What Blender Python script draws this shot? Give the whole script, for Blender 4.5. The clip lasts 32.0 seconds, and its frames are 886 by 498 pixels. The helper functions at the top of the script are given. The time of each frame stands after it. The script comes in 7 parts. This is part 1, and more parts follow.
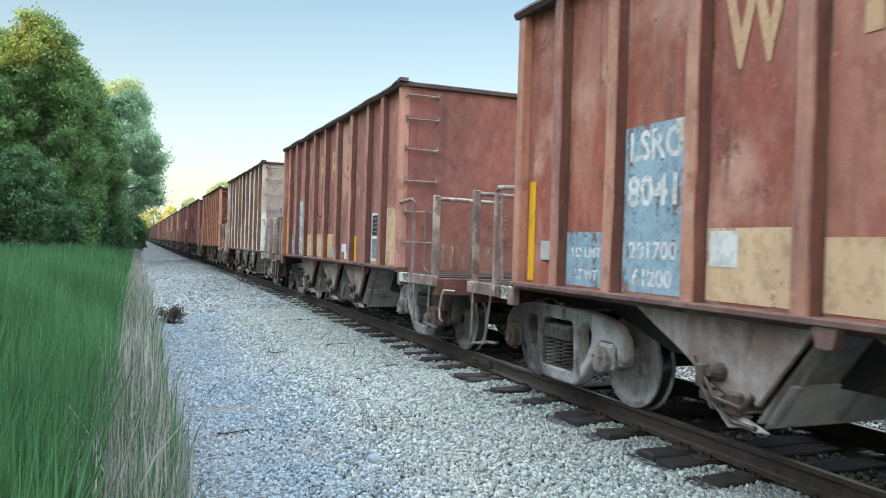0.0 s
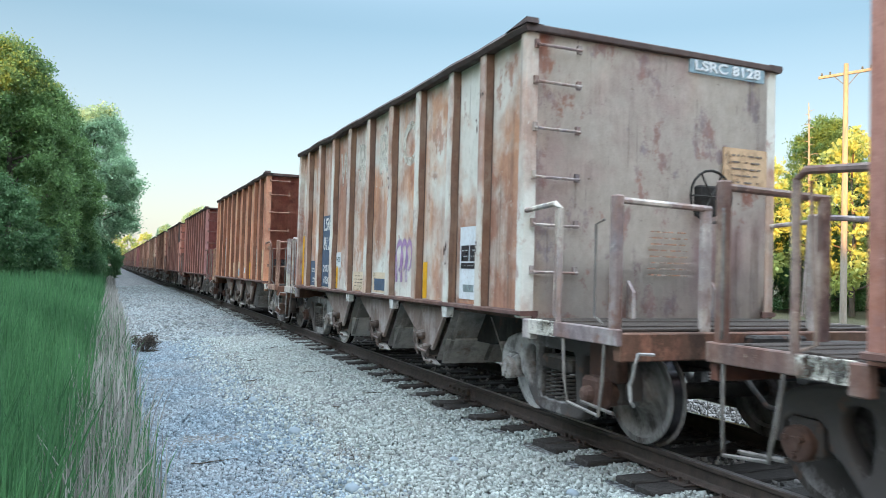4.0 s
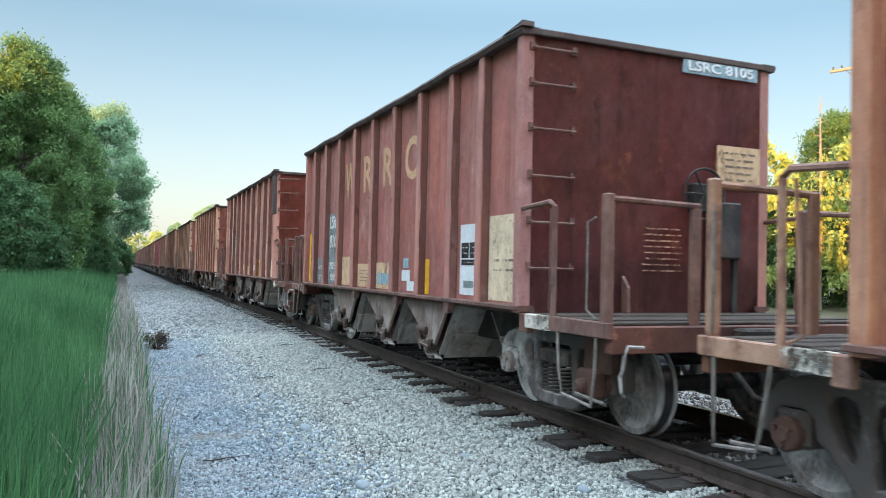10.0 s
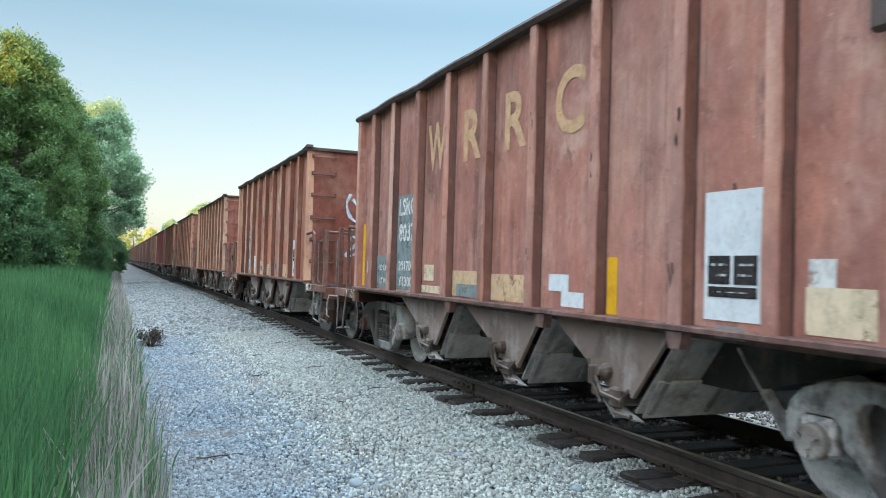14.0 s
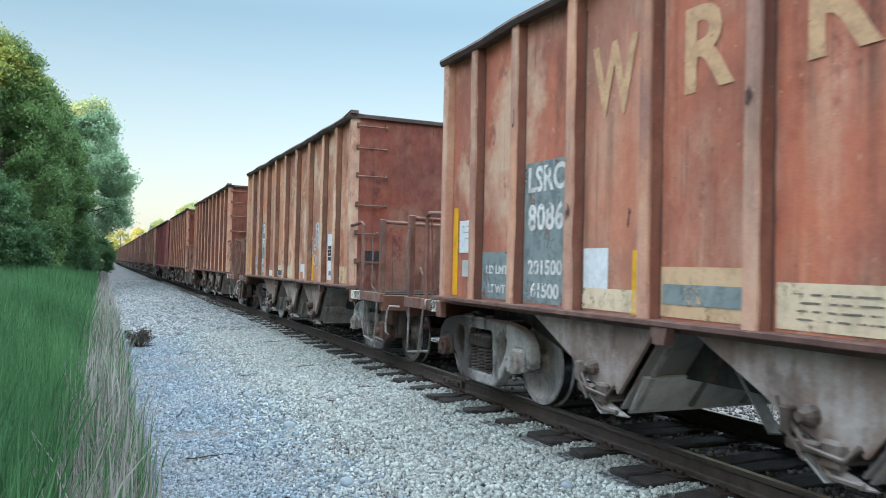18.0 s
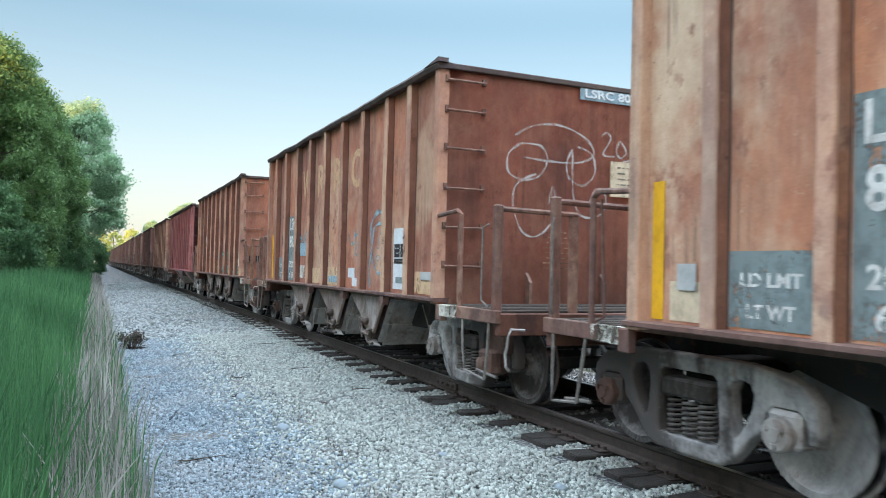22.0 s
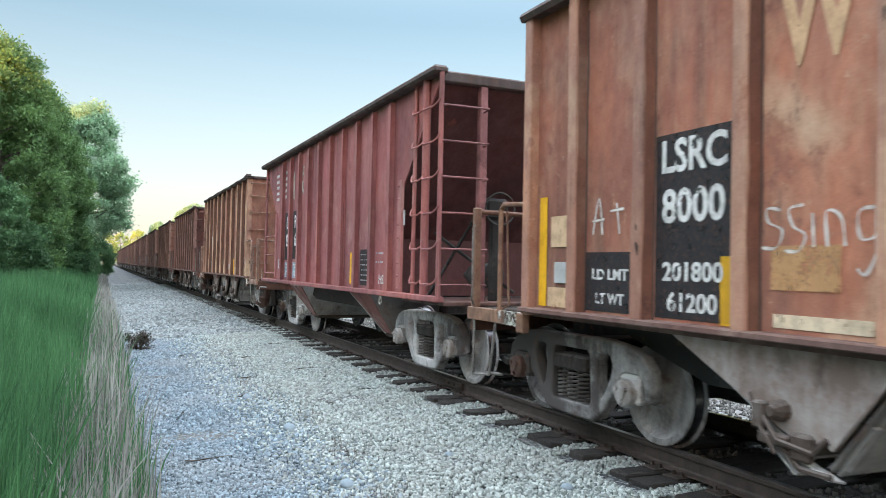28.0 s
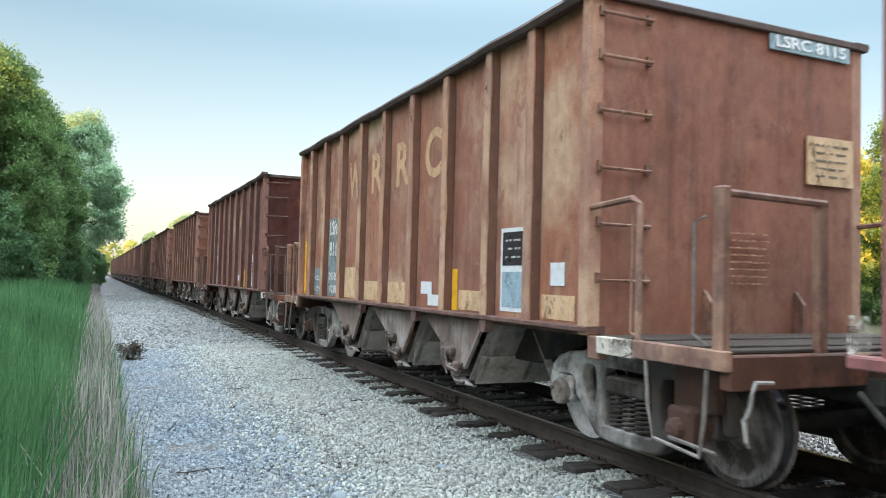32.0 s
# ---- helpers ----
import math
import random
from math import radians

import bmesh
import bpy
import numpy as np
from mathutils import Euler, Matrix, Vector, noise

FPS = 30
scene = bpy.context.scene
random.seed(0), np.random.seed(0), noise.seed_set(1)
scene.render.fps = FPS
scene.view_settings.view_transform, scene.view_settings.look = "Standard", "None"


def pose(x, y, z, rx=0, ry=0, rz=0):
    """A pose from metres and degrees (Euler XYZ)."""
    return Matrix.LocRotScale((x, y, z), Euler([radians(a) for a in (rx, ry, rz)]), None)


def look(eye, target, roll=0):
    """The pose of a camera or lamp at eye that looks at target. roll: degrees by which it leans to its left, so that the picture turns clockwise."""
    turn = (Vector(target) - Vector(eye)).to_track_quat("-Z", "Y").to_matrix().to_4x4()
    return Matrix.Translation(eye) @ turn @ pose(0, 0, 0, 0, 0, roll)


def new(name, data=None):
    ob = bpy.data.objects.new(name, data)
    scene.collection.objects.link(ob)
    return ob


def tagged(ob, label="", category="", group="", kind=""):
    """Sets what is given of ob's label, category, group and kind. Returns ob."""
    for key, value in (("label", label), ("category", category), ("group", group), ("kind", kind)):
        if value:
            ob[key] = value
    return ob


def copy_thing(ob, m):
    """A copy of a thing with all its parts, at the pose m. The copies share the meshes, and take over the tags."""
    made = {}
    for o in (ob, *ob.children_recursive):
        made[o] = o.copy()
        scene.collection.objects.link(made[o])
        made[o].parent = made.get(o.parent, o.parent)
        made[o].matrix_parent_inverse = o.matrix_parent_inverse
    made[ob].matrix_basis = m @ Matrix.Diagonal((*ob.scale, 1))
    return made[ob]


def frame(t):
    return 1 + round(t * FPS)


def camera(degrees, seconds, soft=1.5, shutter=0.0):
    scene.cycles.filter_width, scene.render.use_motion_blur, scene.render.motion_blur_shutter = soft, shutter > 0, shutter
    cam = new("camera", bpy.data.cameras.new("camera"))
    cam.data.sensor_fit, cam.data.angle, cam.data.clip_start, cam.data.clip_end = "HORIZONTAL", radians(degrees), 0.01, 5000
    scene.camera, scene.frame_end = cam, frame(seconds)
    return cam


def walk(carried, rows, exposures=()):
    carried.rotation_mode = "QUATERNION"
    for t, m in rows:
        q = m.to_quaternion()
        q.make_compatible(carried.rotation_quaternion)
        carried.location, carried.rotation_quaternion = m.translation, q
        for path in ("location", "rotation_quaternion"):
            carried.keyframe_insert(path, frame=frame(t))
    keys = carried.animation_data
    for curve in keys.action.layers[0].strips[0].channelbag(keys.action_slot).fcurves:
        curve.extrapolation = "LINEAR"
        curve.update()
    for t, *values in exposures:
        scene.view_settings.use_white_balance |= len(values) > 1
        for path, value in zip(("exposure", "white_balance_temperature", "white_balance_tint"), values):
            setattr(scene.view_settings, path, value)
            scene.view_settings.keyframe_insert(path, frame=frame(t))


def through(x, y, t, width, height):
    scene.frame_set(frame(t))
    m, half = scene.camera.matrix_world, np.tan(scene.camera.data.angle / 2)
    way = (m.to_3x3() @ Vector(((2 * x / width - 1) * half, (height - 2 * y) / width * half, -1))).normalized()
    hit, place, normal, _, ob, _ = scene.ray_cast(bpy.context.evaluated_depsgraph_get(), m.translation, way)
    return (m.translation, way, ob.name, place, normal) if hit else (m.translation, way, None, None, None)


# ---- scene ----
RAIL = 0.18          # height of the rail head over the sleepers
TRACK = 5.11         # the track's centre line lies this far to the right of the camera
EYE = Vector((0.0, 0.0, 1.63))


def aim(turn, tilt, lean):
    """Camera pose: degrees to the right of the track's direction, upwards, and of lean."""
    a, b = radians(turn), radians(tilt)
    way = Vector((math.sin(a) * math.cos(b), math.cos(a) * math.cos(b), math.sin(b)))
    return look(EYE, EYE + way * 10, lean)


cam = camera(60.0, 32.0, soft=0.5, shutter=0.22)
walk(cam, [
    (0, aim(21.86, -0.29, 1.72)), (0.5, aim(22.58, 0.01, 1.60)), (1, aim(22.86, 0.46, 1.46)), (1.5, aim(22.89, 0.92, 1.35)), (2, aim(22.86, 1.23, 1.32)),
    (2.5, aim(22.86, 1.44, 1.40)), (3, aim(22.99, 1.57, 1.47)), (3.5, aim(23.25, 1.67, 1.57)), (5.5, aim(23.73, 1.79, 1.49)), (6, aim(23.71, 1.84, 1.49)),
    (6.5, aim(23.75, 1.90, 1.43)), (7, aim(23.75, 1.91, 1.36)), (7.5, aim(23.63, 1.90, 1.36)), (8, aim(23.40, 1.77, 1.32)), (8.5, aim(23.19, 1.59, 1.27)),
    (9, aim(23.02, 1.48, 1.32)), (9.5, aim(22.91, 1.42, 1.32)), (10, aim(22.76, 1.47, 1.34)), (10.5, aim(22.52, 1.59, 1.38)), (11, aim(22.27, 1.70,
    1.50)), (11.5, aim(22.14, 1.76, 1.56)), (12, aim(22.17, 1.76, 1.71)), (12.5, aim(22.38, 1.66, 1.78)), (13, aim(22.63, 1.53, 1.84)), (13.5, aim(22.90,
    1.43, 1.79)), (14, aim(23.12, 1.38, 1.68)), (14.5, aim(23.29, 1.37, 1.59)), (16.5, aim(23.69, 1.34, 1.30)), (17, aim(23.77, 1.27, 1.21)), (17.5,
    aim(23.85, 1.26, 1.23)), (18, aim(23.93, 1.26, 1.32)), (18.5, aim(23.98, 1.28, 1.40)), (19, aim(23.97, 1.29, 1.42)), (19.5, aim(23.97, 1.30, 1.48)),
    (20, aim(23.99, 1.30, 1.50)), (20.5, aim(24.08, 1.30, 1.51)), (21, aim(24.18, 1.32, 1.50)), (21.5, aim(24.30, 1.36, 1.45)), (22, aim(24.37, 1.43,
    1.40)), (22.5, aim(24.42, 1.50, 1.30)), (23, aim(24.41, 1.59, 1.21)), (23.5, aim(24.41, 1.66, 1.12)), (24, aim(24.42, 1.73, 1.08)), (24.5, aim(24.43,
    1.78, 1.11)), (25, aim(24.48, 1.74, 1.08)), (25.5, aim(24.51, 1.67, 1.08)), (27.5, aim(24.20, 1.40, 1.20)), (28, aim(23.96, 1.40, 1.20)), (28.5,
    aim(23.76, 1.43, 1.17)), (29, aim(23.59, 1.51, 1.14)), (29.5, aim(23.47, 1.62, 1.12)), (30, aim(23.42, 1.70, 1.10)), (30.5, aim(23.50, 1.83, 1.19)),
    (31, aim(23.74, 1.96, 1.28)), (31.5, aim(24.08, 2.11, 1.36)), (32, aim(24.39, 2.27, 1.47))
], exposures=[(0, 1.54, 6750, 12), (3, 1.54, 6700, 12), (5.5, 1.36, 6150, 11), (8, 1.36, 6200, 11), (10, 1.44, 6500, 12), (12, 1.48, 6600, 12), (16, 1.48, 6600, 12),
                (20, 1.48, 6550, 12), (24, 1.50, 6500, 12), (28, 1.57, 6850, 14), (30, 1.67, 7100, 15), (32, 1.61, 7050, 14)])

# ---- world and sun ----
SUN_EL, SUN_AZ = 6.0, 222.0      # degrees; the sun stands low behind the camera, over the added wood on the grass side
world = bpy.data.worlds.new("sky")
scene.world = world
world.use_nodes = True
wn = world.node_tree.nodes
sky = wn.new("ShaderNodeTexSky")
sky.sky_type = "NISHITA"
sky.sun_disc = False
sky.sun_elevation, sky.sun_rotation = radians(SUN_EL), radians(SUN_AZ)
sky.altitude, sky.air_density, sky.dust_density, sky.ozone_density = 200, 1.0, 2.0, 1.5
# thin evening haze, pale near the horizon; unseen overhead glow added to brighten the scene
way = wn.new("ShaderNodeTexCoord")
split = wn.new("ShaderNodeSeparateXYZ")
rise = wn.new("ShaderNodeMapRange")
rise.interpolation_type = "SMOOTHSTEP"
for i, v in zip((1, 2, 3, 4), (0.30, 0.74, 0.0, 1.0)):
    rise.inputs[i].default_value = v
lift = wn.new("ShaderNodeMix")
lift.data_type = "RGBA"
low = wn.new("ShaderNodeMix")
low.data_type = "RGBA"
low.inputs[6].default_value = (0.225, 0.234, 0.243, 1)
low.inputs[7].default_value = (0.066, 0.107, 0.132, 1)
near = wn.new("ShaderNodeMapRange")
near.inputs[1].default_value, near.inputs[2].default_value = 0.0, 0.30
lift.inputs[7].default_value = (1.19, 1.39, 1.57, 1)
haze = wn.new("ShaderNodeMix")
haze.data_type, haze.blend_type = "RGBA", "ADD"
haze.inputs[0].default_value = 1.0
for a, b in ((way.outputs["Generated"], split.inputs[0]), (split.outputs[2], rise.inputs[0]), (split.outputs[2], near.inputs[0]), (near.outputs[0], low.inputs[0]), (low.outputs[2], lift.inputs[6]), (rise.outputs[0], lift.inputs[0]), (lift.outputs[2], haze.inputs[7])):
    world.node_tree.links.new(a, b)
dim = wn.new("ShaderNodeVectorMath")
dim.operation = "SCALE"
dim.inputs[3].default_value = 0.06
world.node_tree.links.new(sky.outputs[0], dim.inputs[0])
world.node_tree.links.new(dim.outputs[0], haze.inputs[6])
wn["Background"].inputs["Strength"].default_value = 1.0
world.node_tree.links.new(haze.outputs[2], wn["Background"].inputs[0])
sun = new("sun", bpy.data.lights.new("sun", "SUN"))
sun.data.energy, sun.data.angle, sun.data.color = 5.0, radians(0.6), (1.0, 0.47, 0.10)
to_sun = Vector((math.sin(radians(SUN_AZ)) * math.cos(radians(SUN_EL)), math.cos(radians(SUN_AZ)) * math.cos(radians(SUN_EL)), math.sin(radians(SUN_EL))))
sun.matrix_world = look(to_sun * 100, (0, 0, 0))


# ---- materials ----
class Nodes:
    """A small builder for node materials."""

    def __init__(self, name, rough=0.8, metal=0.0):
        self.mat = bpy.data.materials.new(name)
        self.mat.use_nodes = True
        self.t = self.mat.node_tree
        self.b = self.t.nodes["Principled BSDF"]
        self.b.inputs["Roughness"].default_value = rough
        self.b.inputs["Metallic"].default_value = metal
        self.co = self.t.nodes.new("ShaderNodeTexCoord")

    def put(self, socket, value):
        if hasattr(value, "is_linked"):
            self.t.links.new(value, socket)
        elif isinstance(value, (tuple, list)) and len(value) == 3 and socket.type == "RGBA":
            socket.default_value = (*value, 1)
        else:
            socket.default_value = value

    def coords(self, scale=(1, 1, 1), shift=(0, 0, 0)):
        m = self.t.nodes.new("ShaderNodeMapping")
        self.t.links.new(self.co.outputs["Object"], m.inputs[0])
        m.inputs["Location"].default_value, m.inputs["Scale"].default_value = shift, scale
        return m.outputs[0]

    def noise(self, scale, detail=4, vec=None, rough=0.6):
        n = self.t.nodes.new("ShaderNodeTexNoise")
        n.inputs["Scale"].default_value, n.inputs["Detail"].default_value, n.inputs["Roughness"].default_value = scale, detail, rough
        self.t.links.new(vec if vec else self.co.outputs["Object"], n.inputs["Vector"])
        return n.outputs["Fac"]

    def cells(self, scale, vec=None, out="Distance"):
        n = self.t.nodes.new("ShaderNodeTexVoronoi")
        n.inputs["Scale"].default_value = scale
        self.t.links.new(vec if vec else self.co.outputs["Object"], n.inputs["Vector"])
        return n.outputs[out]

    def ramp(self, fac, low, high, a=0.0, b=1.0):
        n = self.t.nodes.new("ShaderNodeMapRange")
        n.clamp = True
        self.t.links.new(fac, n.inputs[0])
        for i, v in zip((1, 2, 3, 4), (low, high, a, b)):
            n.inputs[i].default_value = v
        return n.outputs[0]

    def mix(self, fac, a, b, how="MIX"):
        n = self.t.nodes.new("ShaderNodeMix")
        n.data_type, n.blend_type = "RGBA", how
        self.put(n.inputs[0], fac)
        self.put(n.inputs[6], a)
        self.put(n.inputs[7], b)
        return n.outputs[2]

    def math(self, how, a, b):
        n = self.t.nodes.new("ShaderNodeMath")
        n.operation = how
        self.put(n.inputs[0], a)
        self.put(n.inputs[1], b)
        return n.outputs[0]

    def random(self):
        return self.t.nodes.new("ShaderNodeObjectInfo").outputs["Random"]

    def island(self):
        return self.t.nodes.new("ShaderNodeNewGeometry").outputs["Random Per Island"]

    def bump(self, height, strength=0.4, distance=0.01):
        n = self.t.nodes.new("ShaderNodeBump")
        n.inputs["Strength"].default_value, n.inputs["Distance"].default_value = strength, distance
        self.t.links.new(height, n.inputs["Height"])
        self.t.links.new(n.outputs[0], self.b.inputs["Normal"])
        return self

    def done(self, color, rough=None):
        self.put(self.b.inputs["Base Color"], color)
        if rough is not None:
            self.put(self.b.inputs["Roughness"], rough)
        return self.mat


def muted(c, by):
    """A colour drawn towards grey of the same lightness."""
    g = 0.3 * c[0] + 0.59 * c[1] + 0.11 * c[2]
    return tuple(v + (g - v) * by for v in c)


def rusty(name, paint, fade, rust=(0.36, 0.13, 0.07), wear=0.5, fading=0.4, seed=0.0, rough=0.7):
    """Old weathered paint on steel: broad faded fields, sparse run-off streaks, rust blooms, spots and dents."""
    n = Nodes(name, rough)
    paint, fade, rust = muted(tuple(v * k for v, k in zip(paint, (1.16, 1.09, 1.12))), 0.08), muted(fade, 0.16), muted(rust, 0.10)
    dark = tuple(0.20 * v for v in muted(rust, 0.35))
    s = (seed * 3.7, seed * 5.3, seed * 2.1)
    broad = n.noise(0.55, 5, n.coords((1, 1, 1.0), s), 0.60)
    area = n.noise(0.9, 4, n.coords((1, 1, 0.6), (s[2], s[0], s[1])), 0.55)
    sheet = n.noise(2.0, 9, n.coords((1, 1, 0.6), s), 0.66)
    pale_run = n.noise(1.0, 6, n.coords((3.2, 3.2, 0.55), s), 0.62)
    dark_run = n.noise(1.0, 6, n.coords((6.5, 6.5, 0.22), (s[1], s[0], s[2])), 0.62)
    thin_run = n.noise(1.0, 4, n.coords((24, 24, 0.35), (s[2], s[0], s[1])), 0.60)
    bloom = n.noise(3.0, 10, n.coords((1, 1, 0.75), (s[2], s[1], s[0])), 0.70)
    spots = n.noise(15, 6, n.coords((1, 1, 0.8), s), 0.68)
    grain = n.noise(70, 4, None, 0.75)
    mottle = n.noise(8.0, 9, n.coords((1, 1, 0.7), (s[1], s[2], s[0])), 0.72)
    deep = tuple(v * k for v, k in zip(paint, (0.54, 0.60, 0.74)))
    warm = tuple(min(1.0, v * k) for v, k in zip(paint, (1.16, 1.14, 0.98)))
    hue = n.noise(0.75, 5, n.coords((1, 1, 0.5), (s[1] + 7, s[2], s[0])), 0.62)
    c = n.mix(n.ramp(area, 0.36, 0.66), paint, n.mix(0.35, deep, rust))
    c = n.mix(n.math("MULTIPLY", n.ramp(hue, 0.50, 0.64), 0.75), c, warm)
    c = n.mix(n.math("MULTIPLY", n.ramp(hue, 0.44, 0.32), 0.65), c, deep)
    c = n.mix(n.math("MULTIPLY", n.ramp(broad, 0.66 - fading * 0.32, 0.735 - fading * 0.28), 0.88), c, fade)
    c = n.mix(n.math("MULTIPLY", n.ramp(sheet, 0.50, 0.62), 0.12 + 0.55 * fading), c, fade)
    c = n.mix(n.math("MULTIPLY", n.math("MULTIPLY", n.ramp(pale_run, 0.50, 0.66), n.ramp(area, 0.62, 0.40)), 0.25 + 0.6 * fading), c, fade)
    c = n.mix(n.math("MULTIPLY", n.ramp(bloom, 0.67 - wear * 0.26, 0.72 - wear * 0.24), 0.80), c, n.mix(n.ramp(sheet, 0.35, 0.62), rust, deep))
    c = n.mix(n.math("MULTIPLY", n.math("MULTIPLY", n.ramp(dark_run, 0.50, 0.66), n.ramp(broad, 0.56, 0.40)), 0.55), c, dark)
    c = n.mix(n.math("MULTIPLY", n.math("MULTIPLY", n.ramp(thin_run, 0.56, 0.66), n.ramp(sheet, 0.52, 0.60)), 0.50), c, dark)
    c = n.mix(n.math("MULTIPLY", n.ramp(spots, 0.66, 0.70), 0.6), c, dark)
    c = n.mix(n.math("MULTIPLY", n.ramp(spots, 0.36, 0.33), 0.55), c, fade)
    c = n.mix(0.10 + 0.55 * wear, c, n.mix(n.ramp(mottle, 0.34, 0.68), (0.08, 0.08, 0.08), (0.90, 0.90, 0.90)), "SOFT_LIGHT")
    c = n.mix(0.20, c, n.mix(n.ramp(grain, 0.3, 0.7), (0.0, 0.0, 0.0), (1.0, 1.0, 1.0)), "SOFT_LIGHT")
    chance = n.random()
    c = n.mix(n.ramp(chance, 0.45, 0.0, 0.0, 0.24), c, n.mix(0.6, dark, rust))
    c = n.mix(n.ramp(chance, 0.60, 1.0, 0.0, 0.14), c, fade)
    dents = n.noise(1.9, 3, n.coords((1, 1, 0.7), s), 0.5)
    n.bump(n.math("ADD", n.math("MULTIPLY", grain, 0.03), n.math("ADD", n.math("MULTIPLY", dents, 2.6), n.math("MULTIPLY", bloom, 0.25))), 0.55, 0.02)
    return n.done(c, n.ramp(bloom, 0.35, 0.65, rough - 0.20, rough + 0.16))


def see_through(n, cover):
    """Lets the sheet underneath show where the paint is gone: cover is 1 for whole paint, 0 for none."""
    bare = n.t.nodes.new("ShaderNodeBsdfTransparent")
    m = n.t.nodes.new("ShaderNodeMixShader")
    n.put(m.inputs[0], cover)
    n.t.links.new(bare.outputs[0], m.inputs[1])
    n.t.links.new(n.b.outputs[0], m.inputs[2])
    n.t.links.new(m.outputs[0], n.t.nodes["Material Output"].inputs[0])


def stencil(name, color, under=(0.30, 0.10, 0.055), wear=0.4, seed=0.0, thin=0.04):
    """Stencilled paint, worn through in spots and streaks to the rusty sheet on which it lies, with frayed edges."""
    n = Nodes(name, 0.7)
    s = (seed * 2.3, seed * 4.1, seed * 1.7)
    a = n.noise(1.0, 6, n.coords((8, 8, 2.0), s), 0.68)
    b = n.noise(34, 4, n.coords((1, 1, 0.7), s), 0.7)
    w = n.noise(2.2, 4, n.coords((1, 1, 1), (s[1], s[0], s[2])), 0.6)
    m = n.math("ADD", n.math("ADD", n.math("MULTIPLY", a, 0.45), n.math("MULTIPLY", b, 0.25)), n.math("MULTIPLY", w, 0.30))
    gone_by = n.ramp(m, 0.62 - wear * 0.22, 0.66 - wear * 0.20)
    fine = n.noise(9, 5, n.coords((1, 1, 0.8), s), 0.7)
    thinned = n.ramp(fine, 0.46, 0.64, 0.0, 0.10 + 0.5 * wear)
    c = n.mix(n.ramp(n.noise(2.5, 4, n.coords((1, 1, 1), s)), 0.35, 0.7, 0.0, 0.35), color, tuple(0.55 * v for v in color))
    c = n.mix(n.ramp(b, 0.5, 0.75, 0.0, 0.30), c, under)
    lost = n.math("MAXIMUM", n.math("MULTIPLY", gone_by, 0.94), n.math("ADD", thinned, thin))
    see_through(n, n.math("SUBTRACT", 1.0, lost))
    return n.done(c)


def sprayed(name, color, density=0.85, seed=0.0):
    """Spray paint, thick along the middle of its stroke and misty towards the edges."""
    n = Nodes(name, 0.6)
    sep = n.t.nodes.new("ShaderNodeSeparateXYZ")
    n.t.links.new(n.co.outputs["UV"], sep.inputs[0])
    off = n.math("ABSOLUTE", n.math("SUBTRACT", sep.outputs[0], 0.5), 0)
    blur = n.noise(26, 4, n.coords((1, 1, 1), (seed, seed * 2, 0)), 0.7)
    body = n.ramp(n.math("ADD", off, n.math("MULTIPLY", n.math("SUBTRACT", blur, 0.5), 0.22)), 0.46, 0.20)
    worn = n.ramp(n.noise(5, 6, n.coords((1, 1, 0.6), (seed * 3, 0, seed)), 0.68), 0.58, 0.42, 0.45, 1.0)
    see_through(n, n.math("MULTIPLY", n.math("MULTIPLY", body, worn), density))
    return n.done(n.mix(n.ramp(blur, 0.3, 0.7, 0, 0.3), color, tuple(0.6 * v for v in color)))


def dusty(name, metal, dust, amount=0.5, seed=0.0, rough=0.85, inner=False):
    """Dark running gear under a coat of stone dust, thickest where it can lie, with oily patches and runs."""
    n = Nodes(name, rough)
    chance = n.random()
    a = n.noise(1.8, 5, n.coords((1, 1, 1), (seed, seed * 2, 0)), 0.6)
    b = n.noise(28, 4, None, 0.7)
    runs = n.noise(1.0, 5, n.coords((9, 9, 1.4), (seed * 2, seed, 3)), 0.65)
    mix = n.math("ADD", n.math("ADD", n.math("MULTIPLY", a, 0.55), n.math("MULTIPLY", b, 0.15)), n.math("MULTIPLY", runs, 0.30))
    up = n.t.nodes.new("ShaderNodeSeparateXYZ")
    n.t.links.new(n.t.nodes.new("ShaderNodeNewGeometry").outputs["Normal"], up.inputs[0])
    mix = n.math("ADD", mix, n.ramp(up.outputs[2], 0.2, 0.9, 0.0, 0.10))
    mix = n.math("ADD", mix, n.ramp(chance, 0.0, 1.0, -0.07, 0.05))
    if inner:
        # dust thins towards the outer half of each truck, painting in the platform's shade
        along = n.t.nodes.new("ShaderNodeSeparateXYZ")
        n.t.links.new(n.co.outputs["Object"], along.inputs[0])
        reach = n.math("ABSOLUTE", n.math("SUBTRACT", along.outputs[1], 4.71), 0)
        mix = n.math("ADD", mix, n.ramp(reach, 3.9, 5.4, 0.08, -0.22))
    f = n.ramp(mix, 0.68 - amount * 0.40, 0.88 - amount * 0.28)
    c = n.mix(f, metal, dust)
    oil = n.ramp(n.noise(3.4, 6, n.coords((1, 1, 0.7), (seed + 5, 0, seed)), 0.68), 0.55, 0.66, 0.0, 0.75)
    c = n.mix(oil, c, tuple(0.55 * v for v in metal))
    rusting = n.ramp(n.noise(5.5, 5, n.coords((1, 1, 1), (0, seed + 9, 0)), 0.65), 0.58, 0.68, 0.0, 0.45)
    c = n.mix(rusting, c, (0.16, 0.075, 0.045))
    n.bump(b, 0.5, 0.008)
    return n.done(c)


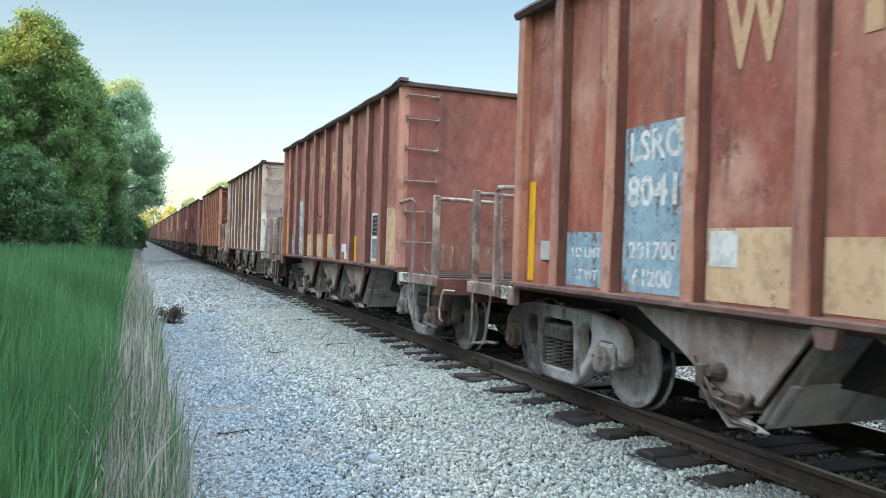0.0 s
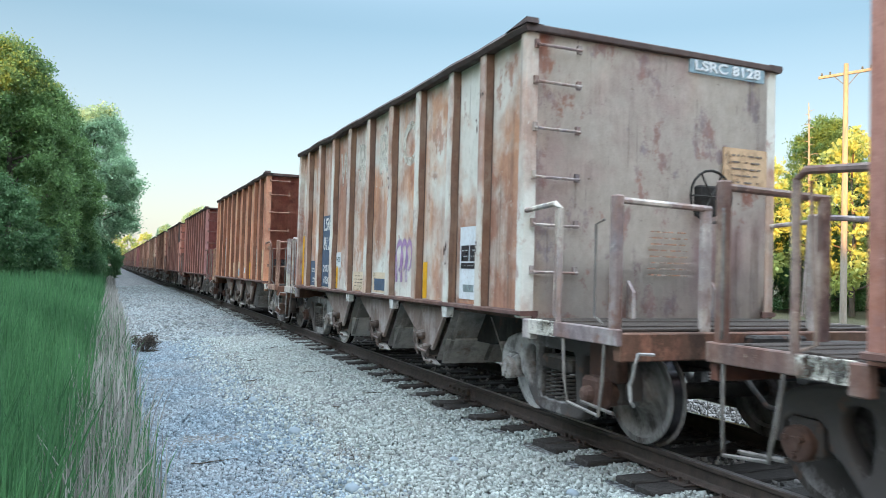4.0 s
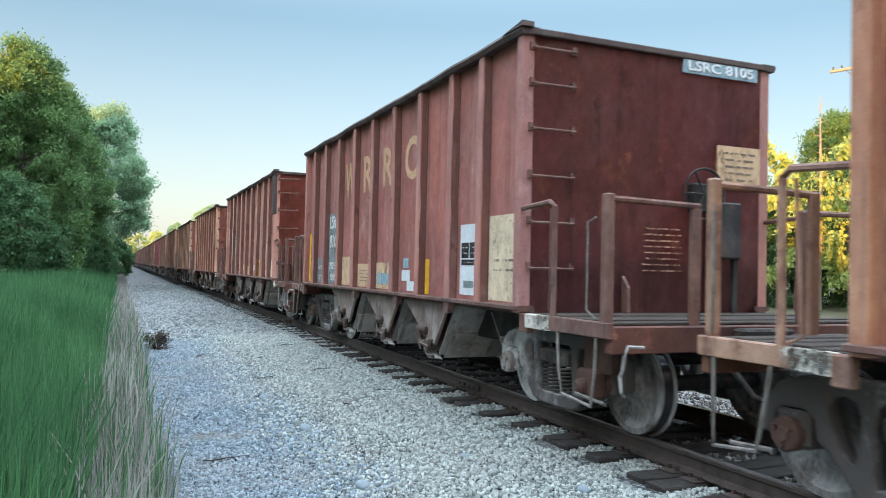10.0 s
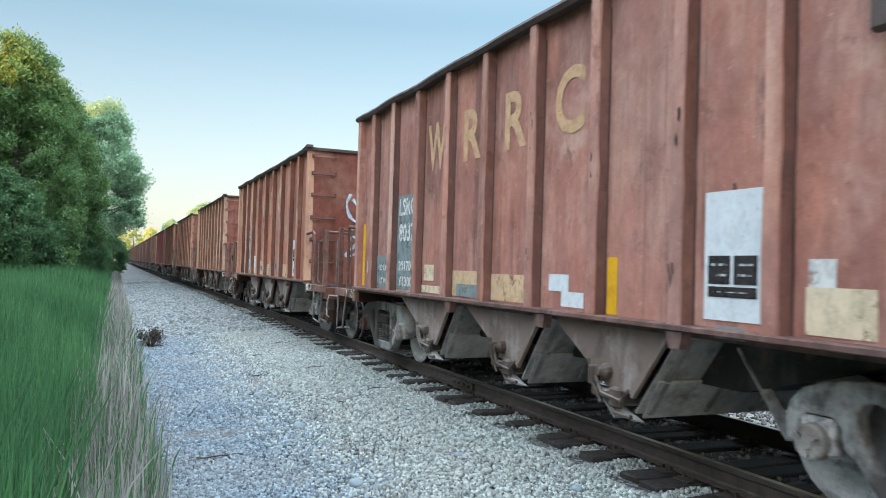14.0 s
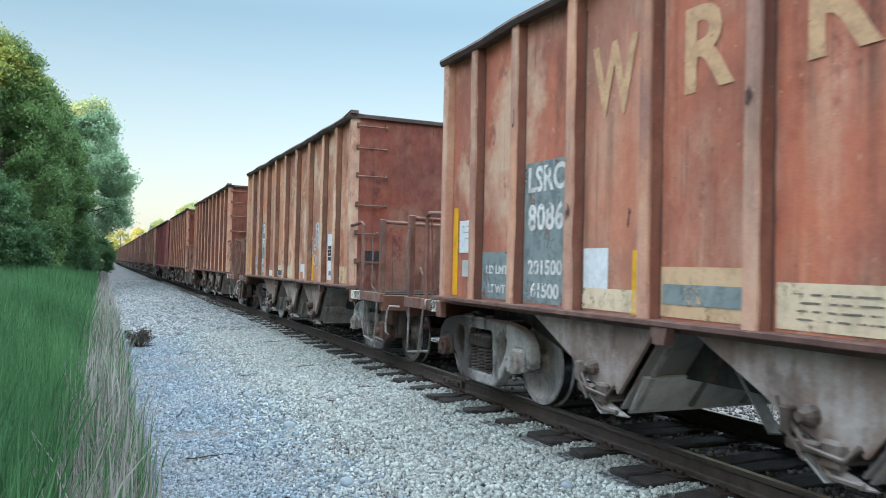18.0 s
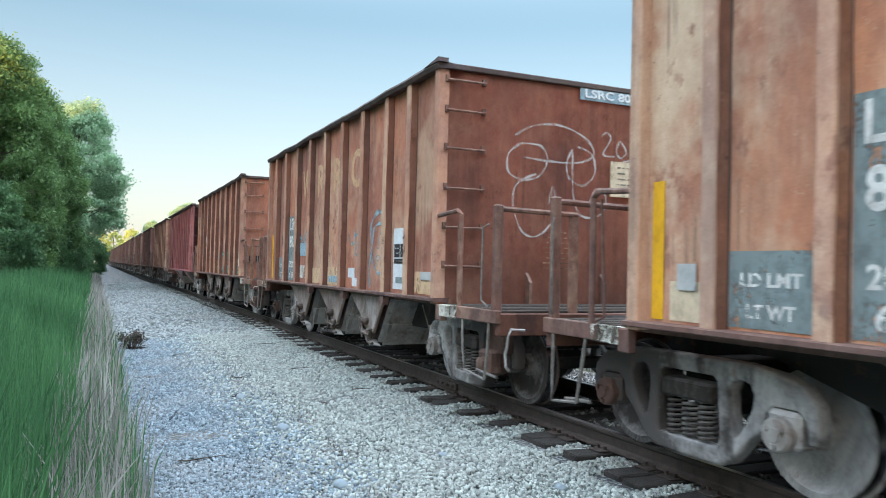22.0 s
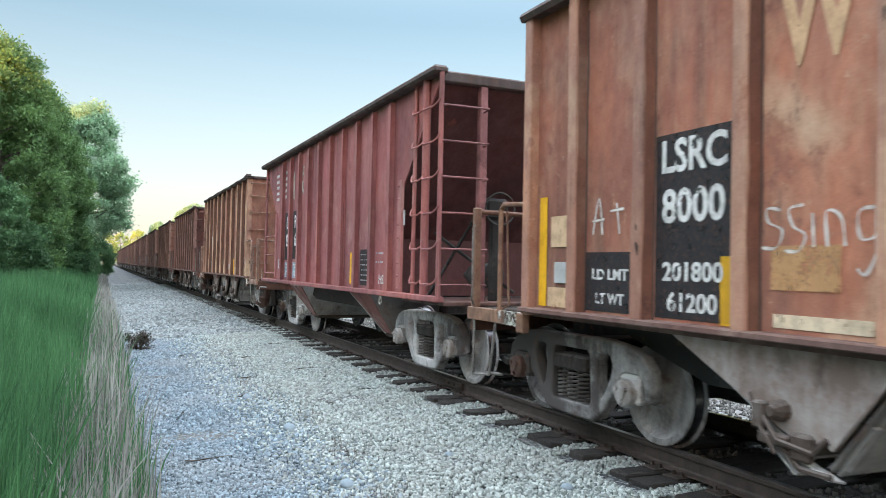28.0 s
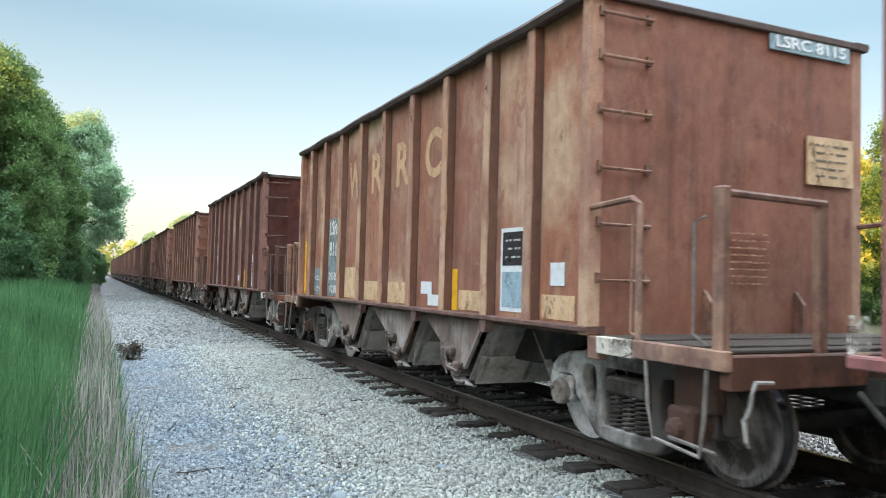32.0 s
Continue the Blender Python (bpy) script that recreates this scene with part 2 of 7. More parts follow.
def speckle(name, a, b, scale=8.0, rough=0.8, bump=0.3, stretch=(1, 1, 1), metal=0.0):
    n = Nodes(name, rough, metal)
    v = n.coords(stretch)
    lo, hi = n.noise(scale, 5, v), n.noise(scale * 7, 3, v)
    n.bump(hi, bump, 0.01)
    return n.done(n.mix(n.ramp(n.math("ADD", n.math("MULTIPLY", lo, 0.7), n.math("MULTIPLY", hi, 0.3)), 0.34, 0.66), a, b))


def leafy(name, dark, light, rough=0.6, through=0.35):
    n = Nodes(name, rough)
    r = n.island()
    big = n.noise(0.6, 3)
    c = n.mix(n.math("MULTIPLY", n.math("ADD", r, n.ramp(big, 0.35, 0.65)), 0.5), dark, light)
    n.put(n.b.inputs["Base Color"], c)
    n.b.inputs["Specular IOR Level"].default_value = 0.22
    t = n.t.nodes.new("ShaderNodeBsdfTranslucent")
    n.put(t.inputs[0], n.mix(0.5, c, light))
    m = n.t.nodes.new("ShaderNodeMixShader")
    m.inputs[0].default_value = through
    n.t.links.new(n.b.outputs[0], m.inputs[1])
    n.t.links.new(t.outputs[0], m.inputs[2])
    n.t.links.new(m.outputs[0], n.t.nodes["Material Output"].inputs[0])
    return n.mat


def gravel_mat(name, a, b, dark, pieces=False):
    n = Nodes(name, 0.9)
    if pieces:
        r = n.island()
        c = n.mix(r, a, b)
        c = n.mix(n.ramp(n.math("FRACT", n.math("MULTIPLY", r, 17.3), 0), 0.8, 1.0, 0, 0.5), c, dark)
        c = n.mix(n.math("MULTIPLY", n.ramp(n.noise(0.8, 4), 0.4, 0.7), 0.35), c, (0.30, 0.29, 0.27))
        n.bump(n.noise(60, 3), 0.4, 0.006)
        return n.done(c)
    v1, v2 = n.cells(26), n.cells(61)
    col = n.cells(26, out="Color")
    c = n.mix(n.ramp(col, 0.1, 0.9), a, b)
    c = n.mix(n.ramp(v1, 0.42, 0.75, 0.0, 0.75), c, dark)
    c = n.mix(n.math("MULTIPLY", n.ramp(n.noise(0.8, 4), 0.4, 0.7), 0.4), c, (0.24, 0.23, 0.215))
    n.bump(n.math("ADD", v1, n.math("MULTIPLY", v2, 0.4)), 1.0, 0.03).b.inputs["Normal"]
    return n.done(c)


M = {}
M["stone"] = gravel_mat("crushed_stone", (0.080, 0.108, 0.134), (0.262, 0.345, 0.400), (0.05, 0.053, 0.06), True)
M["stone_warm"] = gravel_mat("ballast_stone", (0.135, 0.158, 0.152), (0.430, 0.485, 0.465), (0.06, 0.06, 0.057), True)
M["stone_far"] = gravel_mat("dusty_grey_stone", (0.080, 0.095, 0.10), (0.33, 0.375, 0.385), (0.05, 0.05, 0.05), True)
M["stone_oily"] = gravel_mat("oily_stone", (0.05, 0.048, 0.045), (0.30, 0.29, 0.28), (0.02, 0.02, 0.02), True)
M["tie"] = speckle("creosoted_wood", (0.010, 0.008, 0.008), (0.05, 0.044, 0.04), 5, 0.85, 0.7, (1, 9, 6))
M["rail"] = speckle("rail_steel", (0.024, 0.018, 0.015), (0.07, 0.05, 0.042), 10, 0.7, 0.4)
M["railtop"] = speckle("worn_rail_head", (0.18, 0.17, 0.17), (0.32, 0.31, 0.31), 6, 0.35, 0.1, (1, 0.1, 1), 0.8)
M["grass"] = leafy("reed_grass", (0.006, 0.035, 0.017), (0.110, 0.275, 0.115), 0.5, 0.35)
M["straw"] = leafy("dry_straw", (0.05, 0.047, 0.042), (0.50, 0.49, 0.455), 0.8, 0.15)
M["leaf"] = leafy("broad_leaves", (0.022, 0.070, 0.030), (0.21, 0.36, 0.135), 0.5, 0.38)
M["leaf_dark"] = leafy("dark_bush_leaves", (0.014, 0.050, 0.024), (0.12, 0.24, 0.105), 0.5, 0.35)
M["leaf_pale"] = leafy("pale_leaves", (0.050, 0.155, 0.075), (0.50, 0.70, 0.48), 0.5, 0.4)
M["leaf_gold"] = leafy("yellow_green_leaves", (0.18, 0.27, 0.08), (0.58, 0.66, 0.24), 0.6, 0.4)
M["bark"] = speckle("bark", (0.05, 0.042, 0.035), (0.16, 0.14, 0.12), 6, 0.9, 0.8, (1, 1, 0.25))
M["twig"] = speckle("dead_twigs", (0.03, 0.024, 0.018), (0.10, 0.085, 0.07), 9, 0.9, 0.5)
M["pole"] = speckle("weathered_pole", (0.22, 0.19, 0.16), (0.40, 0.36, 0.31), 5, 0.85, 0.5, (1, 1, 0.15))
M["insulator"] = speckle("porcelain", (0.05, 0.06, 0.06), (0.10, 0.11, 0.11), 5, 0.3, 0.0)
M["gear"] = dusty("dusty_running_gear", (0.035, 0.028, 0.025), (0.26, 0.245, 0.235), 0.52)
M["frame"] = dusty("dusty_cast_steel", (0.075, 0.066, 0.064), (0.64, 0.635, 0.635), 0.64, 3.0, 0.85, True)
M["dark"] = dusty("oily_steel", (0.018, 0.017, 0.016), (0.10, 0.095, 0.092), 0.45, 5.0)
M["hopper"] = dusty("dusty_hopper_sheet", (0.20, 0.19, 0.185), (0.54, 0.535, 0.53), 0.58, 8.0)
M["gusset"] = dusty("dusty_gusset", (0.19, 0.14, 0.12), (0.47, 0.45, 0.44), 0.54, 7.0)
M["cheek"] = dusty("dusty_red_cheek", (0.25, 0.095, 0.080), (0.52, 0.43, 0.40), 0.56, 7.5)
M["chute"] = dusty("chute_sheet", (0.26, 0.25, 0.245), (0.66, 0.66, 0.655), 0.78, 9.0)
M["wheel"] = dusty("wheel_steel", (0.085, 0.075, 0.072), (0.60, 0.595, 0.595), 0.90, 2.0)
# darker copy of the wheel steel, with the end platform's shadow in its colour
M["wheel_dark"] = dusty("oily_wheel_steel", (0.045, 0.037, 0.034), (0.46, 0.45, 0.45), 0.64, 2.5)
M["tread"] = speckle("polished_tread", (0.10, 0.10, 0.11), (0.22, 0.22, 0.24), 4, 0.25, 0.05, (1, 1, 1), 0.9)
M["cap"] = dusty("bearing_cap", (0.15, 0.115, 0.10), (0.55, 0.54, 0.53), 0.75, 4.0)
M["bare"] = speckle("bare_pipe", (0.09, 0.08, 0.075), (0.25, 0.235, 0.22), 9, 0.55, 0.2, (1, 1, 1), 0.2)
M["latch"] = dusty("rusty_latch", (0.06, 0.042, 0.034), (0.24, 0.215, 0.20), 0.45, 6.0)
M["yellow"] = stencil("yellow_reflector", (0.86, 0.46, 0.01), wear=0.08, seed=1)
M["white"] = stencil("white_stencil", (0.72, 0.73, 0.72), wear=0.38, seed=2)
M["white_letters"] = stencil("faded_white_letters", (0.70, 0.68, 0.60), wear=0.55, seed=33, thin=0.2)
M["white_worn"] = stencil("worn_white", (0.66, 0.64, 0.58), wear=0.62, seed=3)
M["cream"] = stencil("cream_patch", (0.66, 0.46, 0.285), wear=0.34, under=(0.42, 0.20, 0.115), seed=4)
M["tan"] = stencil("tan_letters", (0.62, 0.40, 0.23), wear=0.30, seed=5)
M["blue"] = stencil("slate_blue_patch", (0.06, 0.11, 0.18), wear=0.15, seed=6)
M["paleblue"] = stencil("faded_blue_patch", (0.30, 0.44, 0.52), under=(0.24, 0.12, 0.085), wear=0.42, seed=7)
M["grey"] = stencil("grey_patch", (0.22, 0.28, 0.29), under=(0.24, 0.12, 0.085), wear=0.38, seed=8)
M["black"] = stencil("black_patch", (0.012, 0.013, 0.016), wear=0.08, seed=9)
M["sticker"] = stencil("white_placard", (0.72, 0.78, 0.82), wear=0.08, seed=10)
M["plate"] = speckle("tin_plate", (0.34, 0.35, 0.35), (0.52, 0.53, 0.53), 6, 0.5, 0.1)
M["teal"] = stencil("teal_spray", (0.06, 0.42, 0.34), wear=0.2, seed=12)
M["cream_light"] = stencil("pale_cream_patch", (0.72, 0.60, 0.43), wear=0.34, seed=17)
M["orange"] = stencil("orange_rust_patch", (0.60, 0.34, 0.16), wear=0.5, seed=18, thin=0.32)
M["tan_clear"] = stencil("tan_letters_clear", (0.64, 0.41, 0.24), wear=0.26, seed=19)
M["ghost"] = stencil("half_gone_letters", (0.72, 0.47, 0.31), under=(0.52, 0.24, 0.125), wear=0.52, seed=20, thin=0.12)
M["print"] = stencil("grey_small_print", (0.20, 0.17, 0.15), under=(0.52, 0.36, 0.24), wear=0.55, seed=24)
M["print_pale"] = stencil("pale_small_print", (0.52, 0.54, 0.55), under=(0.10, 0.09, 0.09), wear=0.5, seed=25)
M["faint"] = stencil("faint_print", (0.46, 0.27, 0.18), wear=0.6, seed=23)
M["pedestal"] = dusty("rusty_pedestal", (0.085, 0.045, 0.035), (0.24, 0.17, 0.14), 0.42, 11.0)
M["scuff"] = stencil("pale_scuff", (0.46, 0.31, 0.22), wear=0.95, seed=31, thin=0.30)
M["lever"] = speckle("pale_worn_steel", (0.20, 0.19, 0.185), (0.50, 0.49, 0.475), 9, 0.5, 0.2)
SPRAY = {k: sprayed(k + "_mist", c, d, i * 1.3) for i, (k, c, d) in enumerate((
    ("pink", (0.42, 0.24, 0.50), 0.75), ("teal", (0.07, 0.44, 0.36), 0.9), ("cyan", (0.06, 0.40, 0.56), 0.9), ("sprayblue", (0.26, 0.46, 0.54), 0.8),
    ("spraywhite", (0.76, 0.77, 0.80), 0.92), ("sprayblack", (0.03, 0.022, 0.02), 0.85), ("spraywhite_thin", (0.60, 0.58, 0.56), 0.6), ("lilac", (0.66, 0.68, 0.86), 0.72), ("iceblue", (0.60, 0.74, 0.82), 0.93),
    ("slate", (0.10, 0.125, 0.16), 0.9), ("chalk", (0.70, 0.68, 0.64), 0.9)))}
M["wood"] = speckle("dark_planks", (0.020, 0.016, 0.014), (0.085, 0.066, 0.055), 4, 0.85, 0.6, (0.6, 9, 9))


# ---- mesh helpers ----
def box(bm, x0, x1, y0, y1, z0, z1, bevel=0.0):
    v = [bm.verts.new((x, y, z)) for x in (x0, x1) for y in (y0, y1) for z in (z0, z1)]
    fs = [bm.faces.new([v[i] for i in q]) for q in ((0, 1, 3, 2), (4, 6, 7, 5), (0, 4, 5, 1), (2, 3, 7, 6), (0, 2, 6, 4), (1, 5, 7, 3))]
    if bevel:
        es = {e for f in fs for e in f.edges}
        bmesh.ops.bevel(bm, geom=list(es), offset=bevel, segments=1, affect="EDGES")
    return bm


def prism(bm, outline, x0, x1):
    """An outline of (y, z) points, extruded from x0 to x1."""
    a = [bm.verts.new((x0, y, z)) for y, z in outline]
    b = [bm.verts.new((x1, y, z)) for y, z in outline]
    n = len(a)
    bm.faces.new(a)
    bm.faces.new(b[::-1])
    for i in range(n):
        bm.faces.new((a[i], b[i], b[(i + 1) % n], a[(i + 1) % n]))
    return bm


def slab(bm, pts, thick):
    """A plate through four or more points in space, of that thickness."""
    p = [Vector(q) for q in pts]
    nrm = (p[1] - p[0]).cross(p[2] - p[0]).normalized() * thick
    a, b = [bm.verts.new(q) for q in p], [bm.verts.new(q + nrm) for q in p]
    n = len(p)
    bm.faces.new(a[::-1])
    bm.faces.new(b)
    for i in range(n):
        bm.faces.new((a[i], a[(i + 1) % n], b[(i + 1) % n], b[i]))
    return bm


def tube(bm, pts, r, n=8, close=True):
    """A round bar along points."""
    p = [Vector(q) for q in pts]
    rings = []
    up = Vector((0.31, 0.2, 0.93))
    for i, c in enumerate(p):
        d = (p[min(i + 1, len(p) - 1)] - p[max(i - 1, 0)]).normalized()
        u = d.cross(up).normalized()
        w = d.cross(u)
        rr = r[i] if isinstance(r, (list, tuple)) else r
        rings.append([bm.verts.new(c + (u * math.cos(k * math.tau / n) + w * math.sin(k * math.tau / n)) * rr) for k in range(n)])
    for a, b in zip(rings, rings[1:]):
        for k in range(n):
            bm.faces.new((a[k], b[k], b[(k + 1) % n], a[(k + 1) % n]))
    if close:
        bm.faces.new(rings[0])
        bm.faces.new(rings[-1][::-1])
    return bm


def lathe(bm, profile, axis="x", centre=(0, 0, 0), n=32, caps=True):
    """Turns a profile of (along, radius) points round an axis."""
    c = Vector(centre)
    rings = []
    for a, r in profile:
        ring = []
        for k in range(n):
            s, t = math.cos(k * math.tau / n) * r, math.sin(k * math.tau / n) * r
            v = Vector((a, s, t)) if axis == "x" else Vector((s, a, t)) if axis == "y" else Vector((s, t, a))
            ring.append(bm.verts.new(c + v))
        rings.append(ring)
    for a, b in zip(rings, rings[1:]):
        for k in range(n):
            bm.faces.new((a[k], a[(k + 1) % n], b[(k + 1) % n], b[k]))
    if caps:
        bm.faces.new(rings[0][::-1])
        bm.faces.new(rings[-1])
    return bm


def mesh_of(name, bm, smooth=False):
    bmesh.ops.recalc_face_normals(bm, faces=bm.faces)
    me = bpy.data.meshes.new(name)
    bm.to_mesh(me)
    bm.free()
    me.materials.append(None)
    if smooth:
        me.polygons.foreach_set("use_smooth", [True] * len(me.polygons))
        me.set_sharp_from_angle(angle=radians(35))
    return me


def put(name, me, mat, parent=None, label=""):
    """Links a mesh (which may be shared) as one object with its own material."""
    ob = new(name, me)
    ob.material_slots[0].link = "OBJECT"
    ob.material_slots[0].material = mat
    ob.parent = parent
    return tagged(ob, label)


def part(name, bm, mat, parent=None, label="", smooth=False):
    return put(name, mesh_of(name, bm, smooth), mat, parent, label)


def pieces(name, verts, faces, mat):
    me = bpy.data.meshes.new(name)
    me.from_pydata(verts, [], faces)
    me.materials.append(mat)
    return me


# ---- ground and track ----
LEVELS = ((-900, 2.0), (-60, 0.2), (-8, -0.40), (-2.5, -0.48), (-0.5, -0.32), (0.4, -0.20), (1.5, -0.18), (2.0, -0.115), (3.2, -0.055), (3.95, -0.052), (4.3, -0.035), (6.3, -0.05), (6.9, -0.08), (8.4, -0.24),
          (10.5, -0.6), (16, -0.5), (60, 0.0), (900, 2.0))


def ground_z(x, y=0.0):
    xs, zs = zip(*LEVELS)
    return float(np.interp(x, xs, zs))


def fast_mesh(name, verts, quads, mat, smooth=False):
    me = bpy.data.meshes.new(name)
    nv, nq = len(verts), len(quads)
    me.vertices.add(nv)
    me.vertices.foreach_set("co", np.asarray(verts, np.float32).ravel())
    me.loops.add(nq * 4)
    me.loops.foreach_set("vertex_index", np.asarray(quads, np.int32).ravel())
    me.polygons.add(nq)
    me.polygons.foreach_set("loop_start", np.arange(0, nq * 4, 4, dtype=np.int32))
    me.materials.append(mat)
    me.update(calc_edges=True)
    if smooth:
        me.polygons.foreach_set("use_smooth", [True] * nq)
    return me


def ground_mat():
    n = Nodes("ground_gravel_and_soil", 0.92)
    sep = n.t.nodes.new("ShaderNodeSeparateXYZ")
    n.t.links.new(n.co.outputs["Object"], sep.inputs[0])
    x = n.math("ADD", sep.outputs[0], n.ramp(n.noise(1.3, 4), 0.3, 0.7, -0.35, 0.35))
    v1, v2 = n.cells(24), n.cells(57)
    g = n.mix(n.ramp(n.cells(24, out="Color"), 0.1, 0.9), (0.090, 0.105, 0.112), (0.265, 0.295, 0.305))
    g = n.mix(n.ramp(v1, 0.34, 0.62, 0.0, 0.9), g, (0.03, 0.03, 0.033))
    g = n.mix(n.math("MULTIPLY", n.ramp(n.noise(0.7, 5), 0.42, 0.66), 0.4), g, (0.21, 0.20, 0.185))
    oily = n.math("MULTIPLY", n.ramp(x, 4.1, 4.5), n.ramp(x, 5.7, 6.1, 1, 0))
    g = n.mix(n.math("MULTIPLY", oily, 0.75), g, (0.055, 0.052, 0.05))
    g = n.mix(n.ramp(x, 6.5, 7.2, 0.0, 0.6), g, (0.46, 0.46, 0.45))
    s = n.mix(n.noise(2.5, 5), (0.045, 0.05, 0.02), (0.12, 0.11, 0.06))
    on = n.math("MULTIPLY", n.ramp(x, 0.25, 0.55), n.ramp(x, 8.2, 8.9, 1, 0))
    n.bump(n.math("ADD", v1, n.math("MULTIPLY", v2, 0.4)), 1.0, 0.03)
    return n.done(n.mix(on, s, g))


def lines(*spans):
    out = []
    for a, b, step in spans:
        out += list(np.arange(a, b, step))
    return out + [spans[-1][1]]


gx = lines((-900, -60, 120), (-60, -8, 8), (-8, -0.6, 0.8), (-0.6, 4, 0.16), (4, 9, 0.3), (9, 20, 1.5), (20, 60, 8), (60, 900, 120))
gy = lines((-900, -40, 120), (-40, 0, 4), (0, 30, 0.25), (30, 80, 1.5), (80, 400, 20), (400, 2000, 200))
gv = []
for y in gy:
    for x in gx:
        bumpy = noise.noise(Vector((x * 0.9, y * 0.9, 0))) * 0.035 + noise.noise(Vector((x * 2.7, y * 2.7, 5))) * 0.012
        gv.append((x, y, ground_z(x) + (bumpy if 0.2 < x < 3.4 else bumpy * 2 if -30 < x < 0.2 else 0)))
nx = len(gx)
gq = [(j * nx + i, j * nx + i + 1, (j + 1) * nx + i + 1, (j + 1) * nx + i) for j in range(len(gy) - 1) for i in range(nx - 1)]
ground = tagged(new("ground", fast_mesh("ground", gv, gq, ground_mat(), True)), "pale crushed-stone trackside running into grassy soil", "ground", kind="structure")

rng = np.random.default_rng(7)
tie_rows = [-2.4, -1.7, -1.0, -0.35, 0.3, 1.0, 1.7, 2.35, 3.05, 3.75, 4.42, 4.90, 5.14, 5.80, 6.32, 6.55]
while tie_rows[-1] < 118:
    tie_rows.append(tie_rows[-1] + (0.68 + rng.uniform(-0.06, 0.06) if rng.uniform() > 0.2 else 0.27))
CUBE_Q = np.array([(0, 1, 3, 2), (4, 6, 7, 5), (0, 4, 5, 1), (2, 3, 7, 6), (0, 2, 6, 4), (1, 5, 7, 3)])
CUBE_V = np.array([(x, y, z) for x in (-1, 1) for y in (-1, 1) for z in (-1, 1)], float)


def stones(name, xs, ys, zs, size, mat):
    n = len(xs)
    v = CUBE_V[None] * rng.uniform(0.45, 1.0, (n, 1, 3)) * (1 + rng.uniform(-0.35, 0.35, (n, 8, 3)))
    a, b, c = rng.uniform(0, math.tau, (3, n))
    ca, sa, cb, sb = np.cos(a)[:, None], np.sin(a)[:, None], np.cos(b)[:, None], np.sin(b)[:, None]
    x, y, z = v[..., 0], v[..., 1], v[..., 2]
    x, y = x * ca - y * sa, x * sa + y * ca
    y, z = y * cb - z * sb, y * sb + z * cb
    p = np.stack([x, y, z], -1) * (size * 0.5)[:, None, None] + np.stack([xs, ys, zs], -1)[:, None]
    q = CUBE_Q[None] + (np.arange(n) * 8)[:, None, None]
    return fast_mesh(name, p.reshape(-1, 3), q.reshape(-1, 4), mat)


def level(xs):
    return np.interp(xs, *zip(*LEVELS))


def scatter(n, x0, x1, y0, y1, lo, hi, power=1.6, fade=None):
    """Places and sizes of loose stones; fade thins them out from the first distance across to the second."""
    xs = rng.uniform(x0, x1, n)
    if fade:
        xs = xs[rng.uniform(0, 1, n) > np.clip((xs - fade[0]) / (fade[1] - fade[0]), 0, 1)]
        n = len(xs)
    ys = y0 + (y1 - y0) * rng.uniform(0, 1, n) ** power
    gap = np.min(np.abs(ys[:, None] - np.array(tie_rows)[None]), axis=1)
    keep = (xs < 3.74 + np.clip((ys - 9.5) * 0.04, 0, 0.35)) | (gap > 0.15) | (xs > TRACK + 1.25)
    xs, ys = xs[keep], ys[keep]
    n = len(xs)
    size = rng.uniform(lo, hi, n) * (1 + 0.012 * np.maximum(ys, 0))
    return xs, ys, level(xs) + size * 0.16 + rng.uniform(-0.004, 0.012, n), size


ballast = tagged(new("ballast", stones("ballast", *scatter(92000, 0.25, 2.7, 3.4, 20, 0.010, 0.034, 1.6, (1.25, 2.35)), M["stone"])),
                 "loose blue-grey crushed stone on the path beside the track", "gravel", kind="stuff")
tagged(new("ballast", stones("ballast", *scatter(92000, 0.9, 3.80, 3.4, 22, 0.010, 0.038, 1.6, (2.35, 1.25)), M["stone_warm"])), "pale grey crushed stone ballast along the track", "gravel", kind="stuff")
tagged(new("ballast", stones("ballast", *scatter(24000, 0.3, 3.8, 19, 64, 0.030, 0.065, 1.3), M["stone_far"])), "pale grey crushed stone further along the track", "gravel", kind="stuff")
tagged(new("ballast", stones("ballast", *scatter(26000, 3.72, 4.30, 3.0, 60, 0.016, 0.042, 1.7), M["stone_warm"])), "pale crushed stone packed between the sleeper ends", "gravel", kind="stuff")
tagged(new("ballast", stones("ballast", *scatter(9000, 4.2, 8.3, 1.0, 24, 0.025, 0.055), M["stone_oily"])), "crushed stone between the dark sleepers", "gravel", kind="stuff")

tagged(new("ballast", stones("ballast", *scatter(22000, 0.25, 3.8, -9, 3.6, 0.02, 0.045, 1.0), M["stone_warm"])), "crushed stone ballast behind the standing place", "gravel", kind="stuff")

# a line of crumbs of soil and dead sprigs where the path meets the shoulder of the ballast
def along_shoulder(n, lo, hi):
    ys = rng.uniform(5.0, 18.0, n)
    xs = 2.12 + 0.10 * np.sin(ys * 0.9) + rng.normal(0, 0.11, n)
    patchy = np.array([noise.noise(Vector((3, y * 1.1, 6))) for y in ys]) > -0.08
    xs, ys = xs[patchy], ys[patchy]
    size = rng.uniform(lo, hi, len(xs))
    return xs, ys, level(xs) + 0.014, size


tagged(new("soil_crumbs", stones("soil_crumbs", *along_shoulder(4200, 0.008, 0.022), M["stone_oily"])), "dark crumbs of soil and rotten bark among the stones", "soil", kind="stuff")

